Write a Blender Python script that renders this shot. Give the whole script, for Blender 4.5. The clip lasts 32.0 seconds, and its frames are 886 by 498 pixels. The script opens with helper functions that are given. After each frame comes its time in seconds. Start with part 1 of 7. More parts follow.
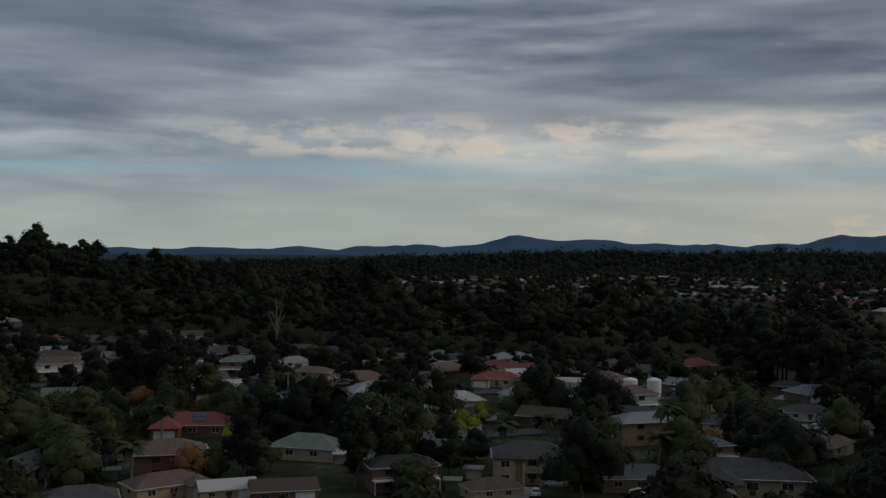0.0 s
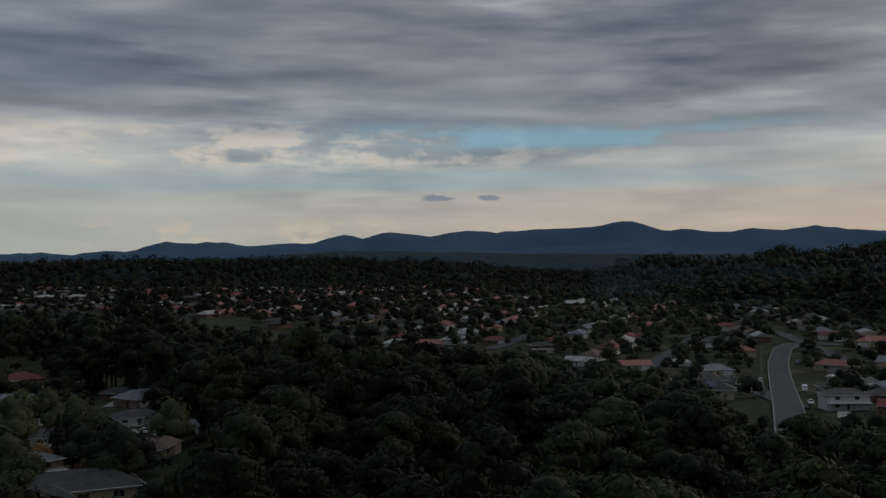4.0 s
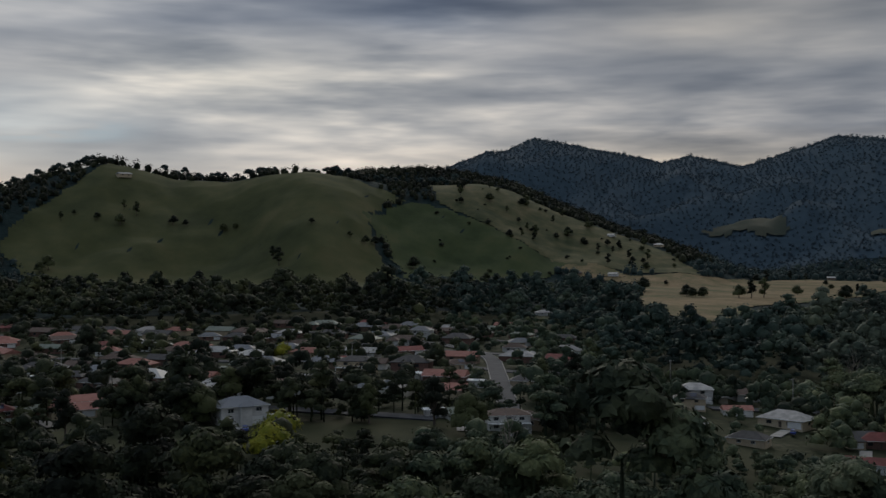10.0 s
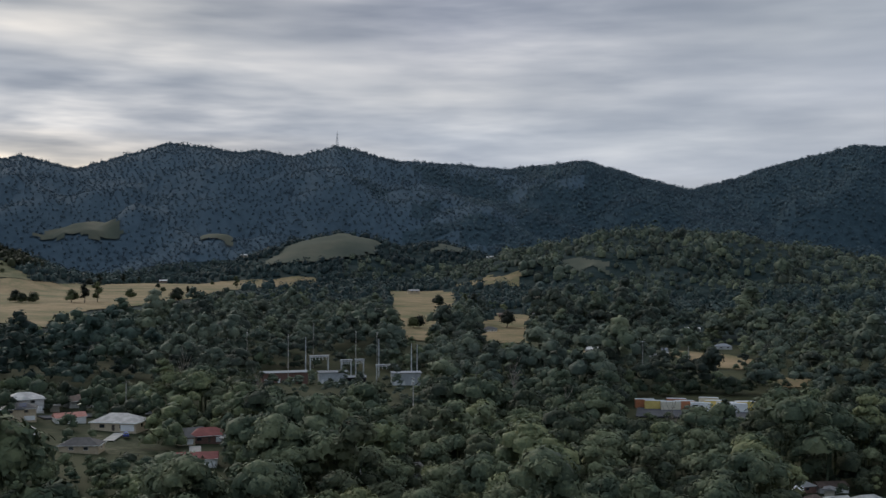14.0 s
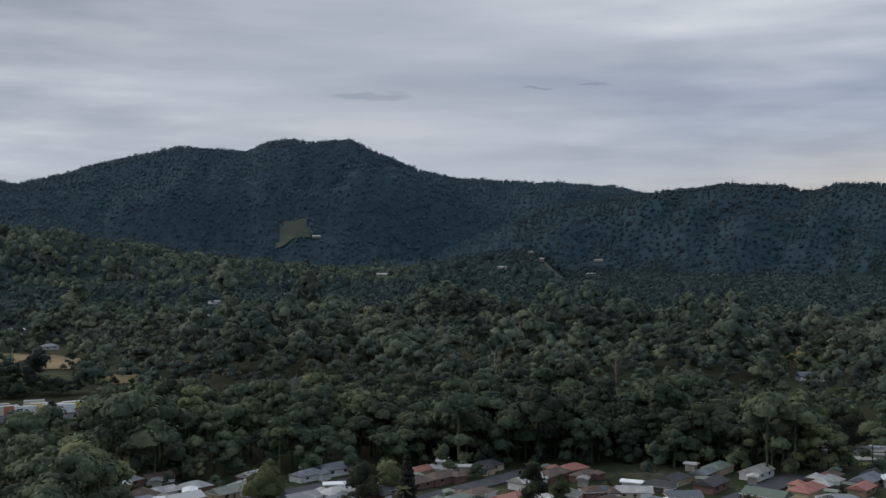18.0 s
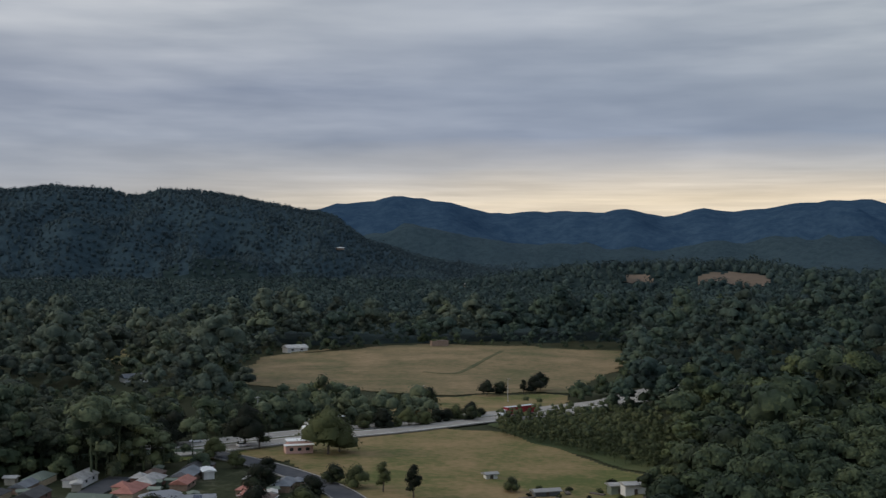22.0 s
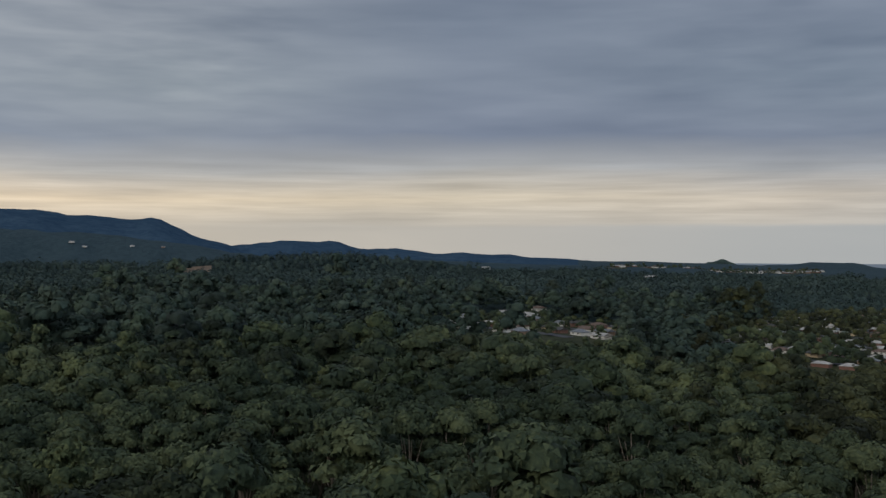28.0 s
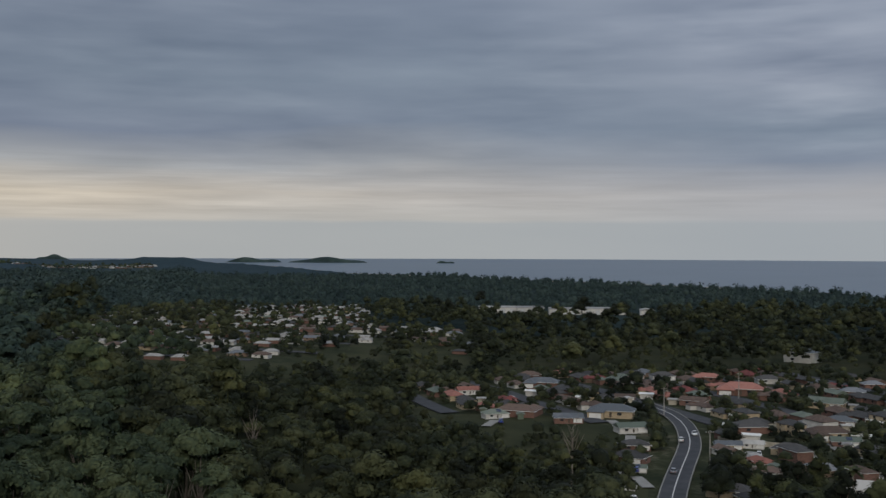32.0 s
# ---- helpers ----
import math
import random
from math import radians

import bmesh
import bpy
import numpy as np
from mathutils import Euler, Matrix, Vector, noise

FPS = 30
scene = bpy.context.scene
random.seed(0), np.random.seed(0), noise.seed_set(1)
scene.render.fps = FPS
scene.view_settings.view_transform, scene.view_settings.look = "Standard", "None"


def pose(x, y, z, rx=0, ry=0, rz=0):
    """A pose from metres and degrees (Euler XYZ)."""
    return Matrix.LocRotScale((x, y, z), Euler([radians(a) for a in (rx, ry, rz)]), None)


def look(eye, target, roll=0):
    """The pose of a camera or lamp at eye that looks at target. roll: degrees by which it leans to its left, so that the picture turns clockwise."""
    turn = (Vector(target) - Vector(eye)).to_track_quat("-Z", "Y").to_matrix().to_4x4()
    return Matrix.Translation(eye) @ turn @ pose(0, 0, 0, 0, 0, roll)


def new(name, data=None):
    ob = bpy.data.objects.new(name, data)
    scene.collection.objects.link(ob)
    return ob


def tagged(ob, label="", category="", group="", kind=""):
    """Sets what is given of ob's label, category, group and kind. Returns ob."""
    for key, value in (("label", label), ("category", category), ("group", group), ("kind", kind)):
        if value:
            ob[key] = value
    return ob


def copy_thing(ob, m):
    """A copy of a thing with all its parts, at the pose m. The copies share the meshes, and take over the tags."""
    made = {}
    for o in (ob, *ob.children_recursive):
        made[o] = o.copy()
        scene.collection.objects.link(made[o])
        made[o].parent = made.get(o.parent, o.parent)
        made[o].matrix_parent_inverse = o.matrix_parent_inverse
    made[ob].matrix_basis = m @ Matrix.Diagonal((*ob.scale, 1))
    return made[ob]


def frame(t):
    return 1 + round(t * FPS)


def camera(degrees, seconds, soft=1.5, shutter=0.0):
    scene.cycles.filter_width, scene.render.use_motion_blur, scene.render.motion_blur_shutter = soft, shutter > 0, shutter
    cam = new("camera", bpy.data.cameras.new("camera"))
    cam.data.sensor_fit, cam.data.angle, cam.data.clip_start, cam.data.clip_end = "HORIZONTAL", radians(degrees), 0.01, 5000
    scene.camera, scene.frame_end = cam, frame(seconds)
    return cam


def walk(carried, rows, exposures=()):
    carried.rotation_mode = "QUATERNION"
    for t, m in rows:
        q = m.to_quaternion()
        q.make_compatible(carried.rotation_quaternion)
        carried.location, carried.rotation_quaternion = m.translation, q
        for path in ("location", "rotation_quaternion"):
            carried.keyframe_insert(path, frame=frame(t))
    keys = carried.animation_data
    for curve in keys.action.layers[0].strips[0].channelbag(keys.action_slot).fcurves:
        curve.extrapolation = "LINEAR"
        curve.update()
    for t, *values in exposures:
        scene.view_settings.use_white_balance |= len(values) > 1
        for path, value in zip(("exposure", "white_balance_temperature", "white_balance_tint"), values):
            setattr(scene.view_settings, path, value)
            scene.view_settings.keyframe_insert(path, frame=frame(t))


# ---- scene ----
EXPOSURES = [(0, -1.1), (3.5, -1.1), (6, -0.96), (9, -0.77), (10.2, -0.6), (11, -0.3), (12, 0.1), (13, 0.28), (16, 0.36), (19, 0.38), (23, 0.0), (28, -0.15), (32, -0.2)]
# ---- camera: hovering, turning clockwise; seconds, bearing, tilt up, lean ----
cam = camera(44.10, 32.0, soft=1.4, shutter=0.15)
TURN = [
    (0, -0.00, -0.47, 0.61), (0.5, 4.30, -0.33, 0.54), (1, 8.58, -0.20, 0.44), (1.5, 12.85, -0.09, 0.28), (2, 17.17, -0.00, 0.09),
    (2.5, 21.44, 0.04, -0.07), (3, 25.69, 0.06, -0.15), (3.5, 29.94, 0.06, -0.19), (5.5, 46.96, 0.03, -0.13), (6, 51.20, 0.04, -0.10),
    (6.5, 55.47, 0.04, -0.13), (7, 59.73, 0.02, -0.24), (7.5, 64.01, -0.02, -0.40), (8, 68.28, -0.05, -0.53), (8.5, 72.54, -0.09, -0.51),
    (9, 76.78, -0.13, -0.34), (9.5, 81.03, -0.15, -0.14), (10, 85.25, -0.15, 0.02), (10.5, 89.45, -0.12, 0.10), (11, 93.64, -0.07, 0.11),
    (11.5, 97.86, -0.03, 0.11), (12, 102.10, 0.01, 0.12), (12.5, 106.35, 0.03, 0.15), (13, 110.60, 0.06, 0.22), (13.5, 114.86, 0.08, 0.23),
    (14, 119.14, 0.10, 0.15), (14.5, 123.41, 0.13, 0.03), (16.5, 140.46, 0.08, 0.08), (17, 144.73, 0.05, 0.02), (17.5, 149.01, 0.02, -0.03),
    (18, 153.30, 0.00, -0.01), (18.5, 157.57, -0.00, 0.06), (19, 161.85, 0.02, 0.15), (19.5, 166.11, 0.05, 0.25), (20, 170.40, 0.09, 0.31),
    (20.5, 174.72, 0.13, 0.30), (21, 179.01, 0.18, 0.25), (21.5, 183.30, 0.22, 0.22), (22, 187.58, 0.24, 0.22), (22.5, 191.87, 0.24, 0.20),
    (23, 196.14, 0.23, 0.15), (23.5, 200.42, 0.21, 0.11), (24, 204.71, 0.18, 0.08), (24.5, 209.01, 0.15, 0.07), (25, 213.28, 0.11, 0.07),
    (25.5, 217.57, 0.06, 0.05), (27.5, 234.66, -0.05, 0.09), (28, 238.95, -0.07, 0.08), (28.5, 243.23, -0.09, 0.07), (29, 247.53, -0.12, 0.08),
    (29.5, 251.81, -0.14, 0.09), (30, 256.07, -0.17, 0.11), (30.5, 260.33, -0.20, 0.14), (31, 264.59, -0.22, 0.16), (31.5, 268.86, -0.24, 0.17),
    (32, 272.84, -0.26, 0.19)
]


def aim(bearing, tilt, lean):
    b, e = radians(bearing), radians(tilt)
    way = Vector((math.sin(b) * math.cos(e), math.cos(b) * math.cos(e), math.sin(e)))
    eye = Vector((0, 0, 68))
    return look(eye, eye + way, lean)


walk(cam, [(t, aim(b, e, l)) for t, b, e, l in TURN], exposures=EXPOSURES)

# ---- daylight: a broken sheet of cloud, the sun low behind it in the west ----
SUN_BEARING, SUN_HEIGHT = 88.0, 26.0


class Nodes:
    """A short way to write node trees."""

    def __init__(self, tree):
        self.tree = tree
        tree.nodes.clear()

    def add(self, kind, values=(), **props):
        n = self.tree.nodes.new(kind)
        if "operation" in props:
            n.operation = props["operation"]
        if "use_clamp" in props:
            n.use_clamp = props["use_clamp"]
        if "data_type" in props:
            n.data_type, n.blend_type = props["data_type"], props["blend_type"]
        for k, v in dict(values).items():
            if isinstance(v, bpy.types.NodeSocket):
                self.tree.links.new(v, n.inputs[k])
            else:
                n.inputs[k].default_value = v
        return n

    def math(self, op, a, b=0.0, clamp=False):
        return self.add("ShaderNodeMath", {0: a, 1: b}, operation=op, use_clamp=clamp).outputs[0]

    def ramp(self, fac, stops, mode="LINEAR"):
        n = self.add("ShaderNodeValToRGB", {0: fac})
        n.color_ramp.interpolation = mode
        while len(n.color_ramp.elements) < len(stops):
            n.color_ramp.elements.new(0.5)
        for e, (pos, col) in zip(n.color_ramp.elements, stops):
            e.position = pos
            e.color = (*col, 1) if isinstance(col, (tuple, list)) else (col, col, col, 1)
        return n.outputs[0]

    def mix(self, fac, a, b, blend="MIX"):
        n = self.add("ShaderNodeMix", {0: fac, 6: a, 7: b}, data_type="RGBA", blend_type=blend)
        return n.outputs[2]

    def noise(self, vector, scale, detail=4.0, rough=0.55, warp=0.0):
        v = {"Scale": scale, "Detail": detail, "Roughness": rough, "Distortion": warp}
        if vector is not None:
            v["Vector"] = vector
        return self.add("ShaderNodeTexNoise", v).outputs["Fac"]


def lin(r, g, b, k=1.0):
    """Linear colour from display values 0-255."""
    f = lambda c: k * ((c / 255 + 0.055) / 1.055) ** 2.4 if c > 10 else k * c / 3294.6
    return f(r), f(g), f(b)


world = bpy.data.worlds.new("overcast_sky")
scene.world = world
world.use_nodes = True
w = Nodes(world.node_tree)
direction = w.add("ShaderNodeTexCoord").outputs["Generated"]
xyz = w.add("ShaderNodeSeparateXYZ", {0: direction})
dx, dy, dz = xyz.outputs
air = w.add("ShaderNodeTexSky")
air.sky_type, air.sun_disc = "NISHITA", False
air.sun_elevation, air.sun_rotation = radians(SUN_HEIGHT), radians(SUN_BEARING)
air.air_density, air.dust_density, air.ozone_density = 1.0, 0.6, 1.5
clear = air.outputs[0]
height = w.math("MULTIPLY", w.math("ARCSINE", dz), 57.3)                      # degrees above the horizon
azimuth = w.math("MULTIPLY", w.math("ARCTAN2", dx, dy), 57.3)
around = w.math("FRACT", w.math("DIVIDE", w.math("ADD", azimuth, 60), 360))   # 0 at a bearing of -60 degrees, 1 at 300


def spot_of(b):
    return ((b + 60) % 360) / 360


def glow_at(b, r, g, bl):
    """Radiance of a cloud tone, by the brightness of the day towards that bearing."""
    t = np.interp(b, [row[1] for row in TURN], [row[0] for row in TURN])
    return lin(r, g, bl, 10 * 2 ** -float(np.interp(t, *zip(*EXPOSURES))))


def ring(stops):
    """Cloud tones round the sky at one height."""
    return w.ramp(around, [(spot_of(b), glow_at(b, r, g, bl)) for b, r, g, bl in stops])


def veil(stops, mode="LINEAR"):
    """A strength round the sky, by bearing."""
    return w.ramp(around, [(spot_of(b), v) for b, v in stops], mode)


# the sheet of cloud: its tones at six heights, from the horizon up
TONES = [
    (1.0, ring([(-22, 150, 158, 155), (20, 156, 158, 152), (40, 172, 162, 150), (60, 182, 166, 152), (80, 190, 178, 165), (120, 176, 178, 182), (185, 206, 190, 166), (215, 196, 184, 166),
                (232, 180, 174, 164), (245, 178, 173, 165), (273, 170, 169, 166), (291, 158, 161, 166)])),
    (2.6, ring([(-22, 140, 149, 151), (0, 143, 151, 152), (25, 158, 158, 154), (45, 168, 161, 153), (60, 178, 166, 154), (80, 190, 180, 168), (120, 176, 178, 182), (166, 176, 176, 176),
                (185, 208, 195, 174), (200, 218, 202, 176), (215, 214, 197, 172), (240, 198, 187, 168), (256, 190, 181, 168), (273, 172, 169, 166), (291, 160, 161, 165)])),
    (4.2, ring([(-22, 130, 144, 151), (0, 141, 149, 153), (20, 150, 157, 158), (40, 148, 156, 158), (60, 160, 160, 158), (80, 178, 172, 166), (100, 192, 184, 174), (120, 168, 174, 184),
                (149, 168, 174, 182), (166, 168, 172, 178), (180, 174, 174, 174), (196, 176, 173, 169), (215, 172, 170, 166), (240, 156, 158, 160), (256, 150, 153, 157), (273, 142, 146, 152),
                (291, 122, 132, 148)])),
    (6.1, ring([(-22, 116, 126, 137), (0, 134, 139, 146), (15, 146, 148, 150), (30, 126, 136, 146), (45, 130, 136, 143), (60, 145, 153, 159), (74, 168, 167, 166), (90, 166, 166, 167),
                (105, 158, 162, 170), (119, 160, 167, 178), (132, 170, 176, 184), (149, 180, 183, 188), (166, 162, 169, 180), (179, 150, 157, 168), (192, 130, 139, 154), (209, 128, 138, 153),
                (225, 136, 144, 156), (240, 115, 125, 143), (258, 111, 121, 138), (273, 116, 127, 143), (291, 118, 130, 146)])),
    (8.6, ring([(-22, 112, 122, 135), (0, 112, 121, 132), (15, 98, 108, 122), (30, 116, 122, 131), (44, 113, 119, 131), (60, 150, 151, 154), (74, 172, 171, 168), (90, 146, 149, 155),
                (100, 165, 168, 174), (119, 178, 181, 186), (132, 164, 170, 179), (149, 165, 171, 181), (163, 146, 154, 168), (179, 145, 153, 167), (196, 136, 145, 158), (209, 138, 146, 157),
                (225, 140, 149, 158), (240, 122, 132, 148), (256, 110, 122, 138), (273, 115, 127, 143), (291, 130, 139, 155)])),
    (11.6, ring([(-22, 98, 108, 122), (0, 112, 121, 134), (15, 98, 107, 120), (30, 118, 124, 133), (47, 106, 114, 126), (60, 140, 143, 148), (73, 126, 131, 140), (84, 106, 114, 128),
                 (98, 150, 152, 156), (106, 168, 170, 174), (119, 152, 157, 169), (136, 158, 164, 172), (149, 166, 172, 180), (166, 188, 192, 197), (179, 170, 175, 181), (192, 160, 166, 174),
                 (209, 150, 157, 165), (222, 134, 142, 153), (240, 112, 123, 140), (256, 110, 121, 138), (273, 120, 131, 148), (291, 136, 145, 161)])),
]


def stretched(wide, flat, detail, rough, warp=0.0, turn=0.0):
    """Noise drawn out along the horizon: patches about wide degrees across and wide / flat degrees high."""
    v = w.add("ShaderNodeMapping", {0: direction, 2: (turn, turn * 0.6, 0), 3: (1, 1, flat)}).outputs[0]
    return w.math("SUBTRACT", w.noise(v, 57.0 / wide, detail, rough, warp), 0.5)


swell = stretched(26, 5.0, 3, 0.5, 0.3, 0.010)
strand = stretched(13, 7.0, 3, 0.45, 0.12, -0.008)
thread = stretched(5.5, 6.5, 3, 0.5, 0.1)
patch = w.ramp(w.math("ADD", stretched(19, 2.2, 2, 0.5, 0.4), 0.5), [(0.38, 0.25), (0.62, 1.3)])
tuft = stretched(2.6, 2.4, 5, 0.6)
# the sheet's tones are met at heights that waver from place to place
lift = w.math("ADD", height, w.math("ADD", w.math("MULTIPLY", swell, 3.2), w.math("MULTIPLY", strand, 1.6)))
lift = w.math("ADD", height, w.math("MULTIPLY", w.math("SUBTRACT", lift, height), w.ramp(w.math("DIVIDE", height, 12.0), [(0.05, 0.15), (0.5, 1.0)])))
cloud = TONES[0][1]
for (h0, _), (h1, tone) in zip(TONES, TONES[1:]):
    cloud = w.mix(w.math("DIVIDE", w.math("SUBTRACT", lift, h0), h1 - h0, True), cloud, tone)
# light and dark strands: strong in the broken half, north through west, faint in the south and east
broken = veil([(-50, 0.75), (-20, 0.8), (20, 0.95), (60, 1.15), (95, 1.05), (122, 0.5), (150, 0.26), (180, 0.28), (215, 0.36), (260, 0.30), (290, 0.34)])
low = w.ramp(w.math("DIVIDE", height, 12.0), [(0.06, 0.18), (0.24, 0.42), (0.46, 1.0)])
strength = w.math("ADD", w.math("ADD", w.math("MULTIPLY", swell, 0.5), w.math("MULTIPLY", strand, 2.1)), w.math("MULTIPLY", w.math("MULTIPLY", thread, patch), 1.5))
strength = w.math("MULTIPLY", w.math("MULTIPLY", strength, broken), low)
# thin places are warmer, thick ones bluer
shade = w.add("ShaderNodeCombineColor", {k: w.math("EXPONENT", w.math("MULTIPLY", strength, v)) for k, v in enumerate((1.14, 1.0, 0.80))}).outputs[0]
cloud = w.mix(1.0, cloud, shade, "MULTIPLY")
# bright threads low in the south, where the sheet thins out over the coast
glint = stretched(9.0, 22.0, 5, 0.55)
near = w.math("MULTIPLY", veil([(160, 0.0), (183, 1.0), (256, 1.0), (285, 0.5), (299, 0.0)]), w.ramp(w.math("DIVIDE", height, 12.0), [(0.06, 0.0), (0.16, 1.0), (0.30, 0.8), (0.42, 0.0)]))
cloud = w.mix(1.0, cloud, w.math("EXPONENT", w.math("MULTIPLY", w.math("MULTIPLY", glint, near), 0.9)), "MULTIPLY")
# heaped clouds with lit tops, and gaps of clear sky, in the north and north-west
heap = w.math("MULTIPLY", veil([(-16, 0.0), (-6, 0.8), (4, 1.0), (27, 1.0), (38, 0.45), (47, 0.0)]), w.ramp(w.math("DIVIDE", height, 12.0), [(0.34, 0.0), (0.38, 1.0), (0.47, 0.9), (0.56, 0.0)]))
cloud = w.mix(w.math("MULTIPLY", heap, w.ramp(w.math("ADD", w.math("ADD", tuft, 0.5), w.math("MULTIPLY", thread, 0.4)), [(0.48, 0.0), (0.60, 0.85)])), cloud, (*glow_at(10, 190, 182, 172), 1))
small = w.math("MULTIPLY", veil([(8, 0.0), (12, 1.0), (30, 1.0), (46, 0.5), (52, 0.0)]), w.ramp(w.math("DIVIDE", height, 12.0), [(0.035, 1.0), (0.085, 0.9), (0.15, 0.0)]))
cloud = w.mix(w.math("MULTIPLY", small, w.ramp(w.math("ADD", tuft, 0.5), [(0.52, 0.0), (0.64, 0.75)])), cloud, (*glow_at(20, 186, 172, 154), 1))
blue = w.mix(0.75, clear, (*glow_at(20, 122, 168, 190), 1))
opening = w.ramp(w.math("ADD", w.math("ADD", strand, w.math("MULTIPLY", thread, 0.5)), 0.5), [(0.40, 1.0), (0.52, 0.0)])
gap = w.math("MULTIPLY", veil([(27, 0.0), (33, 1.0), (44, 0.7), (55, 0.8), (64, 0.8), (70, 0.0)]), w.ramp(w.math("DIVIDE", height, 12.0), [(0.42, 0.0), (0.46, 1.0), (0.50, 1.0), (0.56, 0.0)]))
gap_low = w.math("MULTIPLY", veil([(-24, 0.7), (-2, 0.8), (6, 0.3), (25, 0.5), (36, 0.8), (54, 0.4), (62, 0.0)]), w.ramp(w.math("DIVIDE", lift, 12.0), [(0.25, 0.0), (0.28, 0.8), (0.31, 0.8), (0.34, 0.0)]))
sky = w.mix(w.math("MULTIPLY", w.math("MULTIPLY", gap, opening), 0.8), cloud, blue)
sky = w.mix(w.math("MULTIPLY", gap_low, 0.55), sky, blue)
# the bank of distant cloud low over the sea, with a level top
bar = w.math("MULTIPLY", veil([(232, 0.0), (244, 0.35), (254, 0.85), (264, 1.0), (299, 1.0)]), w.ramp(w.math("DIVIDE", w.math("ADD", height, w.math("MULTIPLY", thread, 0.25)), 12.0), [(0.090, 1.0), (0.106, 0.0)]))
sky = w.mix(w.math("MULTIPLY", bar, 0.6), sky, (*glow_at(270, 150, 157, 162), 1))
# small dark rags of cloud
for b0, h0, wide, thick, deep in ((34.0, 2.6, 1.0, 0.22, 0.75), (36.6, 2.8, 0.7, 0.17, 0.75), (158.2, 8.3, 1.0, 0.10, 0.35), (161.2, 8.5, 1.0, 0.10, 0.35), (149.5, 8.0, 2.4, 0.3, 0.3)):
    u = w.math("DIVIDE", w.math("SUBTRACT", azimuth, b0), wide)
    v = w.math("DIVIDE", w.math("SUBTRACT", w.math("ADD", height, w.math("ADD", w.math("MULTIPLY", thread, 0.9), w.math("MULTIPLY", tuft, 0.8))), h0), thick)
    rag = w.math("SUBTRACT", 1.0, w.math("ADD", w.math("MULTIPLY", u, u), w.math("MULTIPLY", v, v)), True)
    sky = w.mix(w.math("MULTIPLY", w.math("MULTIPLY", rag, 1.6, True), deep), sky, (*glow_at(b0, 104, 114, 130), 1))
# an overcast sky grows brighter towards the zenith
sky = w.mix(1.0, sky, w.ramp(w.math("DIVIDE", height, 90.0, True), [(0.16, 1.0), (0.55, 1.55), (1.0, 1.8)], "EASE"), "MULTIPLY")
sky = w.mix(1.0, sky, w.mix(veil([(100, 0.0), (150, 1.0), (190, 1.0), (225, 0.0)]), (1.12, 1.12, 1.115, 1), (1.09, 1.11, 1.16, 1)), "MULTIPLY")
w.add("ShaderNodeOutputWorld", {0: w.add("ShaderNodeBackground", {0: sky, 1: 0.1}).outputs[0]})

sun = new("sun", bpy.data.lights.new("sun", "SUN"))
sun.data.energy, sun.data.angle, sun.data.color = 1.15, radians(22), (1.0, 0.92, 0.80)
sun.matrix_world = look((0, 0, 0), (-math.sin(radians(SUN_BEARING)) * math.cos(radians(SUN_HEIGHT)),
                                    -math.cos(radians(SUN_BEARING)) * math.cos(radians(SUN_HEIGHT)), -math.sin(radians(SUN_HEIGHT))))

# ---- materials ----
def surface(name, stops, scale=0.5, rough=0.8, metal=0.0, bump=0.0, bump_scale=8.0, spec=0.3, island=0.0, each=0.0, coarse=0.0, coarse_scale=0.02, stretch=None, depth=0.1, fleck=0.0):
    """A procedural surface: colours along a noise, a second coarse noise, variation from piece to piece, fine relief."""
    m = bpy.data.materials.new(name)
    m.use_nodes = True
    n = Nodes(m.node_tree)
    where = n.add("ShaderNodeTexCoord").outputs["Object"] if stretch is not None else n.add("ShaderNodeNewGeometry").outputs["Position"]
    if stretch is not None:
        where = n.add("ShaderNodeMapping", {0: where, 3: stretch}).outputs[0]
    f = n.noise(where, scale, 6, 0.6)
    if coarse:
        f = n.math("ADD", f, n.math("MULTIPLY", n.math("SUBTRACT", n.noise(where, coarse_scale, 4, 0.55), 0.5), coarse))
    if fleck:
        f = n.math("ADD", f, n.math("MULTIPLY", n.math("SUBTRACT", n.noise(where, bump_scale, 3, 0.6), 0.5), fleck))
    if island:
        f = n.math("ADD", f, n.math("MULTIPLY", n.math("SUBTRACT", n.add("ShaderNodeNewGeometry").outputs["Random Per Island"], 0.5), island))
    if each:
        f = n.math("ADD", f, n.math("MULTIPLY", n.math("SUBTRACT", n.add("ShaderNodeObjectInfo").outputs["Random"], 0.5), each))
    col = n.ramp(f, stops)
    b = {"Base Color": col, "Roughness": rough, "Metallic": metal, "Specular IOR Level": spec}
    if bump:
        b["Normal"] = n.add("ShaderNodeBump", {"Strength": bump, "Distance": depth, "Height": n.noise(where, bump_scale, 4)}).outputs[0]
    n.add("ShaderNodeOutputMaterial", {0: n.add("ShaderNodeBsdfPrincipled", b).outputs[0]})
    return m


def foliage(name, dark, mid, light, scale=0.09, island=0.16, each=0.0, bump=0.9):
    return surface(name, [(0.34, dark), (0.50, mid), (0.66, light)], scale=scale, rough=0.75, spec=0.15, island=island, each=each, coarse=0.75, coarse_scale=0.012,
                   bump=0.4 * bump, bump_scale=scale * 16, depth=0.6, fleck=0.32 * bump)


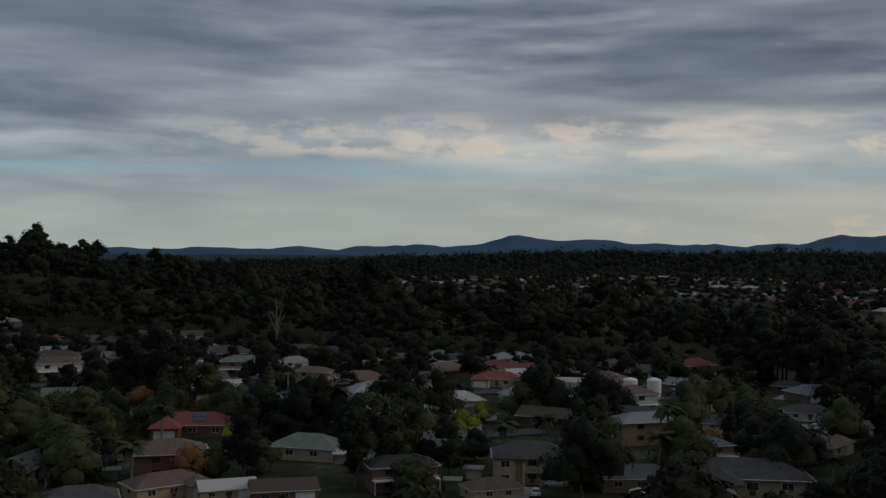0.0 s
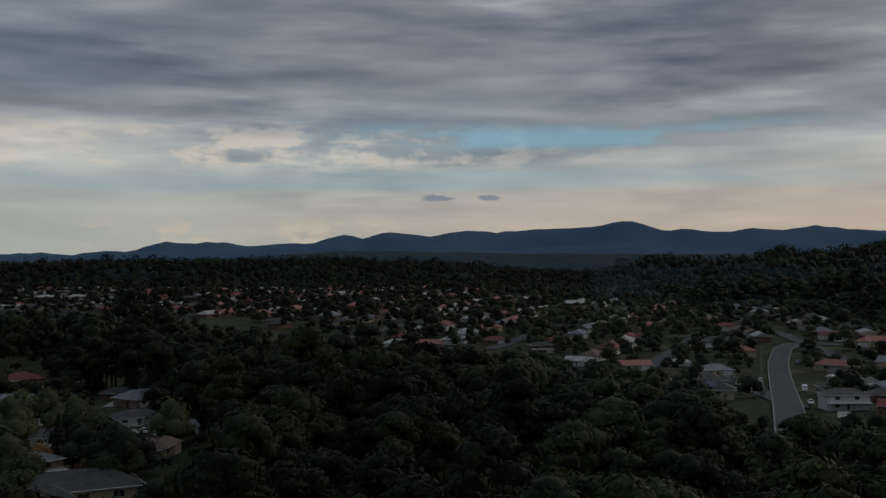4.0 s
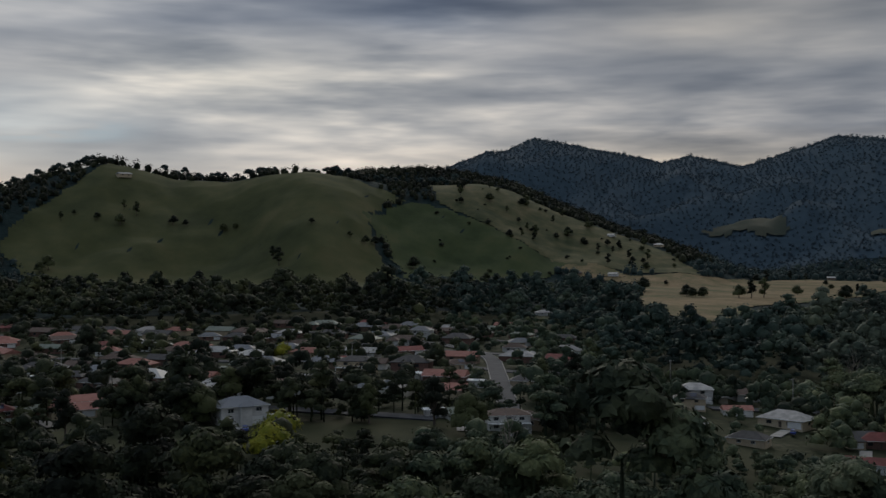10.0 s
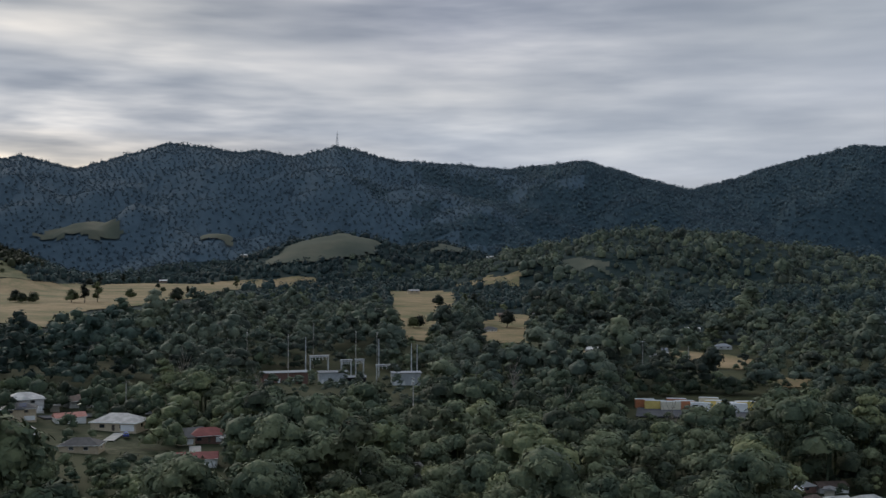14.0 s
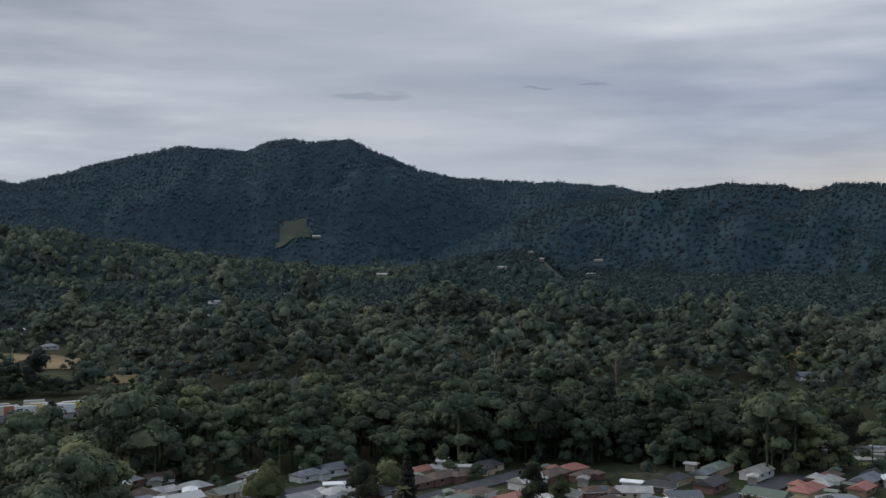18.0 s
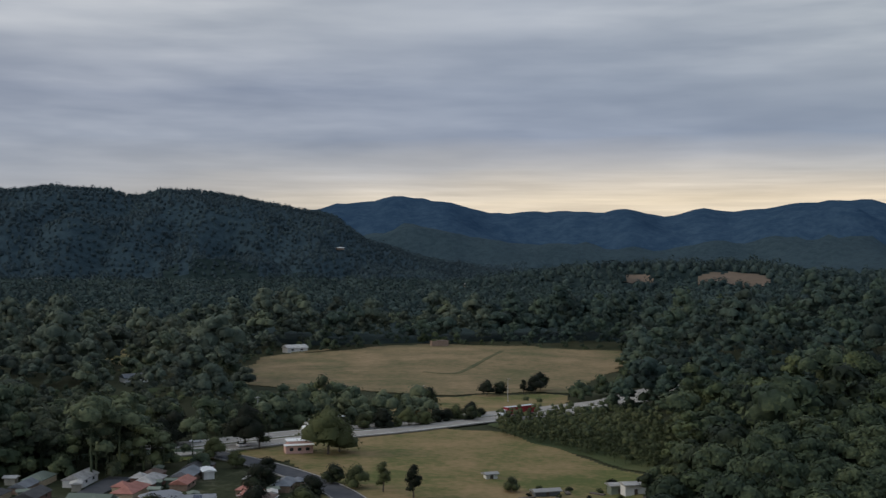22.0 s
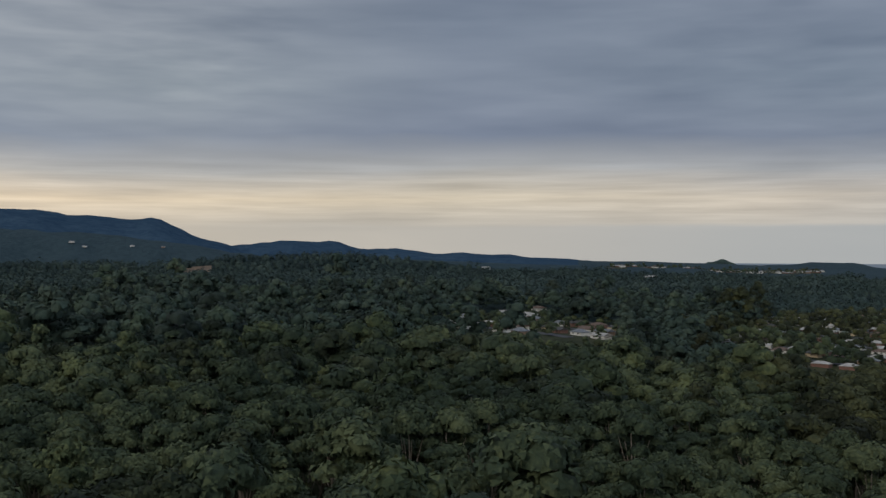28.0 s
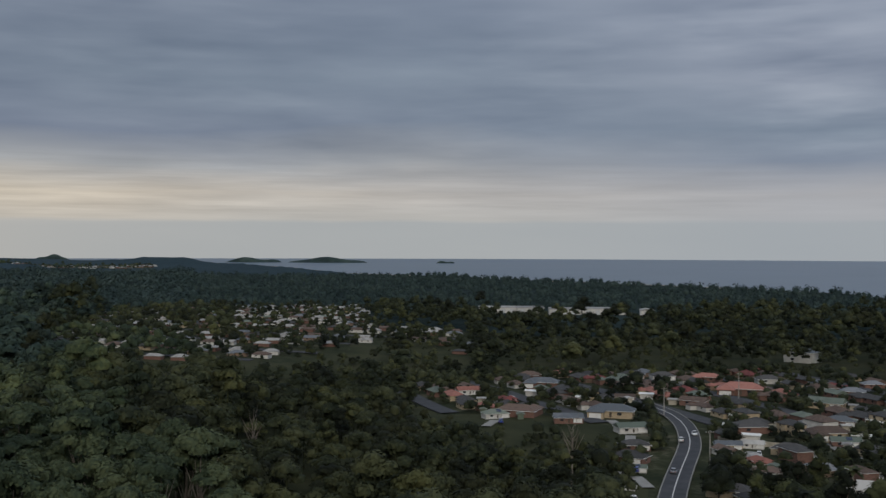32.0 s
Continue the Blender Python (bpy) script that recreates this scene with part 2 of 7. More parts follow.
M = {
    "ground": surface("forest_floor", [(0.35, (0.022, 0.028, 0.013)), (0.6, (0.048, 0.050, 0.025))], 0.03, 0.95, bump=0.3, bump_scale=0.4, spec=0.1),
    # haze of distance put into this floor colour
    "far_floor": surface("hazed_forest_floor", [(0.35, (0.010, 0.019, 0.019)), (0.6, (0.022, 0.036, 0.034))], 0.05, 0.95, spec=0.05, bump=0.6, bump_scale=0.1, depth=3.0),
    "town_ground": surface("lawn_and_beds", [(0.34, (0.017, 0.023, 0.011)), (0.55, (0.036, 0.041, 0.020)), (0.76, (0.105, 0.097, 0.068))], 0.07, 0.95, spec=0.1, fleck=0.5, bump_scale=0.4),
    # pasture dulled and blued by painted haze
    "hazy_grass": surface("hazed_pasture", [(0.3, (0.042, 0.052, 0.042)), (0.5, (0.062, 0.070, 0.052)), (0.7, (0.095, 0.092, 0.067))], 0.01, 0.95, spec=0.1, coarse=0.5, coarse_scale=0.004),
    "clay_grass": surface("cut_clay_slope", [(0.3, (0.095, 0.075, 0.055)), (0.7, (0.155, 0.115, 0.085))], 0.02, 0.95, spec=0.1),
    "hill_grass": surface("hill_pasture", [(0.25, (0.044, 0.052, 0.023)), (0.5, (0.075, 0.079, 0.034)), (0.75, (0.116, 0.104, 0.050))], 0.012, 0.95, spec=0.1, coarse=0.5, coarse_scale=0.003, bump=0.3, bump_scale=0.25),
    "scrub_grass": surface("scrubby_slope", [(0.3, (0.035, 0.05, 0.022)), (0.55, (0.06, 0.075, 0.032)), (0.8, (0.09, 0.09, 0.04))], 0.02, 0.95, spec=0.1),
    "dry_grass": surface("dry_paddock", [(0.28, (0.085, 0.09, 0.04)), (0.48, (0.15, 0.121, 0.064)), (0.62, (0.208, 0.152, 0.084)), (0.8, (0.265, 0.194, 0.114))], 0.03, 0.95, spec=0.1, coarse=0.6, coarse_scale=0.008, fleck=0.5, bump_scale=0.3),
    "rough_grass": surface("rough_slope_grass", [(0.3, (0.04, 0.05, 0.025)), (0.5, (0.08, 0.082, 0.04)), (0.72, (0.15, 0.125, 0.068))], 0.03, 0.95, spec=0.1, coarse=0.5, coarse_scale=0.006),
    "mown_grass": surface("mown_paddock", [(0.3, (0.085, 0.098, 0.032)), (0.5, (0.165, 0.134, 0.060)), (0.7, (0.235, 0.166, 0.086))], 0.05, 0.95, spec=0.1, coarse=0.8, coarse_scale=0.014, fleck=0.45, bump_scale=0.4),
    "asphalt": surface("grey_asphalt", [(0.3, (0.045, 0.048, 0.054)), (0.7, (0.075, 0.077, 0.083))], 0.25, 0.9, spec=0.2),
    "concrete_road": surface("pale_concrete_road", [(0.3, (0.22, 0.205, 0.185)), (0.7, (0.32, 0.30, 0.27))], 0.2, 0.9, spec=0.2),
    "kerb": surface("kerb_concrete", [(0.3, (0.22, 0.215, 0.20)), (0.7, (0.32, 0.31, 0.29))], 0.5, 0.9),
    "paint": surface("road_paint", [(0.3, (0.6, 0.6, 0.58)), (0.7, (0.75, 0.75, 0.73))], 2.0, 0.8),
    "water": surface("sea_water", [(0.3, (0.07, 0.105, 0.14)), (0.7, (0.09, 0.13, 0.17))], 0.004, 0.32, bump=0.5, bump_scale=0.08, spec=0.5),
    "sand": surface("beach_sand", [(0.3, (0.40, 0.34, 0.25)), (0.7, (0.5, 0.43, 0.33))], 0.02, 0.95),
    # leaf tones by bearing: each side's light or dimness is in the colour
    "leaf": foliage("eucalypt_leaves", (0.034, 0.049, 0.031), (0.064, 0.082, 0.049), (0.124, 0.138, 0.076)),
    "leaf_east": foliage("tall_gum_leaves", (0.019, 0.031, 0.019), (0.036, 0.052, 0.029), (0.074, 0.091, 0.045)),
    # valley leaves blued a little for haze
    "leaf_valley_east": foliage("hazed_valley_leaves", (0.022, 0.038, 0.031), (0.035, 0.056, 0.044), (0.054, 0.075, 0.056)),
    "leaf_valley": foliage("valley_forest_leaves", (0.034, 0.048, 0.037), (0.060, 0.078, 0.057), (0.100, 0.116, 0.078)),
    # dimness of the north, west and coast painted into these two leaf colours
    "leaf_west": foliage("dim_forest_leaves", (0.011, 0.016, 0.009), (0.025, 0.032, 0.016), (0.060, 0.067, 0.031)),
    "leaf_north": foliage("dim_north_leaves", (0.0045, 0.006, 0.003), (0.011, 0.014, 0.007), (0.028, 0.031, 0.014)),
    "leaf_each": foliage("garden_leaves", (0.007, 0.010, 0.005), (0.018, 0.024, 0.011), (0.058, 0.066, 0.026), each=0.55),
    "leaf_wattle": foliage("yellow_wattle_leaves", (0.08, 0.10, 0.015), (0.17, 0.18, 0.02), (0.30, 0.27, 0.03)),
    "leaf_autumn": foliage("rusty_leaves", (0.07, 0.035, 0.018), (0.15, 0.075, 0.03), (0.22, 0.12, 0.05)),
    "leaf_sapling": foliage("sapling_leaves", (0.035, 0.045, 0.020), (0.060, 0.072, 0.032), (0.095, 0.10, 0.045), 0.3),
    # distance haze painted into the forest and range colours from here on
    "leaf_hill": foliage("hazed_hill_leaves", (0.013, 0.023, 0.024), (0.021, 0.036, 0.036), (0.036, 0.054, 0.049), 0.03, 0.12),
    "leaf_far": foliage("hazed_far_leaves", (0.017, 0.030, 0.030), (0.027, 0.046, 0.043), (0.046, 0.067, 0.058), 0.03, 0.12),
    "leaf_long": foliage("hazed_long_hill_leaves", (0.021, 0.036, 0.043), (0.029, 0.048, 0.056), (0.041, 0.064, 0.069), 0.02, 0.08, bump=0.4),
    "leaf_slope": foliage("hazed_slope_leaves", (0.036, 0.058, 0.072), (0.047, 0.074, 0.089), (0.062, 0.094, 0.104), 0.02, 0.08, bump=0.4),
    "leaf_range": foliage("hazed_range_leaves", (0.040, 0.062, 0.079), (0.050, 0.075, 0.094), (0.062, 0.090, 0.106), 0.02, 0.06, bump=0.3),
    "range": surface("hazed_range_cover", [(0.35, (0.025, 0.043, 0.053)), (0.6, (0.035, 0.057, 0.068))], 0.05, 0.95, spec=0.05, bump=0.8, bump_scale=0.085, depth=5.0, fleck=0.5, coarse=0.4, coarse_scale=0.004),
    "west_range": surface("hazed_western_cover", [(0.35, (0.041, 0.064, 0.082)), (0.6, (0.054, 0.081, 0.101))], 0.05, 0.95, spec=0.05, coarse=0.4, coarse_scale=0.004),
    "far_range": surface("haze_blue_range", [(0.3, (0.024, 0.049, 0.084)), (0.7, (0.042, 0.074, 0.112))], 0.02, 1.0, spec=0.0, bump=0.7, bump_scale=0.06, depth=6.0, fleck=0.6, coarse=0.5, coarse_scale=0.003),
    "hazy_range": surface("haze_pale_range", [(0.3, (0.062, 0.108, 0.165)), (0.7, (0.082, 0.13, 0.19))], 0.004, 1.0, spec=0.0),
    "bark": surface("pale_gum_bark", [(0.3, (0.12, 0.10, 0.085)), (0.7, (0.27, 0.24, 0.20))], 1.5, 0.9, each=0.3),
    "bark_dark": surface("dark_bark", [(0.3, (0.06, 0.05, 0.04)), (0.7, (0.13, 0.105, 0.085))], 1.5, 0.9),
}
# the same tones again, with the light of each bearing in them
SORTS = {"leaf": ((0.034, 0.049, 0.031), (0.064, 0.082, 0.049), (0.124, 0.138, 0.076)), "leaf_east": ((0.019, 0.031, 0.019), (0.036, 0.052, 0.029), (0.074, 0.091, 0.045)),
         "leaf_south": ((0.026, 0.040, 0.025), (0.048, 0.065, 0.038), (0.096, 0.112, 0.059)), "leaf_valley": ((0.034, 0.048, 0.037), (0.060, 0.078, 0.057), (0.100, 0.116, 0.078)), "leaf_valley_east": ((0.022, 0.038, 0.031), (0.035, 0.056, 0.044), (0.054, 0.075, 0.056)),
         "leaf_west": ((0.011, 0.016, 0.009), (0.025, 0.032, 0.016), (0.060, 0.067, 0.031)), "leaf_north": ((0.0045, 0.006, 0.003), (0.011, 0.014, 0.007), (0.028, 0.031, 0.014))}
M["leaf_south"] = foliage("southern_gum_leaves", *SORTS["leaf_south"])
for title, tones in SORTS.items():
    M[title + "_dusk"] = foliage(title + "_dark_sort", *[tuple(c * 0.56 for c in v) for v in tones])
    M[title + "_pale"] = foliage(title + "_pale_sort", *[tuple(c * k for c, k in zip(v, (1.26, 1.20, 1.04))) for v in tones])
ROOFS = {
    "dark grey tiled": surface("charcoal_roof_tile", [(0.3, (0.040, 0.040, 0.041)), (0.7, (0.080, 0.077, 0.075))], 0.6, 0.75, each=0.5, bump=0.5, bump_scale=3.5),
    "brown tiled": surface("brown_roof_tile", [(0.3, (0.085, 0.06, 0.048)), (0.7, (0.15, 0.105, 0.085))], 0.6, 0.8, each=0.6, bump=0.5, bump_scale=3.5),
    "red tiled": surface("red_roof_tile", [(0.3, (0.14, 0.040, 0.036)), (0.7, (0.22, 0.065, 0.055))], 0.6, 0.75, each=0.5, bump=0.5, bump_scale=3.5),
    "terracotta tiled": surface("terracotta_roof_tile", [(0.3, (0.25, 0.105, 0.08)), (0.7, (0.37, 0.17, 0.135))], 0.6, 0.8, each=0.5, bump=0.5, bump_scale=3.5),
    "green metal": surface("pale_green_roof_sheet", [(0.3, (0.10, 0.125, 0.098)), (0.7, (0.17, 0.195, 0.155))], 0.4, 0.6, each=0.6),
    "pale metal": surface("pale_roof_sheet", [(0.3, (0.23, 0.225, 0.215)), (0.7, (0.46, 0.445, 0.415))], 0.4, 0.6, each=0.9),
    "blue grey metal": surface("blue_grey_roof_sheet", [(0.3, (0.10, 0.112, 0.125)), (0.7, (0.20, 0.21, 0.225))], 0.4, 0.6, each=0.8),
}
WALLS = {
    "cream brick": surface("cream_brick_wall", [(0.3, (0.38, 0.30, 0.20)), (0.7, (0.52, 0.43, 0.30))], 1.5, 0.9, each=0.4),
    "red brick": surface("red_brick_wall", [(0.3, (0.13, 0.075, 0.06)), (0.7, (0.21, 0.12, 0.095))], 1.5, 0.9, each=0.4),
    "white rendered": surface("white_rendered_wall", [(0.3, (0.48, 0.47, 0.445)), (0.7, (0.66, 0.65, 0.62))], 0.6, 0.85, each=0.3),
    "brown brick": surface("brown_brick_wall", [(0.3, (0.17, 0.12, 0.085)), (0.7, (0.28, 0.20, 0.15))], 1.5, 0.9, each=0.4),
}
M["glass"] = surface("window_glass", [(0.3, (0.02, 0.025, 0.03)), (0.7, (0.035, 0.04, 0.045))], 0.3, 0.12, spec=0.6)
M["white_trim"] = surface("white_trim_paint", [(0.3, (0.66, 0.66, 0.64)), (0.7, (0.8, 0.8, 0.78))], 0.8, 0.6)
M["solar"] = surface("solar_glass", [(0.3, (0.02, 0.03, 0.06)), (0.7, (0.03, 0.045, 0.085))], 2.0, 0.15, spec=0.6)
M["fence"] = surface("fence_paint", [(0.3, (0.33, 0.30, 0.24)), (0.7, (0.48, 0.44, 0.36))], 0.8, 0.8, each=0.5)
M["pole"] = surface("weathered_pole", [(0.3, (0.28, 0.27, 0.25)), (0.7, (0.42, 0.40, 0.37))], 1.0, 0.8)
M["steel"] = surface("galvanised_steel", [(0.3, (0.42, 0.44, 0.46)), (0.7, (0.58, 0.6, 0.62))], 1.0, 0.45, metal=0.5)
M["car_white"] = surface("white_car_paint", [(0.3, (0.70, 0.70, 0.70)), (0.7, (0.8, 0.8, 0.8))], 0.6, 0.3, spec=0.5)
M["car_grey"] = surface("silver_car_paint", [(0.3, (0.22, 0.23, 0.25)), (0.7, (0.34, 0.35, 0.37))], 0.6, 0.3, metal=0.4, spec=0.5)
M["car_blue"] = surface("blue_car_paint", [(0.3, (0.02, 0.05, 0.22)), (0.7, (0.03, 0.08, 0.32))], 0.6, 0.3, spec=0.5)
M["truck_red"] = surface("red_curtain", [(0.3, (0.20, 0.015, 0.02)), (0.7, (0.30, 0.025, 0.03))], 0.6, 0.5)
M["tyre"] = surface("tyre_rubber", [(0.3, (0.015, 0.015, 0.015)), (0.7, (0.03, 0.03, 0.03))], 2.0, 0.9)

# ---- the lie of the land: bearings in degrees clockwise from north, distances from the hovering point ----
EYE_Z = 68.0


def at(bearing, dist):
    """Plan position of a bearing and a distance."""
    b = np.radians(bearing)
    return dist * np.sin(b), dist * np.cos(b)


def polar(x, y):
    b = np.degrees(np.arctan2(x, y))
    return np.where(b < -33, b + 360, b), np.hypot(x, y)


def smooth(a, b, v):
    k = np.clip((v - a) / (b - a), 0, 1)
    return k * k * (3 - 2 * k)


def waves(x, y, size, seed, octaves=4):
    """Rolling relief from crossed sine waves, about -1 to 1."""
    rng = np.random.RandomState(seed)
    total, amp, norm = 0.0, 1.0, 0.0
    for _ in range(octaves):
        for _ in range(3):
            a, p = rng.uniform(0, 6.28, 2)
            total = total + amp * np.sin((x * np.cos(a) + y * np.sin(a)) * 6.28 / size + p
                                         + 1.3 * np.sin((x * np.sin(a) - y * np.cos(a)) * 4.1 / size + 2 * p))
        norm += 1.7 * amp
        size, amp = size * 0.47, amp * 0.5
    return total / norm


# crest lines of the ranges: bearing, distance, height of the ground at the crest
RANGES = {
    "far_north": ((1200, 300), [(-40, 4700, 14), (-22, 4700, 20), (-5.4, 4700, 29), (-2.3, 4700, 39), (-1.2, 4700, 50), (0.5, 4700, 41),
        (2, 4700, 51), (3.6, 4700, 96), (5.2, 4700, 73), (7.5, 4700, 70), (8.8, 4700, 74), (10.1, 4700, 58), (16.3, 4700, 57),
        (18.7, 4700, 76), (20, 4700, 104), (22.4, 4700, 100), (25, 4700, 88), (27.5, 4700, 104), (29.2, 4650, 132)]),
    "far_west": ((1300, 300), [(28, 4650, 103), (31.2, 4600, 135), (33.3, 4600, 131), (35.5, 4600, 147), (37.2, 4600, 137),
        (38.8, 4600, 153), (41.1, 4600, 149), (42.3, 4600, 166), (42.9, 4600, 180), (44, 4600, 182), (44.9, 4600, 161), (45.8, 4600, 145),
        (48.7, 4600, 140), (54, 4600, 156), (55.5, 4600, 137), (62, 4600, 143)]),
    "low_west": ((900, 500), [(-30, 3300, 10), (18, 3300, 26), (29, 3400, 68), (34.4, 3400, 61), (40, 3400, 56), (46, 3400, 52), (60, 3300, 60)]),
    "north_rise": ((260, 300), [(-33, 760, 46), (-20, 740, 44), (-15, 740, 36), (-11, 740, 22), (-8, 740, 16), (-5, 740, 4)]),
    "north_ridge": ((520, 420), [(-8, 1850, 20), (3, 1850, 36), (9, 1850, 43), (13, 1850, 40), (17, 1850, 46), (22, 1850, 44), (28, 1850, 46), (34, 1850, 38), (40, 1850, 20)]),
    "wooded_rise": ((420, 420), [(40, 1500, 18), (43.7, 1500, 40), (45.8, 1500, 52), (48, 1500, 42), (49.9, 1500, 50), (51.4, 1500, 60),
        (53, 1500, 56), (55.2, 1560, 58), (58, 1650, 60), (62, 1800, 70)]),
    "grass_hill": ((560, 420), [(54, 1750, 54), (57.3, 1850, 78), (59.5, 1900, 112), (62.2, 1950, 148), (65, 1980, 180), (67.9, 2000, 214),
        (69, 2000, 209), (71.4, 2000, 187), (74.3, 1960, 181), (76.1, 1900, 190), (78.2, 1850, 192), (80.2, 1870, 186), (83.2, 1930, 172),
        (87.2, 1980, 180), (88.9, 2000, 168), (91.2, 2000, 130), (94.4, 1960, 92), (98.8, 1900, 45), (102, 1900, 5)]),
    "hill_back": ((420, 420), [(74, 2350, 160), (79.6, 2330, 218), (82, 2310, 226), (84, 2300, 228), (86.1, 2300, 222), (88.9, 2300, 197), (91.7, 2300, 148),
        (94.4, 2300, 105), (97, 2300, 70), (100, 2300, 10)]),
    "range_west": ((1150, 700), [(80, 3300, 180), (84.9, 3300, 284), (87.5, 3300, 348), (88.4, 3300, 348), (90.1, 3300, 392), (91.3, 3250, 366),
        (94.9, 3200, 325), (96.5, 3200, 303), (98.2, 3200, 321), (100.5, 3200, 287), (103.4, 3200, 335), (105.1, 3200, 368), (108.4, 3200, 345),
        (109.9, 3200, 352), (111.4, 3200, 334), (113.7, 3200, 369), (116.4, 3200, 326), (120.7, 3200, 309), (122.7, 3200, 300),
        (126.3, 3200, 323), (129.6, 3200, 270), (132.6, 3200, 227), (138, 3200, 130)]),
    "range_south": ((1000, 700), [(126, 2900, 90), (131.4, 2900, 205), (134, 2900, 239), (136.6, 2900, 278), (139.8, 2900, 318), (143.2, 2900, 306), (144.2, 2900, 331),
        (145.3, 2900, 342), (146.6, 2900, 330), (148.4, 2900, 341), (150.1, 2900, 303), (151.8, 2900, 265), (154.1, 2900, 238),
        (159.4, 2900, 225), (162, 2900, 217), (164.1, 2900, 192), (172, 2900, 150), (180, 2900, 60)]),
    "foothill": ((620, 500), [(118, 1900, 10), (123, 1900, 62), (128.5, 1850, 96), (134, 1800, 88), (140, 1800, 55), (150, 1800, 22), (158, 2000, 60)]),
    "dark_hill": ((800, 500), [(154, 2200, 60), (159.4, 2200, 140), (162.3, 2200, 153), (165.3, 2200, 168), (168.2, 2200, 179), (170.5, 2200, 173),
        (172, 2200, 164), (173.4, 2200, 176), (175.4, 2200, 174), (177.6, 2200, 159), (180, 2200, 142), (181.9, 2200, 129), (182.7, 2200, 104),
        (183.5, 2200, 82), (186, 2200, 50), (191, 2200, 15)]),
    "far_south": ((1500, 400), [(174, 4300, 190), (181.5, 4300, 246), (184.9, 4300, 290), (186.6, 4300, 283), (190.1, 4300, 228), (194.8, 4300, 234),
        (197.2, 4300, 235), (198.7, 4300, 217), (201, 4300, 239), (203.1, 4300, 235), (205.1, 4300, 258), (208.4, 4300, 278), (210, 4300, 245),
        (214.3, 4300, 204), (215.4, 4300, 216), (218.4, 4300, 205), (221.9, 4300, 183), (224.1, 4300, 180), (225.7, 4300, 133), (227.4, 4300, 82)]),
    "coast_hills": ((700, 300), [(224, 4300, 80), (228.9, 4300, 78), (229.7, 4300, 91), (232.9, 4300, 94), (234.1, 4300, 74), (238.2, 4300, 52),
        (243.9, 4300, 33), (246.8, 4300, 16), (249, 4300, 4)]),
    "knoll": ((320, 320), [(190, 1900, 18), (195, 1900, 44), (203, 1900, 52), (206, 1900, 36), (214, 1950, 30), (224, 2300, 30), (232, 2200, 48),
        (237, 2300, 44), (245, 2500, 28), (252, 2600, 20)]),
    "headland": ((500, 260), [(252, 3600, 4), (254.7, 3600, 9), (257.7, 3600, 22), (259.6, 3600, 22), (260.8, 3600, 6), (263, 3600, 13), (264.6, 3600, 2)]),
}


def pushed(front, back, line, k, trees=12.0):
    """The same skyline, farther off by the factor k."""
    return (front, back), [(b, r * k, EYE_Z - trees + (h + trees - EYE_Z) * k) for b, r, h in line]


RANGES["dark_hill"] = pushed(640, 500, [(b, r, h + 9) for b, r, h in RANGES["dark_hill"][1]], 1.25)
RANGES["range_south"] = pushed(820, 600, [(b, r, h + 10) for b, r, h in RANGES["range_south"][1]], 1.12)
RANGES["south_spur"] = (500, 400), [(184, 3500, 60), (187, 3500, 150), (190, 3500, 112), (196, 3500, 74), (202, 3500, 60), (209, 3500, 78), (214, 3500, 92), (219, 3500, 116), (222, 3450, 108), (226, 3400, 76), (230, 3400, 34)]
RANGES["west_spur"] = (400, 330), [(95, 2780, 60), (98, 2780, 150), (100, 2780, 172), (102.5, 2780, 140), (105, 2760, 196), (108, 2740, 226), (111, 2740, 205), (113.5, 2740, 232), (117, 2740, 196), (120, 2740, 206), (124, 2740, 170), (129, 2740, 90)]
RANGES["meadow_knoll"] = (420, 300), [(106, 2150, 10), (109.5, 2150, 55), (111.5, 2150, 84), (113.8, 2150, 100), (115.5, 2150, 88), (117, 2200, 70), (119, 2200, 82), (121, 2150, 60), (124, 2150, 20)]
SMOOTH = [list(RANGES).index(n) for n in ("grass_hill", "hill_back", "meadow_knoll")]
BASE = [(-33, 18), (62, 18), (85, 16), (100, 9), (118, 2), (150, 0), (196, 0), (208, 9), (222, 14), (240, 13), (256, 6), (270, 1), (300, 0), (327, 18)]


def coast_distance(b):
    return np.interp(b, [246, 252, 258, 264, 268, 279, 288, 295, 310], [4950, 4400, 3900, 3300, 2500, 2000, 1750, 1500, 1400])


def relief(x, y):
    """Height of the land by its ranges."""
    x, y = np.asarray(x, float), np.asarray(y, float)
    b, r = polar(x, y)
    z = np.interp(b, *zip(*BASE)) * (1 - 0.75 * smooth(900, 2200, r)) + 2.5 * waves(x, y, 520, 5, 3) * smooth(120, 500, r)
    z = z + 2.0 + 8 * smooth(700, 2400, r) * (1 - smooth(246, 262, b))
    for k, (title, ((front, back), line)) in enumerate(RANGES.items()):
        bs, rs, hs = (np.array(v, float) for v in zip(*line))
        rc, h = np.interp(b, bs, rs), np.interp(b, bs, hs)
        h = h + np.where(rc > 3900, 0.0020, 0.0010) * rc * waves(b * 10, 7.0 * k + 0 * b, 26, 77, 4) * (rc > 2500)
        edge = smooth(bs[0] - 2.5, bs[0], b) * (1 - smooth(bs[-1], bs[-1] + 2.5, b))
        u = np.clip(np.where(r < rc, (rc - r) / front, (r - rc) / back), 0, 1)
        gully = (0.07 if k in SMOOTH else 0.22) * waves(x, y, front * 0.5, 20 + k, 4) * np.sin(np.pi * np.clip(u, 0, 1)) ** 2 * (r < rc)
        z = np.maximum(z, h * edge * np.clip(0.5 + 0.5 * np.cos(np.pi * u ** 0.9) + gully, 0, 1.1))
    sea = smooth(-60, 25, r - coast_distance(b)) * smooth(246, 248, b)
    return z * (1 - sea) - 6 * sea


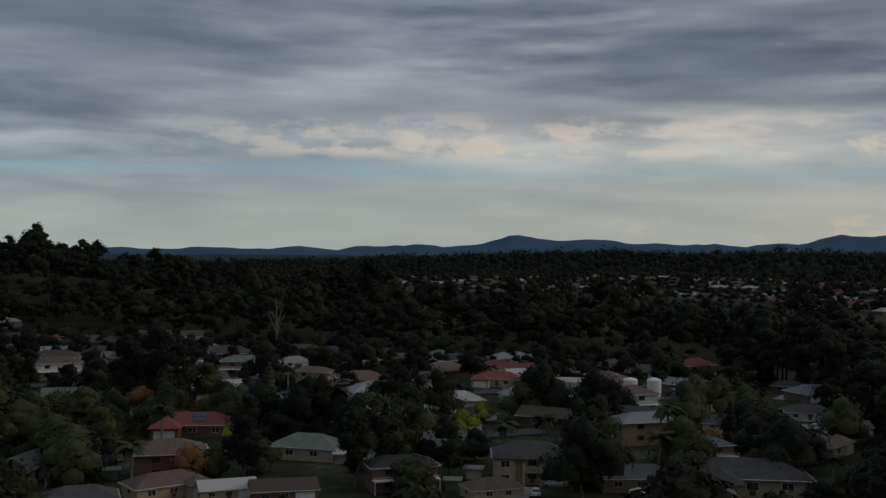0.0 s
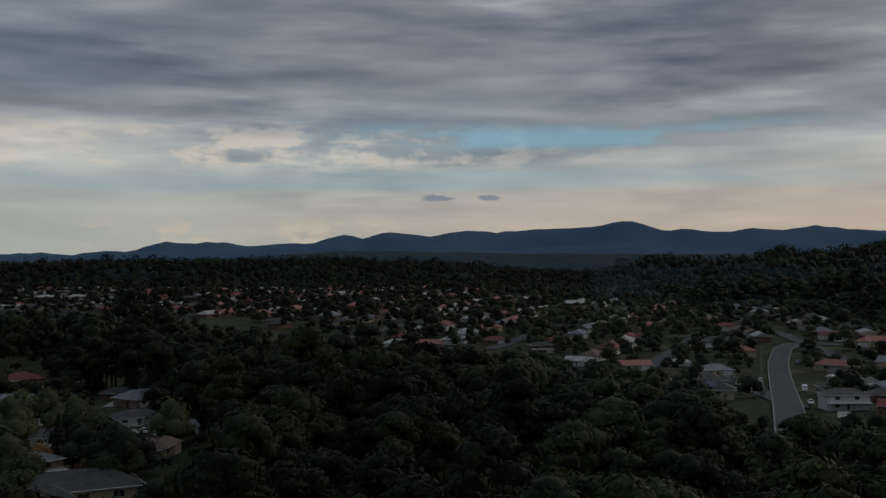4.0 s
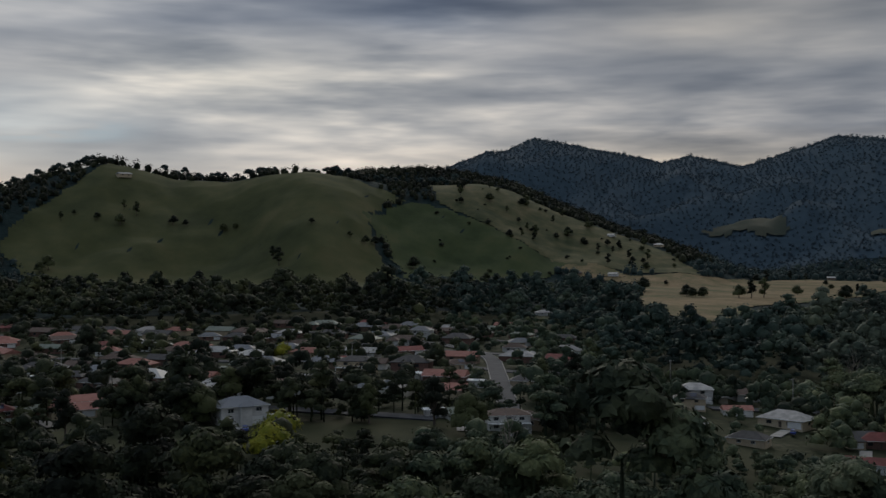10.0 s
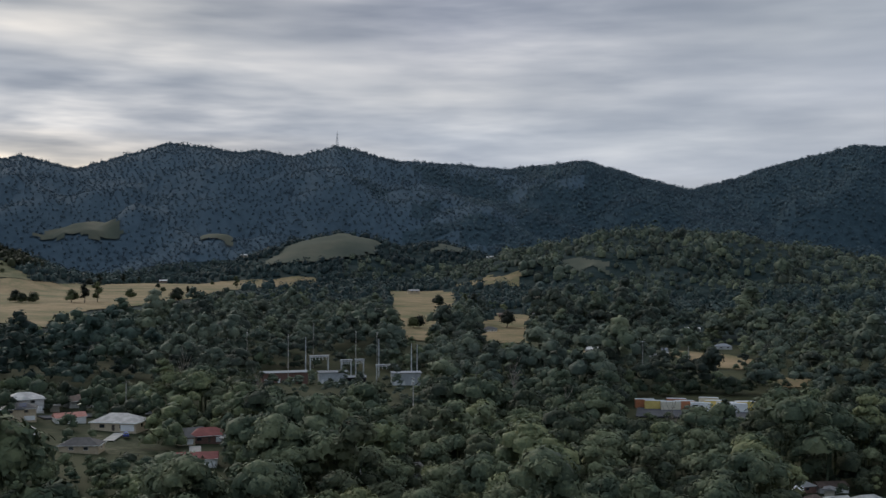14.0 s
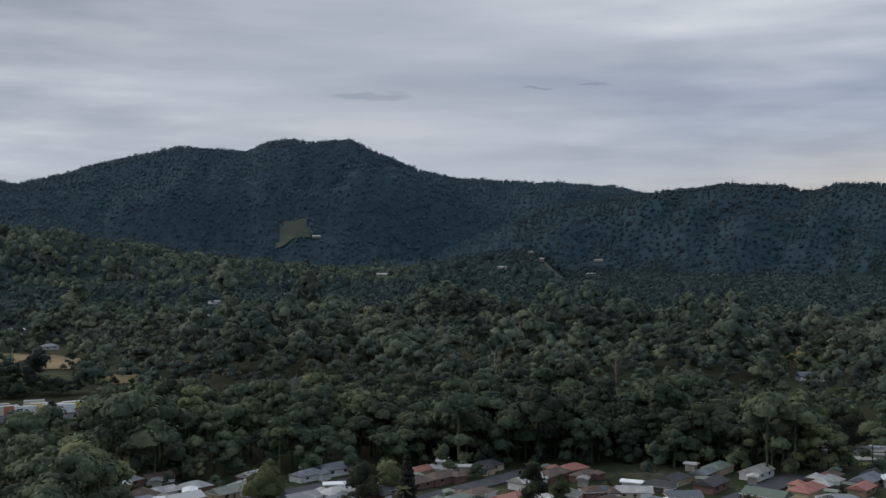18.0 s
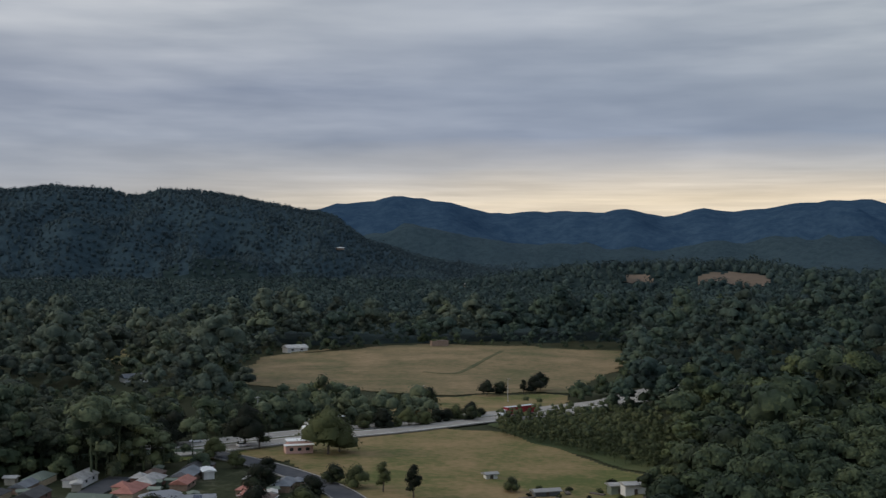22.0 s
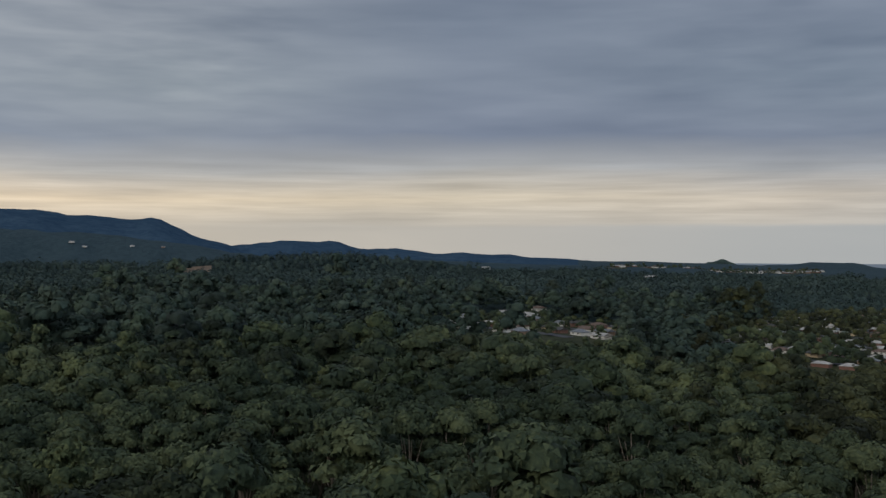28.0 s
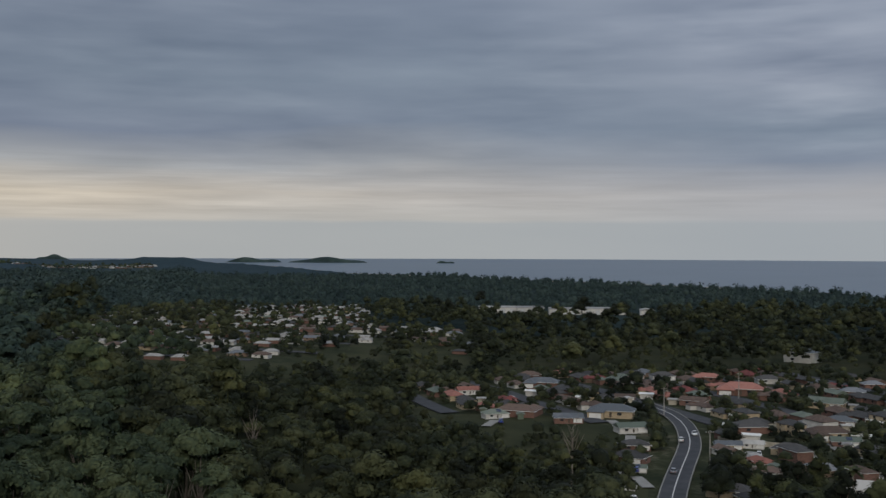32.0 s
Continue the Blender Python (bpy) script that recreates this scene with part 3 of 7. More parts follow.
# ---- zones of the plan: corners as bearing, distance ----
TOWNS = {
    "north": [(-22.5, 558), (-13.2, 552), (-6.5, 492), (2, 443), (9.3, 428), (15, 379), (18.3, 356), (21.2, 317), (21.2, 205), (-22.5, 200)],
    "north_far": [(-3.1, 1300), (6.4, 1400), (14.9, 1500), (21.9, 1500), (21.9, 745), (13.3, 881), (9.3, 1000), (-3.1, 960)],
    "middle": [(20.2, 1450), (30, 1400), (41.4, 1060), (47.5, 938), (47.5, 419), (37.8, 540), (30.6, 571), (26.1, 643), (21.5, 759)],
    "west": [(47.5, 900), (52.3, 900), (56.4, 714), (64, 720), (64, 300), (57.6, 330), (52.8, 337), (47.5, 345)],
    "south_west": [(64, 700), (74.3, 640), (83.1, 657), (90.3, 690), (92.8, 577), (90.6, 384), (90.3, 316), (83.1, 304), (72.8, 298), (64, 298)],
    "corner": [(90.6, 560), (93.6, 560), (93.3, 449), (97.4, 439), (104, 438), (105.8, 381), (108.2, 363), (108.2, 300), (104, 325), (96.6, 322), (90.6, 298)],
    "south": [(136.6, 318), (140.5, 322), (147.8, 322), (151.2, 323), (157, 325), (162.4, 327), (171.1, 332), (176.5, 332), (179.3, 322), (180.6, 303), (182.2, 272), (147.8, 240), (136.6, 250)],
    "east_small": [(238.5, 800), (244.2, 996), (244.4, 825), (248.5, 762), (248.8, 663), (244.2, 640), (238.8, 710)],
    "east": [(252.9, 660), (256.3, 1015), (261.6, 1091), (268.6, 1109), (269.2, 819), (274.2, 777), (274.5, 640), (270.4, 733), (264.5, 600), (255.5, 589)],
    "coast_town": [(247.2, 2450), (248, 2650), (253.5, 2900), (258, 3100), (258, 2900), (253.5, 2700)],
    "south_east": [(269.2, 485), (273.9, 550), (276.3, 549), (283.6, 575), (290, 586), (297, 558), (297, 250), (283.8, 250), (283, 378), (279.2, 408), (273.3, 424)],
}
FIELDS = {
    "hill_grass": [
        ("grassy_hillside", [(64.8, 1540), (63.1, 1690), (64.4, 1770), (66.4, 1860), (68.2, 1960), (70.2, 1975), (71.4, 1960), (74.3, 1920), (76.1, 1860), (78.2, 1835), (80.2, 1840), (83.2, 1800), (81.3, 1697), (81.7, 1579), (83.1, 1500), (83.4, 1380), (81.4, 1260), (79, 1340), (74.3, 1400), (70.2, 1430), (67.8, 1470)]),
    ],
    "scrub_grass": [
        ("regrowth", [(190.2, 432), (192.2, 446), (194, 455), (196.9, 449), (199.6, 410), (199.9, 376), (198.3, 328), (195.4, 362), (190.8, 396)]),
        ("heath", [(159.9, 470), (162.3, 490), (168.2, 508), (171.1, 522), (173.4, 570), (174, 615), (174.5, 579), (171.1, 499), (168.2, 476), (162.3, 456)]),
        ("scrubby_hillside", [(83.3, 1790), (81.1, 1672), (82.4, 1618), (83.4, 1500), (87, 1540), (90.8, 1600), (91.7, 1654), (88.7, 1711), (86.7, 1752), (85.2, 1788)]),
    ],
    "rough_grass": [
        ("dry_hillside", [(84.6, 1930), (87.6, 1965), (90.8, 1960), (93.9, 1900), (97, 1800), (98.6, 1650), (94.4, 1640), (91.7, 1654), (88.7, 1711), (86.7, 1756), (85.0, 1800)]),
    ],
    "dry_grass": [
        ("valley_field", [(93.2, 1578), (95.1, 1534), (95.4, 1013), (95.7, 908), (99.8, 825), (101.2, 1060), (104.8, 1183), (106.8, 1479), (109.8, 1700), (112.7, 1800), (112.5, 1860), (108, 1920), (103.9, 1960), (99.8, 1667), (97.4, 1645)]),
        ("hill_foot", [(90.9, 1672), (92.1, 1600), (93.2, 1590), (95.1, 1600), (93.6, 1655)]),
        ("valley_meadow", [(116.3, 1640), (116.4, 1056), (117, 760), (118.5, 752), (118.9, 1076), (119.9, 1258), (119.6, 1600)]),
        ("far_paddock", [(176.4, 602), (177.9, 682), (179.7, 738), (183.8, 761), (188.2, 787), (193.7, 747), (198.4, 697), (196.6, 627), (194, 536), (189.7, 524), (183.8, 526), (177.9, 558)]),
        ("creek_flat", [(120.9, 900), (121.2, 752), (123.9, 724), (124, 1100), (122.1, 1110)]),
        ("upper_meadow", [(119.5, 1650), (121, 1640), (122.5, 1622), (123.3, 1600), (123.1, 1545), (121, 1570)]),
        ("bush_clearing", [(130.7, 713), (133.5, 692), (135.2, 654), (135.5, 596), (133.5, 598), (131.3, 634)]),
        ("bush_clearing", [(135.8, 578), (137.8, 580), (137.5, 545), (136.1, 544)]),
        ("road_flat", [(123.4, 668), (126.7, 700), (128.5, 640), (126, 622), (124.2, 632)]),
    ],
    "mown_grass": [
        ("near_paddock", [(179.8, 342), (183.3, 398), (187.2, 412), (189.6, 403), (193.7, 378), (198.1, 325), (198.1, 288), (199, 255), (182.2, 240), (181.6, 290)]),
        ("highway_verge", [(172.5, 362), (176, 378), (179, 388), (183, 414), (187, 442), (190, 466), (192.3, 490), (194.3, 512), (194.2, 482), (192.2, 452), (189.8, 424), (187, 408), (183, 394), (179.6, 338), (176, 350), (173, 345)]),
        ("far_verge", [(183.6, 410), (187, 430), (190.7, 450), (194, 472), (194.4, 530), (189.7, 520), (186, 518), (184, 470)]),
        ("bush_glade", [(170.4, 740), (171.1, 814), (171.7, 700), (171, 634)]),
    ],
    "hazy_grass": [
        ("round_meadow", [(109.8, 1975), (110.3, 2040), (111.5, 2105), (113.9, 2135), (115.9, 2110), (115.6, 2010), (113.3, 1965)]),
        ("round_meadow", [(118.3, 2080), (119, 2160), (120.5, 2165), (120.3, 2085)]),
        ("range_clearing", [(98.6, 2480), (100.2, 2570), (101.6, 2600), (103, 2480), (102, 2450)]),
        ("range_paddock", [(106.6, 2390), (106.8, 2440), (108.3, 2450), (108.2, 2380)]),
        ("hilltop_clearing", [(125.2, 1612), (126.4, 1620), (127.8, 1590), (127.7, 1545), (126.1, 1565)]),
        ("valley_head_clearing", [(144.6, 2700), (145, 2770), (146.3, 2765), (146.4, 2700)]),
        ("village_green", [(158.2, 1740), (158.6, 1900), (159.8, 1900), (159.7, 1740)]),
    ],
    "clay_grass": [
        ("knoll_clearing", [(196.5, 1740), (197.0, 1800), (198.4, 1812), (198.5, 1735)]),
        ("knoll_clearing", [(200.2, 1740), (201.4, 1800), (204.2, 1800), (204.2, 1735)]),
        ("ridge_clearing", [(225, 2100), (225.3, 2170), (227, 2170), (227, 2090)]),
    ],
}



def inside(b, r, corners):
    """Which points lie in a polygon of bearings and distances."""
    b, r = np.asarray(b, float), np.asarray(r, float)
    hit = np.zeros(b.shape, bool)
    for (b0, r0), (b1, r1) in zip(corners, corners[1:] + corners[:1]):
        cross = (r0 > r) != (r1 > r)
        with np.errstate(divide="ignore", invalid="ignore"):
            hit ^= cross & (b < (b1 - b0) * (r - r0) / (r1 - r0) + b0)
    return hit


def fringe(x, y):
    """A bearing and distance shaken a little, so that zones have uneven borders."""
    b, r = polar(x, y)
    calm = np.minimum(1.0, 700 / np.maximum(r, 1.0)) ** 1.3
    return b + 0.35 * calm * waves(x, y, 60 + 0 * b, 3, 2), r * (1 + 0.018 * calm * waves(x, y, 70, 4, 2))


def mesh_of(name, verts, faces, mats, smooth_shade=True, index=None):
    """A mesh from arrays of corners and of faces with equal numbers of sides."""
    verts, faces = np.asarray(verts, np.float32), np.asarray(faces, np.int32)
    me = bpy.data.meshes.new(name)
    n, k = faces.shape
    me.vertices.add(len(verts))
    me.vertices.foreach_set("co", verts.ravel())
    me.loops.add(n * k)
    me.loops.foreach_set("vertex_index", faces.ravel())
    me.polygons.add(n)
    me.polygons.foreach_set("loop_start", np.arange(0, n * k, k, dtype=np.int32))
    me.polygons.foreach_set("use_smooth", np.full(n, smooth_shade))
    for m in mats:
        me.materials.append(m)
    if index is not None:
        me.polygons.foreach_set("material_index", np.asarray(index, np.int32))
    me.update()
    return me


def part(name, data, parent, label="", where=None):
    """One mesh object under a thing or under a part."""
    ob = new(name, data)
    ob.parent = parent
    if where is not None:
        ob.matrix_basis = where
    return tagged(ob, label) if label else ob


def grid_faces(rows, cols, wrap=False):
    i, j = np.meshgrid(np.arange(rows - 1), np.arange(cols if wrap else cols - 1), indexing="ij")
    a, b = i * cols + j, i * cols + (j + 1) % cols
    return np.stack([a, a + cols, b + cols, b], -1).reshape(-1, 4)


rings = np.concatenate([[0.0], np.geomspace(40, 4960, 230)])
spokes = np.arange(0, 360, 0.5)
gr, gb = np.meshgrid(rings, spokes, indexing="ij")
gx, gy = at(gb, gr)
gz = relief(gx, gy)


def land(x, y):
    """Height of the ground sheet, between its rings and spokes."""
    x, y = np.asarray(x, float), np.asarray(y, float)
    r, b = np.hypot(x, y), np.degrees(np.arctan2(x, y)) % 360 / 0.5
    i = np.clip(np.searchsorted(rings, r) - 1, 0, len(rings) - 2)
    k = np.clip((r - rings[i]) / (rings[i + 1] - rings[i]), 0, 1)
    j = np.floor(b).astype(int) % len(spokes)
    f, j1 = b - np.floor(b), (j + 1) % len(spokes)
    return (gz[i, j] * (1 - f) + gz[i, j1] * f) * (1 - k) + (gz[i + 1, j] * (1 - f) + gz[i + 1, j1] * f) * k


def land_at(x, y):
    return float(land(x, y))


quads = grid_faces(len(rings), len(spokes), True)
cx, cy = gx.ravel()[quads].mean(1), gy.ravel()[quads].mean(1)
cb, cr = fringe(cx, cy)
# farther covers hold more haze in their colour
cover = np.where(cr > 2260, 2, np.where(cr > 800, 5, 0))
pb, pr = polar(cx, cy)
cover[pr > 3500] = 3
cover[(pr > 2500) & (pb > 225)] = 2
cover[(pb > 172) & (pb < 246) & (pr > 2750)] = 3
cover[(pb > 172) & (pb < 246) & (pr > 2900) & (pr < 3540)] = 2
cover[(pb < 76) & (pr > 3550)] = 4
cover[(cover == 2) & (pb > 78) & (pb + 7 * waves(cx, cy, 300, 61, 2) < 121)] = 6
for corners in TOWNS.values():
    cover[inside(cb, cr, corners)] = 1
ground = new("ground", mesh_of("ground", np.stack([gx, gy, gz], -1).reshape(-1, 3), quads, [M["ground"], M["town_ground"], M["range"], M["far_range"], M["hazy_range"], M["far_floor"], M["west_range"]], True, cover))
tagged(ground, "rolling wooded land with lawns, hills and haze-blue ranges far off", "ground", kind="structure")


def draped(name, corners, material, label, lift=0.25, step=None):
    """A field laid over the ground, with an uneven border."""
    bs, rs = zip(*corners)
    mid = (min(rs) + max(rs)) / 2
    step = step or max(1.3, mid / 330)
    nb, nr = int(radians(max(bs) - min(bs)) * mid / step) + 6, int((max(rs) - min(rs)) / step) + 6
    b, r = np.meshgrid(np.linspace(min(bs) - 0.6, max(bs) + 0.6, nb), np.linspace(min(rs) * 0.98, max(rs) * 1.02, nr))
    x, y = at(b, r)
    z = land(x, y) + lift + 0.35 * (mid / 1000) ** 2 + 2.5 * (mid > 1950)
    q = grid_faces(nr, nb)
    qb, qr = fringe(x.ravel()[q].mean(1), y.ravel()[q].mean(1))
    q = q[inside(qb, qr, corners)]
    used, q = np.unique(q, return_inverse=True)
    v = np.stack([x, y, z], -1).reshape(-1, 3)[used]
    return tagged(new(name, mesh_of(name, v, q.reshape(-1, 4), [material])), label, "field", kind="structure")


LABELS = {"hazy_grass": "dull green pasture far off", "clay_grass": "bare brown cut slope", "hill_grass": "green grazed pasture on a steep hillside", "scrub_grass": "dark rough scrub on a hillside", "dry_grass": "straw coloured dry grass", "rough_grass": "mottled rough grass on a slope",
          "mown_grass": "short green and straw coloured paddock grass"}
for cover_name, patches in FIELDS.items():
    for title, corners in patches:
        draped(title, corners, M[cover_name], LABELS[cover_name] + " at the " + title.replace("_", " "))

# the sea and its beach
sb, sr = np.meshgrid(np.arange(244, 312, 0.5), np.linspace(0, 1, 24), indexing="ij")
sea_r = (coast_distance(sb) - 60) * (1 - sr) + 4960 * sr
sx, sy = at(sb, sea_r)
sea = new("sea", mesh_of("sea", np.stack([sx, sy, 0 * sx + 1.0], -1).reshape(-1, 3), grid_faces(*sb.shape), [M["water"]]))
tagged(sea, "grey-blue open ocean to the horizon", "sea", kind="structure")

# ---- trees ----
ICO = []


def ico():
    if not ICO:
        bm = bmesh.new()
        bmesh.ops.create_icosphere(bm, subdivisions=1, radius=1)
        ICO.append((np.array([v.co[:] for v in bm.verts]), np.array([[v.index for v in f.verts] for f in bm.faces])))
        bm2 = bmesh.new()
        bmesh.ops.create_icosphere(bm2, subdivisions=2, radius=1)
        ICO.append((np.array([v.co[:] for v in bm2.verts]), np.array([[v.index for v in f.verts] for f in bm2.faces])))
        bm.free(), bm2.free()
    return ICO


def lump(rng, centre, size, level=0, keep=-0.25):
    """A rough clump of leaves: a knobbly dome without its underside."""
    v, f = ico()[level]
    v = v * (1 + rng.uniform(-0.24, 0.24, (len(v), 1)))
    f = f[v[f].mean(1)[:, 2] > keep]
    return v * size + centre, f


def join(pieces):
    vs, fs, o = [], [], 0
    for v, f in pieces:
        vs.append(v), fs.append(f + o)
        o += len(v)
    return np.concatenate(vs), np.concatenate(fs)


def tufts(rng, centre, size, count, wide):
    """Sprays of leaves over a bough: single ragged blades set all over a dome."""
    k = np.arange(count) + 0.5
    up = 1 - k / count * 1.45
    a = k * 2.39996 + rng.uniform(-0.5, 0.5, count)
    ring = np.sqrt(np.clip(1 - up ** 2, 0, 1))
    n = np.stack([ring * np.cos(a), ring * np.sin(a), up], 1) + rng.normal(size=(count, 3)) * 0.12
    n /= np.linalg.norm(n, axis=1, keepdims=True)
    p = centre + n * size * rng.uniform(0.90, 1.08, (count, 1))
    d = n + np.array([0, 0, 0.2]) + rng.normal(size=(count, 3)) * 0.26
    d /= np.linalg.norm(d, axis=1, keepdims=True)
    u = np.cross(d, rng.normal(size=(count, 3)))
    u /= np.linalg.norm(u, axis=1, keepdims=True)
    w_ = np.cross(d, u)
    s = wide * rng.uniform(0.6, 1.4, (count, 1))
    v = np.stack([p - u * s + w_ * s * rng.uniform(-0.3, 0.3, (count, 1)), p + u * s * rng.uniform(0.5, 1.0, (count, 1)) - w_ * s * 0.7, p + w_ * s * rng.uniform(0.6, 1.0, (count, 1))], 1).reshape(-1, 3)
    return v, np.arange(count * 3).reshape(-1, 3)


def bushy(seed, spread, tall, base, boughs, count, wide, bough=0.34, drop=0.5, cores=None, core=0.8, low=0, flat=0.82):
    """A broad crown: several domed boughs at uneven heights, each covered with leaf sprays."""
    rng = np.random.RandomState(seed)
    pieces = []
    for k in range(boughs):
        a = k * 2.39996 + rng.uniform(-0.4, 0.4)
        d = spread * 0.5 * 0.66 * math.sqrt(k / max(1, boughs - 1)) * rng.uniform(0.8, 1.15)
        s = spread * bough * rng.uniform(0.8, 1.2) * np.array([1, 1, flat])
        z0 = tall - s[2] - (tall - base) * drop * (2 * d / spread) ** 2 * rng.uniform(0.4, 1.8)
        if low and k % low == low - 1:          # boughs that fill the sides
            z0 = base + (tall - base - s[2]) * rng.uniform(0.05, 0.55)
        c = np.array([d * math.cos(a), d * math.sin(a), max(base, z0)])
        if cores is None or k < cores:
            pieces.append(lump(rng, c, s * core, 0, -0.45))
        pieces.append(tufts(rng, c, s, count, wide))
    return join(pieces)


def limb(path, radii, sides=6):
    """A tapered round limb along a path."""
    v, f = [], []
    for k, (p, rad) in enumerate(zip(path, radii)):
        for j in range(sides):
            a = 6.2832 * j / sides
            v.append((p[0] + rad * math.cos(a), p[1] + rad * math.sin(a), p[2]))
            if k:
                i0, j1 = (k - 1) * sides, (j + 1) % sides
                f += [(i0 + j, i0 + j1, i0 + sides + j1), (i0 + j, i0 + sides + j1, i0 + sides + j)]
    return np.array(v, float), np.array(f)


def trunk(seed, tall, base, spread, forks=4, thick=0.03):
    rng = np.random.RandomState(seed + 900)
    lean = rng.uniform(-0.06, 0.06, 2) * tall
    fork = base * 0.75
    pieces = [limb([(0, 0, -1.0), (lean[0] * 0.4, lean[1] * 0.4, fork * 0.6), (*lean, fork), (lean[0] * 1.4, lean[1] * 1.4, tall * 0.8)],
                   [tall * thick, tall * thick * 0.8, tall * thick * 0.65, tall * thick * 0.2])]
    for k in range(forks):
        a = k * 6.28 / forks + rng.uniform(-0.5, 0.5)
        d = spread * rng.uniform(0.22, 0.38)
        pieces.append(limb([(*lean, fork * rng.uniform(0.8, 1.05)), (lean[0] + d * 0.5 * math.cos(a), lean[1] + d * 0.5 * math.sin(a), fork + (tall - fork) * 0.3),
                            (lean[0] + d * math.cos(a), lean[1] + d * math.sin(a), fork + (tall - fork) * 0.62)],
                           [tall * thick * 0.5, tall * thick * 0.35, tall * thick * 0.12], 5))
    return join(pieces)


def tree_thing(name, crown_data, trunk_data, leaf, bark, label, category="tree"):
    root = tagged(new(name), label, category)
    part("trunk", mesh_of("trunk", *trunk_data, [bark]), root)
    if crown_data is not None:
        part("crown", mesh_of("crown", *crown_data, [leaf]), root)
    return root


def palm(seed, tall):
    rng = np.random.RandomState(seed)
    pieces = []
    for k in range(22):
        a, up = k * 2.4, rng.uniform(-0.35, 1.0)
        length = rng.uniform(2.4, 3.2)
        pts = [np.array([length * s * math.cos(a) * math.cos(up * (1 - s * 0.8)), length * s * math.sin(a) * math.cos(up * (1 - s * 0.8)),
                         tall + length * (math.sin(up) * s - 0.55 * s * s)]) for s in (0, 0.35, 0.7, 1.0)]
        side = np.array([-math.sin(a), math.cos(a), 0])
        v, f = [], []
        for s, (p, wd) in enumerate(zip(pts, (0.12, 0.55, 0.5, 0.06))):
            v += [p - side * wd - [0, 0, wd * 0.5], p, p + side * wd - [0, 0, wd * 0.5]]
            if s:
                o = s * 3 - 3
                f += [(o, o + 1, o + 4), (o, o + 4, o + 3), (o + 1, o + 2, o + 5), (o + 1, o + 5, o + 4)]
        pieces.append((np.array(v), np.array(f)))
    stem = limb([(0, 0, -0.5), (0.15, 0, tall * 0.5), (0, 0.1, tall)], [0.32, 0.22, 0.18], 7)
    return join(pieces), stem


def bare(seed, tall):
    """A dead gum: trunk and bleached boughs."""
    rng = np.random.RandomState(seed)
    pieces = [trunk(seed, tall, tall * 0.6, tall * 0.5, 5, 0.016)]
    for k in range(12):
        a, z0 = rng.uniform(0, 6.28), tall * rng.uniform(0.5, 0.85)
        d = tall * rng.uniform(0.08, 0.2)
        pieces.append(limb([(0, 0, z0), (d * 0.6 * math.cos(a), d * 0.6 * math.sin(a), z0 + d * 0.7), (d * math.cos(a), d * math.sin(a), z0 + d * 1.5)],
                           [tall * 0.006, tall * 0.004, tall * 0.0015], 4))
    return join(pieces)


def pine(seed, tall):
    rng = np.random.RandomState(seed)
    pieces = []
    for k in range(11):
        z0, rad = tall * (0.12 + 0.08 * k), tall * 0.20 * (1 - k / 12)
        for j in range(7):
            a = j * 0.9 + k * 0.5
            pieces.append(lump(rng, np.array([rad * 0.6 * math.cos(a), rad * 0.6 * math.sin(a), z0 + rng.uniform(-0.3, 0.3)]), np.array([rad * 0.55, rad * 0.55, tall * 0.05])))
    return join(pieces), limb([(0, 0, -0.5), (0, 0, tall * 0.5), (0, 0, tall * 0.97)], [tall * 0.02, tall * 0.014, 0.05], 6)


NEAR, GARDEN = [], []
for k in range(6):       # gums with clumped crowns
    s, h = 9.0 + 1.1 * (k % 3), 15 + 1.2 * k
    NEAR.append(tree_thing("gum_tree", bushy(k, s * 1.05, h, h * 0.5, 14, 74, 0.42, 0.2, 0.75, None, 0.82, 0, 0.62), trunk(k, h, h * 0.5, s, 4, 0.014), M["leaf_east"], M["bark"],
                           "tall eucalypt with clumped olive green crown and pale trunk"))
for k in range(6):       # dense garden trees
    s, h = 6 + 1.3 * (k % 4), 6.5 + 1.4 * k
    GARDEN.append(tree_thing("garden_tree", bushy(30 + k, s, h, h * 0.2, 10, 78, 0.34, 0.32, 0.9, None, 0.8, 2), trunk(30 + k, h, h * 0.35, s), M["leaf_each"], M["bark_dark"],
                             "rounded leafy garden tree with a dense dark green crown"))
for k in range(2):
    c, t = palm(60 + k, 7.0 + 2.5 * k)
    GARDEN.append(tree_thing("palm_tree", c, t, M["leaf_each"], M["bark"], "slender palm tree with arching green fronds", "palm"))
GARDEN.append(tree_thing("wattle_tree", bushy(70, 6.5, 6, 1.4, 6, 90, 0.3, 0.34, 1.2), trunk(70, 6, 2, 6), M["leaf_wattle"], M["bark_dark"], "yellow flowering wattle tree"))
GARDEN.append(tree_thing("rusty_tree", bushy(71, 6.0, 7, 1.8, 6, 90, 0.3, 0.34, 1.2), trunk(71, 7, 2.5, 6), M["leaf_autumn"], M["bark_dark"], "small tree with rusty brown leaves"))
c, t = pine(72, 15)
GARDEN.append(tree_thing("pine_tree", c, t, M["leaf_each"], M["bark_dark"], "dark conical pine tree"))
SHRUB = tree_thing("shrub", bushy(80, 3.0, 2.4, 0.7, 4, 60, 0.2, 0.36, 1.0), trunk(80, 2.2, 0.8, 2.4), M["leaf_each"], M["bark_dark"], "low rounded green shrub", "shrub")
DEAD = tree_thing("dead_tree", None, bare(81, 21), None, M["bark"], "bleached bare dead gum tree")
STOCK = NEAR + GARDEN + [SHRUB, DEAD]

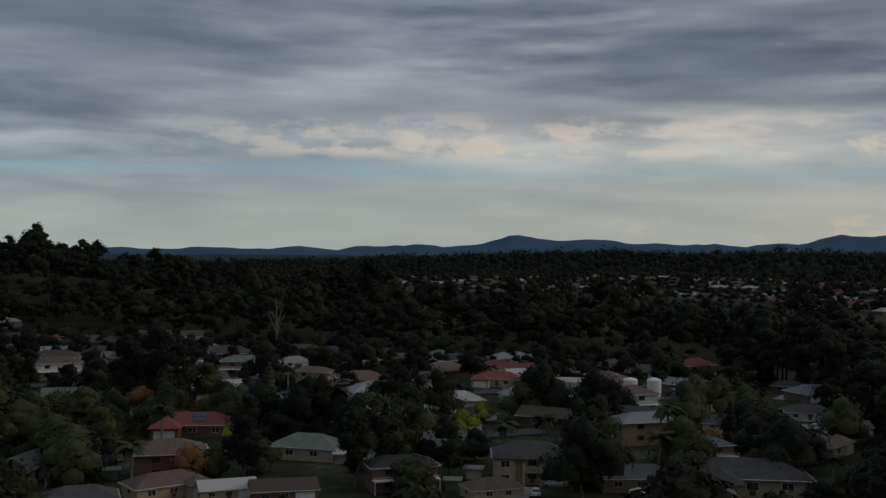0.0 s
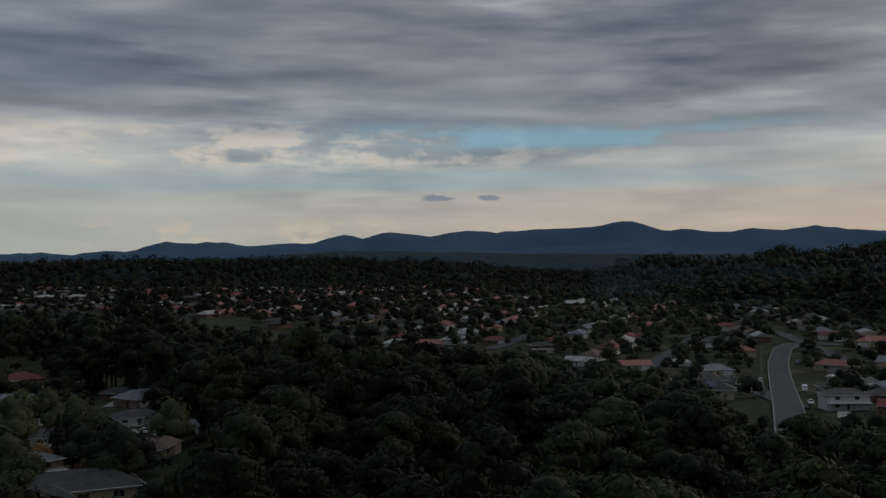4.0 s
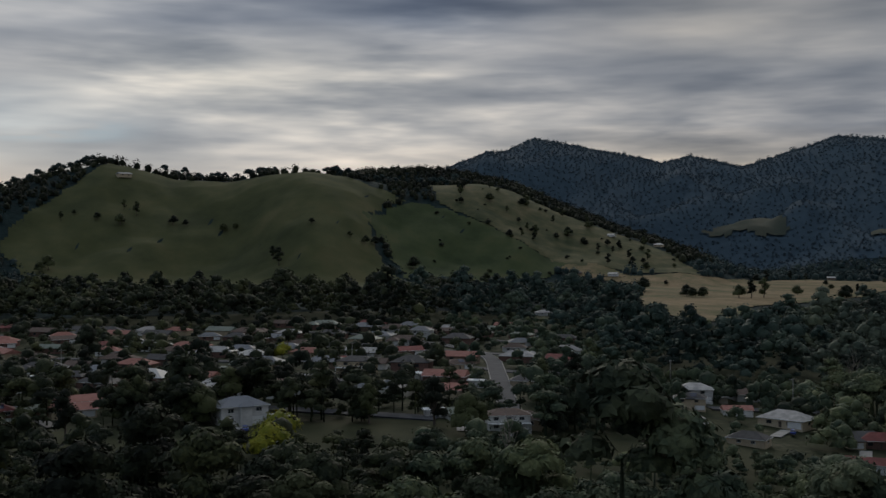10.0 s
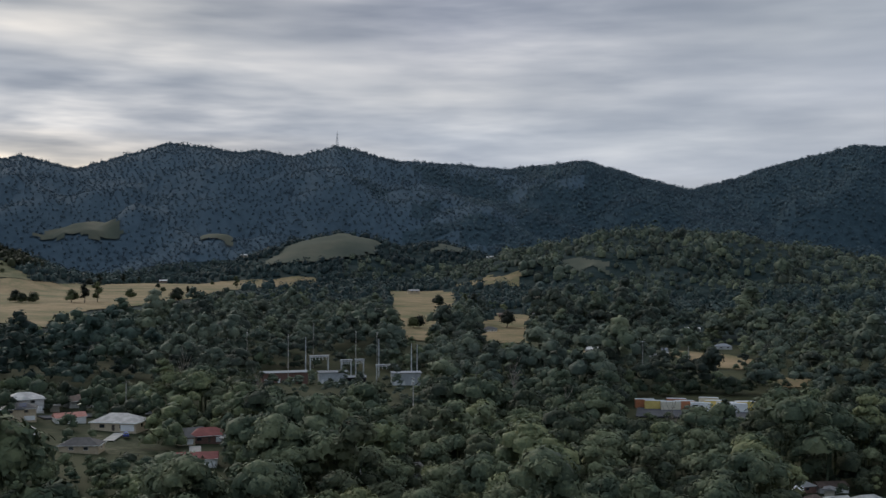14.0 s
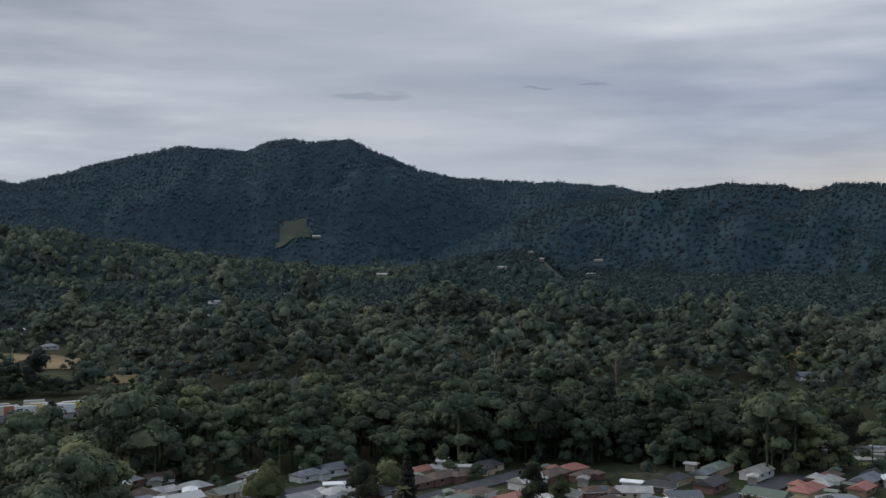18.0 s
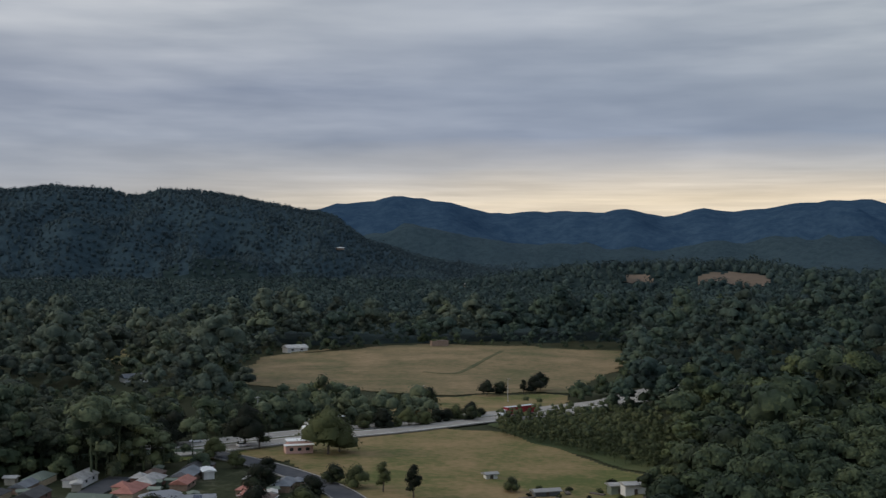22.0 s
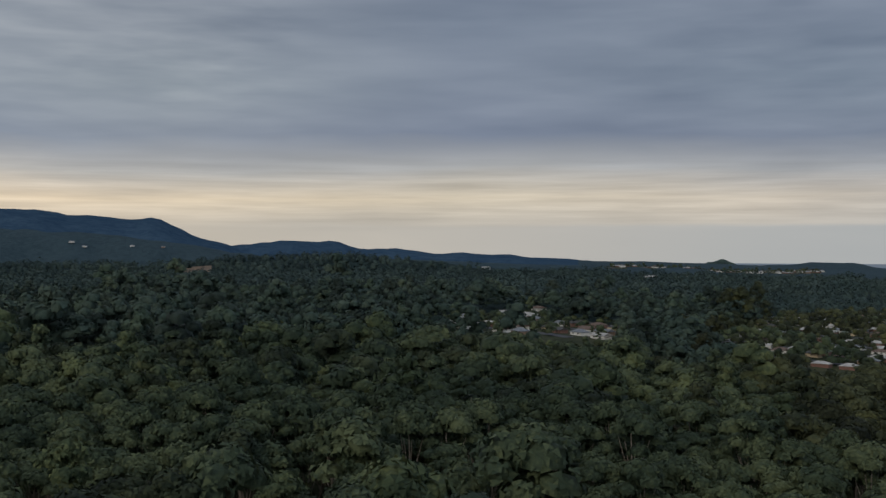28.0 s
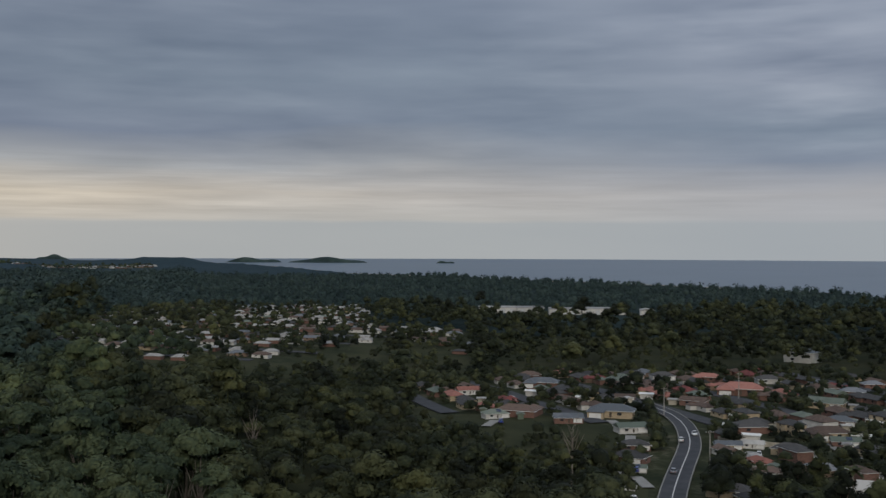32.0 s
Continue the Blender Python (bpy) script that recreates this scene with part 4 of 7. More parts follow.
# cheaper trees, merged into woods
MID = [bushy(100 + k, 8.2 + 1.1 * (k % 4), 12 + 1.5 * (k % 5), 5.0, 9 + k % 3, 34, 0.58, 0.24, 0.75, None, 0.84, 5, 0.64) for k in range(8)]
CLOSE = [bushy(110 + k, 8.4 + 1.1 * (k % 4), 12 + 1.5 * (k % 5), 5.0, 12 + k % 3, 70, 0.42, 0.21, 0.75, None, 0.84, 6, 0.62) for k in range(6)]
CLOSE = [join([c, limb([(0, 0, -1), (0.2, 0.1, 7), (0, 0, 12)], [0.36, 0.28, 0.1], 5)]) for c in CLOSE]
MID = [join([c, limb([(0, 0, -1), (0.2, 0.1, 7), (0, 0, 12)], [0.36, 0.28, 0.1], 4)]) for c in MID]
FAR = [bushy(120 + k, 10 + 1.5 * (k % 3), 13 + 1.7 * (k % 5), 4.0, 7, 15, 0.82, 0.225, 0.85, None, 0.84, 0, 0.7) for k in range(8)]
VAST = [join([lump(np.random.RandomState(140 + k), np.array([0, 0, 4.0]), np.array([5.8, 5.8, 7.2]), 0, -0.2), bushy(150 + k, 15, 12 + 1.6 * (k % 4), 4.0, 2, 10, 1.9, 0.42, 0.6, 0)]) for k in range(6)]
BUSH = [bushy(160 + k, 7 + (k % 3), 7 + 1.3 * (k % 4), 2.0, 4, 15, 0.72, 0.36, 0.8, None, 0.8, 3) for k in range(5)]


def woods(name, protos, x, y, scale, material, label, seed, category="forest"):
    """Many trees in one mesh."""
    rng = np.random.RandomState(seed)
    z, which, turn = land(x, y), rng.randint(0, len(protos), len(x)), rng.uniform(0, 6.28, len(x))
    vs, fs, o = [], [], 0
    for k, (v, f) in enumerate(protos):
        s = which == k
        n = int(s.sum())
        if not n:
            continue
        c, d, g = np.cos(turn[s])[:, None], np.sin(turn[s])[:, None], scale[s][:, None]
        tallness = rng.uniform(0.85, 1.2, (n, 1))
        px, py = v[None, :, 0] * c - v[None, :, 1] * d, v[None, :, 0] * d + v[None, :, 1] * c
        vs.append(np.stack([px * g + x[s][:, None], py * g + y[s][:, None], v[None, :, 2] * g * tallness + z[s][:, None]], -1).reshape(-1, 3))
        fs.append((f[None] + (np.arange(n) * len(v))[:, None, None] + o).reshape(-1, 3))
        o += n * len(v)
    ob = new(name, mesh_of(name, np.concatenate(vs), np.concatenate(fs), [material]))
    return tagged(ob, label, category, kind="stuff")


def stands(name, protos, x, y, small, large, label, seed, category="forest"):
    """Woods split by bearing; the light on each side is put into the leaf colours."""
    b, _ = polar(x, y)
    b = b + 5 * waves(x, y, 160, 8, 2)
    size = np.random.RandomState(seed + 1).uniform(small, large, len(x)) * (1 + 0.14 * waves(x, y, 90, 19, 2))
    b0, r0 = polar(x, y)
    size = size * np.where(np.random.RandomState(seed + 2).uniform(size=len(x)) < 0.07, 1.3, 1.0)      # a few stand above the rest
    size = size * np.where((r0 > 420) & (b0 > 122) & (b0 < 235), 1 + 0.30 * np.sign(waves(x, y, 260, 33, 3) - 0.05) * np.minimum(1, 3 * np.abs(waves(x, y, 260, 33, 3) - 0.05)), 1.0)      # taller and lower belts
    size = np.where((b0 > 128.3) & (b0 < 135.6) & (r0 > 340) & (r0 < 478), size * 0.36, size)
    size = np.where((b0 > 262) & (r0 > 230), size * 0.74, size)      # lower coastal woods
    size = np.where((b0 > 109) & (b0 < 119) & (r0 > 370) & (r0 < 560), size * 0.4, size)      # young growth before the substation
    dry = "leaf_valley" if name in ("valley_forest", "foothill_forest") else "leaf"
    # shade painted by leaf colour: darkest north, dark west and coast, lighter elsewhere
    for kind, k, leaf in (("dense near-black shade-toned northern ", b < 38, "leaf_north"), ("dense dark green shade-toned ", (b >= 38) & (b < 85), "leaf_west"), ("dense mid-dark green ", (b >= 85) & (b < 103), "leaf_south" if dry == "leaf" else "leaf_valley_east"), ("dense olive and grey-green ", (b >= 103) & (b < 143), dry), ("dense deep green ", (b >= 143) & (b < 186), "leaf_south" if dry == "leaf" else dry), ("dense olive green tall ", (b >= 186) & (b < 256), dry + "_east"), ("dense dark green coastal ", b >= 256, "leaf_west")):
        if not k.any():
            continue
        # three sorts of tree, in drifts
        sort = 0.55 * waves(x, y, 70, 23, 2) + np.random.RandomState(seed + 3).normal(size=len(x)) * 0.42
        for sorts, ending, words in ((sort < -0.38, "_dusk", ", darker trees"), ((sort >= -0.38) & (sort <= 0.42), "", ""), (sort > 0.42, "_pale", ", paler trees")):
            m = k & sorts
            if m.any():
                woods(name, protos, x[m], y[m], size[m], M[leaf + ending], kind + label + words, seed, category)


def scattered(r0, r1, spacing, seed, b0=-24, b1=298):
    """Jittered points between two distances."""
    rng = np.random.RandomState(seed)
    n = int((r1 * 2) / spacing)
    i, j = np.meshgrid(np.arange(-n // 2, n // 2 + 1), np.arange(-n // 2, n // 2 + 1))
    x = (i + 0.5 * (j % 2) + rng.uniform(-0.42, 0.42, i.shape)).ravel() * spacing
    y = (j + rng.uniform(-0.42, 0.42, i.shape)).ravel() * spacing * 0.9
    b, r = polar(x, y)
    k = (r >= r0) & (r < r1) & (b > b0) & (b < b1)
    return x[k], y[k]


# the highway runs straight from one end to the other
HIGHWAY = [(172.5, 362), (173.8, 366), (176.2, 370), (179.1, 382), (183.8, 405), (186.8, 422), (189.7, 440), (193.2, 464), (197, 500), (200, 540)]
LANES = {"estate_road": [(51.9, 290), (51.7, 337), (51.5, 385), (51.2, 497), (51.4, 561), (52.1, 586), (55.5, 578)],
         "hill_road": [(88.9, 330), (88.4, 374), (87.9, 482), (86.6, 537), (84, 560)],
         "link_road": [(184, 270), (182.1, 301), (178.9, 332), (176.9, 348), (174.6, 366)],
         "main_road": [(284.4, 230), (284.7, 290), (285.2, 327), (285.7, 362), (285.4, 398), (284.6, 428), (283.4, 446)]}


def near_line(x, y, line, width):
    hit = np.zeros(np.shape(x), bool)
    pts = [at(b, r) for b, r in line]
    for (x0, y0), (x1, y1) in zip(pts, pts[1:]):
        k = np.clip(((x - x0) * (x1 - x0) + (y - y0) * (y1 - y0)) / ((x1 - x0) ** 2 + (y1 - y0) ** 2), 0, 1)
        hit |= np.hypot(x - x0 - k * (x1 - x0), y - y0 - k * (y1 - y0)) < width
    return hit


# scattered farm houses and sheds: bearing, distance, form, roof, wall, size
FARMS = [(69, 1890, "gable", 5, 2, 1.9), (94, 1844, "gable", 5, 2, 1.1), (96.4, 1850, "plain", 5, 2, 1.3), (94.1, 1595, "gable", 5, 2, 1.2), (92.3, 1603, "plain", 0, 2, 1.0), (104.8, 1990, "gable", 5, 2, 1.2),
         (108.9, 2300, "gable", 5, 2, 1.6), (90.7, 1053, "gable", 5, 2, 1.1), (90.5, 818, "plain", 5, 2, 1.0), (124.1, 1071, "gable", 5, 2, 1.1), (122.4, 1054, "gable", 1, 1, 1.0), (121.6, 867, "plain", 0, 2, 1.0),
         (127.2, 670, "gable", 5, 2, 1.2), (117.6, 1528, "gable", 5, 2, 1.3), (121.6, 2130, "gable", 5, 2, 1.3)]
FARMS += [(139.2, 2600, "gable", 5, 2, 1.6), (146.7, 2700, "gable", 5, 2, 1.6), (143.3, 2400, "gable", 5, 2, 1.4), (144.9, 2420, "plain", 5, 2, 1.3), (150.1, 1765, "gable", 5, 2, 1.4), (152.3, 2200, "gable", 5, 2, 1.5),
          (156.4, 1762, "gable", 5, 2, 1.2), (157.8, 1976, "plain", 5, 2, 1.2), (158.3, 1871, "gable", 5, 2, 1.4), (161.4, 2300, "gable", 5, 2, 1.4), (161, 2200, "gable", 5, 2, 1.5), (167.2, 2200, "gable", 5, 2, 1.4),
          (167.8, 2180, "plain", 1, 2, 1.2)]
FARMS += [(141.5, 1267, "gable", 5, 2, 1.1), (141.5, 1030, "gable", 6, 2, 1.2), (141.1, 920, "gable", 6, 2, 1.2), (129.6, 659, "gable", 5, 2, 1.2), (130.4, 655, "gable", 5, 2, 0.8), (133.5, 758, "plain", 6, 2, 0.9),
          (132, 907, "gable", 5, 2, 1.0), (155.3, 613, "gable", 5, 1, 0.7), (171.9, 585, "gable", 6, 2, 1.0), (179.9, 752, "gable", 5, 2, 1.3), (182.2, 2480, "gable", 5, 2, 1.4), (193.6, 1321, "gable", 5, 2, 1.0),
          (188.9, 1878, "gable", 5, 2, 1.1), (217.8, 1799, "gable", 5, 2, 1.1)]
FARMS += [(220.2, 3300, "gable", 5, 2, 1.7), (220.8, 3280, "gable", 5, 2, 1.5), (216.6, 3300, "plain", 5, 2, 1.3), (211.2, 3400, "gable", 5, 2, 1.4), (224.5, 872, "gable", 5, 2, 1.0), (225, 880, "plain", 5, 2, 0.8),
          (221, 1137, "gable", 5, 2, 0.8), (241.2, 2279, "gable", 5, 2, 1.4), (223.1, 3250, "gable", 5, 2, 1.3), (224.6, 3260, "gable", 5, 2, 1.3), (249.7, 1992, "gable", 5, 2, 1.8), (251.3, 2058, "gable", 5, 2, 1.6)]
OPEN_STRIPS = [(HIGHWAY, 17), (LANES["estate_road"], 14), (LANES["hill_road"], 9), (LANES["link_road"], 10), (LANES["main_road"], 12)]


def wooded(x, y, tall=18.0):
    """Where the plan has forest: not on open ground, nor close below it on the valley side."""
    b, r = fringe(x, y)
    free = np.zeros(b.shape, bool)
    drop = EYE_Z - land(x, y)
    for corners in [*TOWNS.values(), *[c for patches in FIELDS.values() for _, c in patches]]:
        for k in (0.0, 0.5, 1.0):
            free |= inside(b, np.where(drop > 1.5 * tall, r * drop / np.maximum(drop - k * tall, 4.0), r), corners)
    for line, width in OPEN_STRIPS:
        free |= near_line(x, y, line, width)
    for fb, fr, *_ in FARMS:
        free |= (np.abs(b - fb) < math.degrees(13 / fr)) & (r < fr + 10) & (r > fr * (0.87 if fr < 1500 else 0.985))
    free |= (b > 275) & (b < 284) & (r > 890) & (r < 1100)
    free |= (b > 128.8) & (b < 135.2) & (r > 436) & (r < 506)
    free |= (b > 109.9) & (b < 118.6) & (r > 532) & (r < 580)
    free |= (r > coast_distance(b) - 62) & (b > 246)
    return ~free


def in_sight(x, y, top=18.0):
    """Slopes that face the valley; the far sides of the hills stay bare ground."""
    z, seen = land(x, y) + top, np.ones(len(x), bool)
    r = np.hypot(x, y)
    for k in np.linspace(0.3, 0.97, 14):
        seen &= (land(x * k, y * k) - EYE_Z) / k < (z - EYE_Z) + 0.004 * r
    return seen


def keep(x, y, k):
    return x[k], y[k]


# nearest trees of the forest, one by one
rng = np.random.RandomState(11)
x, y = scattered(190, 258, 8.0, 1, 202, 262)
x, y = keep(x, y, wooded(x, y))
for px, py in zip(x[:300], y[:300]):
    s = rng.uniform(0.8, 1.15)
    ob = copy_thing(NEAR[rng.randint(len(NEAR))], pose(px, py, land_at(px, py) - 0.2, 0, 0, rng.uniform(0, 360)))
    ob.scale = (s, s, s * rng.uniform(0.9, 1.15))
rest_x, rest_y = x[300:], y[300:]
x, y = scattered(110, 430, 9.3, 2)
b, r = polar(x, y)
x, y = keep(x, y, wooded(x, y) & ~((b > 202) & (b < 262) & (r > 190) & (r < 258)) & (EYE_Z - land(x, y) - 21 < 0.25 * r))
x, y = np.concatenate([x, rest_x]), np.concatenate([y, rest_y])
_, r = polar(x, y)
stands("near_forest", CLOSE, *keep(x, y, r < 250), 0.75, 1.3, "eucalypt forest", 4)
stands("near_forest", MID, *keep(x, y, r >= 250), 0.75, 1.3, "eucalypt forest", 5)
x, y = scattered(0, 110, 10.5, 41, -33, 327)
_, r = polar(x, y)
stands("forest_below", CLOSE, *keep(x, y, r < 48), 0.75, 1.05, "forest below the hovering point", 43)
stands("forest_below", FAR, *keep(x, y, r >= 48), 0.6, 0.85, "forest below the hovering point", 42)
# lower trees on the near side of the open ground
x, y = scattered(170, 620, 8.2, 47)
x, y = keep(x, y, wooded(x, y, 8.0) & ~wooded(x, y))
_, r = polar(x, y)
stands("low_woods", BUSH, *keep(x, y, r >= 300), 0.5, 1.0, "belt of low trees before the open ground", 48)
stands("low_woods", MID, *keep(x, y, r < 300), 0.35, 0.62, "belt of low trees before the open ground", 49)
x, y = scattered(620, 1700, 16, 50)
x, y = keep(x, y, wooded(x, y, 8.0) & ~wooded(x, y))
stands("low_woods", FAR, x, y, 0.35, 0.6, "belt of low trees before the open ground", 51)
# thickets along the edges of the woods
x, y = scattered(185, 900, 9, 44)
edge = np.zeros(len(x), bool)
for ox, oy in ((11, 0), (-11, 0), (0, 11), (0, -11)):
    edge |= wooded(x, y, 6.0) & ~wooded(x + ox, y + oy, 6.0) | wooded(x, y) & ~wooded(x + ox, y + oy)
x, y = keep(x, y, edge)
stands("thicket", BUSH, x, y, 0.5, 0.95, "scrub along the edges of the woods", 46, "shrubs")
# the valley's woods stand in belts and clumps of uneven height, with narrow openings between them
x, y = scattered(430, 1000, 12.6, 5)
x, y = keep(x, y, wooded(x, y))
x, y = keep(x, y, in_sight(x, y))
belt = waves(x, y, 260, 33, 3)
x, y = keep(x, y, np.abs(belt - 0.05) > 0.035)
stands("valley_forest", FAR, x, y, 0.62, 1.45, "valley forest", 7)
x, y = scattered(1000, 2260, 17, 8)
b, r = polar(x, y)
x, y = keep(x, y, (r < 1450) | (np.random.RandomState(15).uniform(size=len(x)) < 0.68))
x, y = keep(x, y, wooded(x, y))
x, y = keep(x, y, in_sight(x, y))
size = np.random.RandomState(9).uniform(0.6, 1.0, len(x)) * np.where(np.hypot(x, y) > 1450, 1.18, 1.0) * np.where(polar(x, y)[0] > 260, 0.6, 1.0)
north = polar(x, y)[0] < 42
b, r = polar(x, y)
fore = (b > 114) & (b < 152) & (r < 2000) & (land(x, y) > 16)
high = (land(x, y) > 42) & ~north & ~fore
stands("foothill_forest", VAST, x[fore], y[fore], 0.62, 1.0, "eucalypt forest on a low foothill", 37)
north, high, x, y, size = north[~fore], high[~fore], x[~fore], y[~fore], size[~fore]
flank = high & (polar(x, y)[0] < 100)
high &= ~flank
# the blue of distance haze is part of the hill and far leaf colours
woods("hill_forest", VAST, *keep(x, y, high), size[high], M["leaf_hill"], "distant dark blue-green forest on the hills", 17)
# this flank's backlit darkness is painted into its leaf colour
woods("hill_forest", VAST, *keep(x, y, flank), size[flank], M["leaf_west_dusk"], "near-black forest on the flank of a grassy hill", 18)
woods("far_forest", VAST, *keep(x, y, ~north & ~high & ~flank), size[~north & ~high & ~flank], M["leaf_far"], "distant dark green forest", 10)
# northern shade painted into the leaf colour of this ridge
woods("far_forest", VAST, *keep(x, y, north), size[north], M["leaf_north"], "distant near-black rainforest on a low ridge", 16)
# forest over the slopes of the ranges, and taller trees along the crests
x, y = scattered(2230, 3480, 15, 18, 78, 192)
x, y = keep(x, y, wooded(x, y))
x, y = keep(x, y, in_sight(x, y))
size = np.random.RandomState(19).uniform(0.65, 1.0, len(x)) * (1 + 0.18 * waves(x, y, 150, 29, 2))
b, r = polar(x, y)
close = (r < 2450) & (b < 97.8)
dark = (b > 157) & (r < 2850)
west = (b + 7 * waves(x, y, 300, 61, 2) + np.random.RandomState(62).uniform(-5, 5, len(b)) < 121) & ~close
size = size * np.where(west, 0.55, np.where(close, 1.0, 0.78))      # smaller crowns in the west, a texture smoothed as by haze
south = ~(close | dark | west)
# leaf colours include haze, palest in the west
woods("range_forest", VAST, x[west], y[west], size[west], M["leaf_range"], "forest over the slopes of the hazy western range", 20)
woods("range_forest", VAST, x[south], y[south], size[south], M["leaf_slope"], "forest over the slopes of the southern range, haze-toned blue-green", 22)
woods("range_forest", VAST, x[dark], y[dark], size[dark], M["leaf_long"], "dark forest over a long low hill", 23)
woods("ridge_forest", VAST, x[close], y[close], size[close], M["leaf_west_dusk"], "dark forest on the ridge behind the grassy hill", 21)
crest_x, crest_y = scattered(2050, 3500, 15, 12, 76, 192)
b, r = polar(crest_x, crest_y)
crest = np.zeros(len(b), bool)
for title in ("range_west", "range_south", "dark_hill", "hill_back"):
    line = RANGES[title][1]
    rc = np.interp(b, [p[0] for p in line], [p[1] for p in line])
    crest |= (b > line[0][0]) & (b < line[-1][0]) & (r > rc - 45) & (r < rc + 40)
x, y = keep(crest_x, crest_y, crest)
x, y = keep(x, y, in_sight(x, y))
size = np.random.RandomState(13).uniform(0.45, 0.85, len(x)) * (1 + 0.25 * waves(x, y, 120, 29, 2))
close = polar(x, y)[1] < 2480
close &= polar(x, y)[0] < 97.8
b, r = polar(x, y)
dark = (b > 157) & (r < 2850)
woods("crest_forest", VAST, x[~close & ~dark], y[~close & ~dark], size[~close & ~dark], M["leaf_slope"], "trees along the crests of the ranges, haze-toned blue-green", 14)
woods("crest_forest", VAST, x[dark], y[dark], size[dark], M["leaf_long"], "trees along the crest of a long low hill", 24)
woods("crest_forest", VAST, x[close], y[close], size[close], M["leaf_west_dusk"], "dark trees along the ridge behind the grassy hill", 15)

# ---- houses ----
def box_bm(bm, x0, x1, y0, y1, z0, z1):
    """A block with slightly rounded edges left to the bevel of the caller."""
    vs = [bm.verts.new((x, y, z)) for z in (z0, z1) for x, y in ((x0, y0), (x1, y0), (x1, y1), (x0, y1))]
    for q in ((3, 2, 1, 0), (4, 5, 6, 7), (0, 1, 5, 4), (1, 2, 6, 5), (2, 3, 7, 6), (3, 0, 4, 7)):
        bm.faces.new([vs[k] for k in q])


def data_of(bm, name, *mats):
    me = bpy.data.meshes.new(name)
    bmesh.ops.recalc_face_normals(bm, faces=bm.faces)
    bm.to_mesh(me)
    bm.free()
    for m in mats:
        me.materials.append(m)
    return me


def block(name, mat, *boxes):
    bm = bmesh.new()
    for b in boxes:
        box_bm(bm, *b)
    return data_of(bm, name, mat)


def roof_data(mat, wings, hip=True):
    """A pitched roof with eaves over one or more rectangular wings: x0, x1, y0, y1, eaves height, rise."""
    bm = bmesh.new()
    for x0, x1, y0, y1, z, rise in wings:
        o = 0.55
        x0, x1, y0, y1 = x0 - o, x1 + o, y0 - o, y1 + o
        along_x = (x1 - x0) >= (y1 - y0)
        half = min(x1 - x0, y1 - y0) / 2
        inset = half if hip else 0.0
        if along_x:
            ridge = [(x0 + inset, (y0 + y1) / 2), (x1 - inset, (y0 + y1) / 2)]
        else:
            ridge = [((x0 + x1) / 2, y0 + inset), ((x0 + x1) / 2, y1 - inset)]
        if abs(ridge[0][0] - ridge[1][0]) + abs(ridge[0][1] - ridge[1][1]) < 0.4:
            ridge = [(ridge[0][0] - 0.2, ridge[0][1]), (ridge[0][0] + 0.2, ridge[0][1])]
            along_x = True
        lo = [bm.verts.new((x, y, z - 0.22)) for x, y in ((x0, y0), (x1, y0), (x1, y1), (x0, y1))]
        up = [bm.verts.new((x, y, z)) for x, y in ((x0, y0), (x1, y0), (x1, y1), (x0, y1))]
        r0, r1 = (bm.verts.new((*p, z + rise)) for p in ridge)
        bm.faces.new(lo[::-1])
        for k in range(4):
            bm.faces.new((lo[k], lo[(k + 1) % 4], up[(k + 1) % 4], up[k]))
        if along_x:
            for f in ((up[0], up[1], r1, r0), (up[1], up[2], r1), (up[2], up[3], r0, r1), (up[3], up[0], r0)):
                bm.faces.new(f)
        else:
            for f in ((up[0], up[1], r0), (up[1], up[2], r1, r0), (up[2], up[3], r1), (up[3], up[0], r0, r1)):
                bm.faces.new(f)
    return data_of(bm, "roof", mat)


GLAZING = {}


def window_parts(root, x, y, z, w_, h, turn, fine):
    """A window set 3 cm proud of its wall; turn in degrees, 0 faces the street (-y)."""
    key = (w_, h, fine)
    if key not in GLAZING:
        fr = block("window", M["white_trim"], (-w_ / 2, w_ / 2, -0.05, 0.03, -0.07, 0), (-w_ / 2, w_ / 2, -0.05, 0.03, h, h + 0.07),
                   (-w_ / 2 - 0.07, -w_ / 2, -0.05, 0.03, -0.07, h + 0.07), (w_ / 2, w_ / 2 + 0.07, -0.05, 0.03, -0.07, h + 0.07), (-0.03, 0.03, -0.05, 0.03, 0, h))
        gl = block("pane", M["glass"], (-w_ / 2, w_ / 2, -0.02, 0.02, 0, h))
        GLAZING[key] = fr, gl
    fr, gl = GLAZING[key]
    if fine:
        f = part("window", fr, root, where=pose(x, y, z, 0, 0, turn))
        part("pane", gl, f)
    else:
        part("window", gl, root, where=pose(x, y, z, 0, 0, turn))


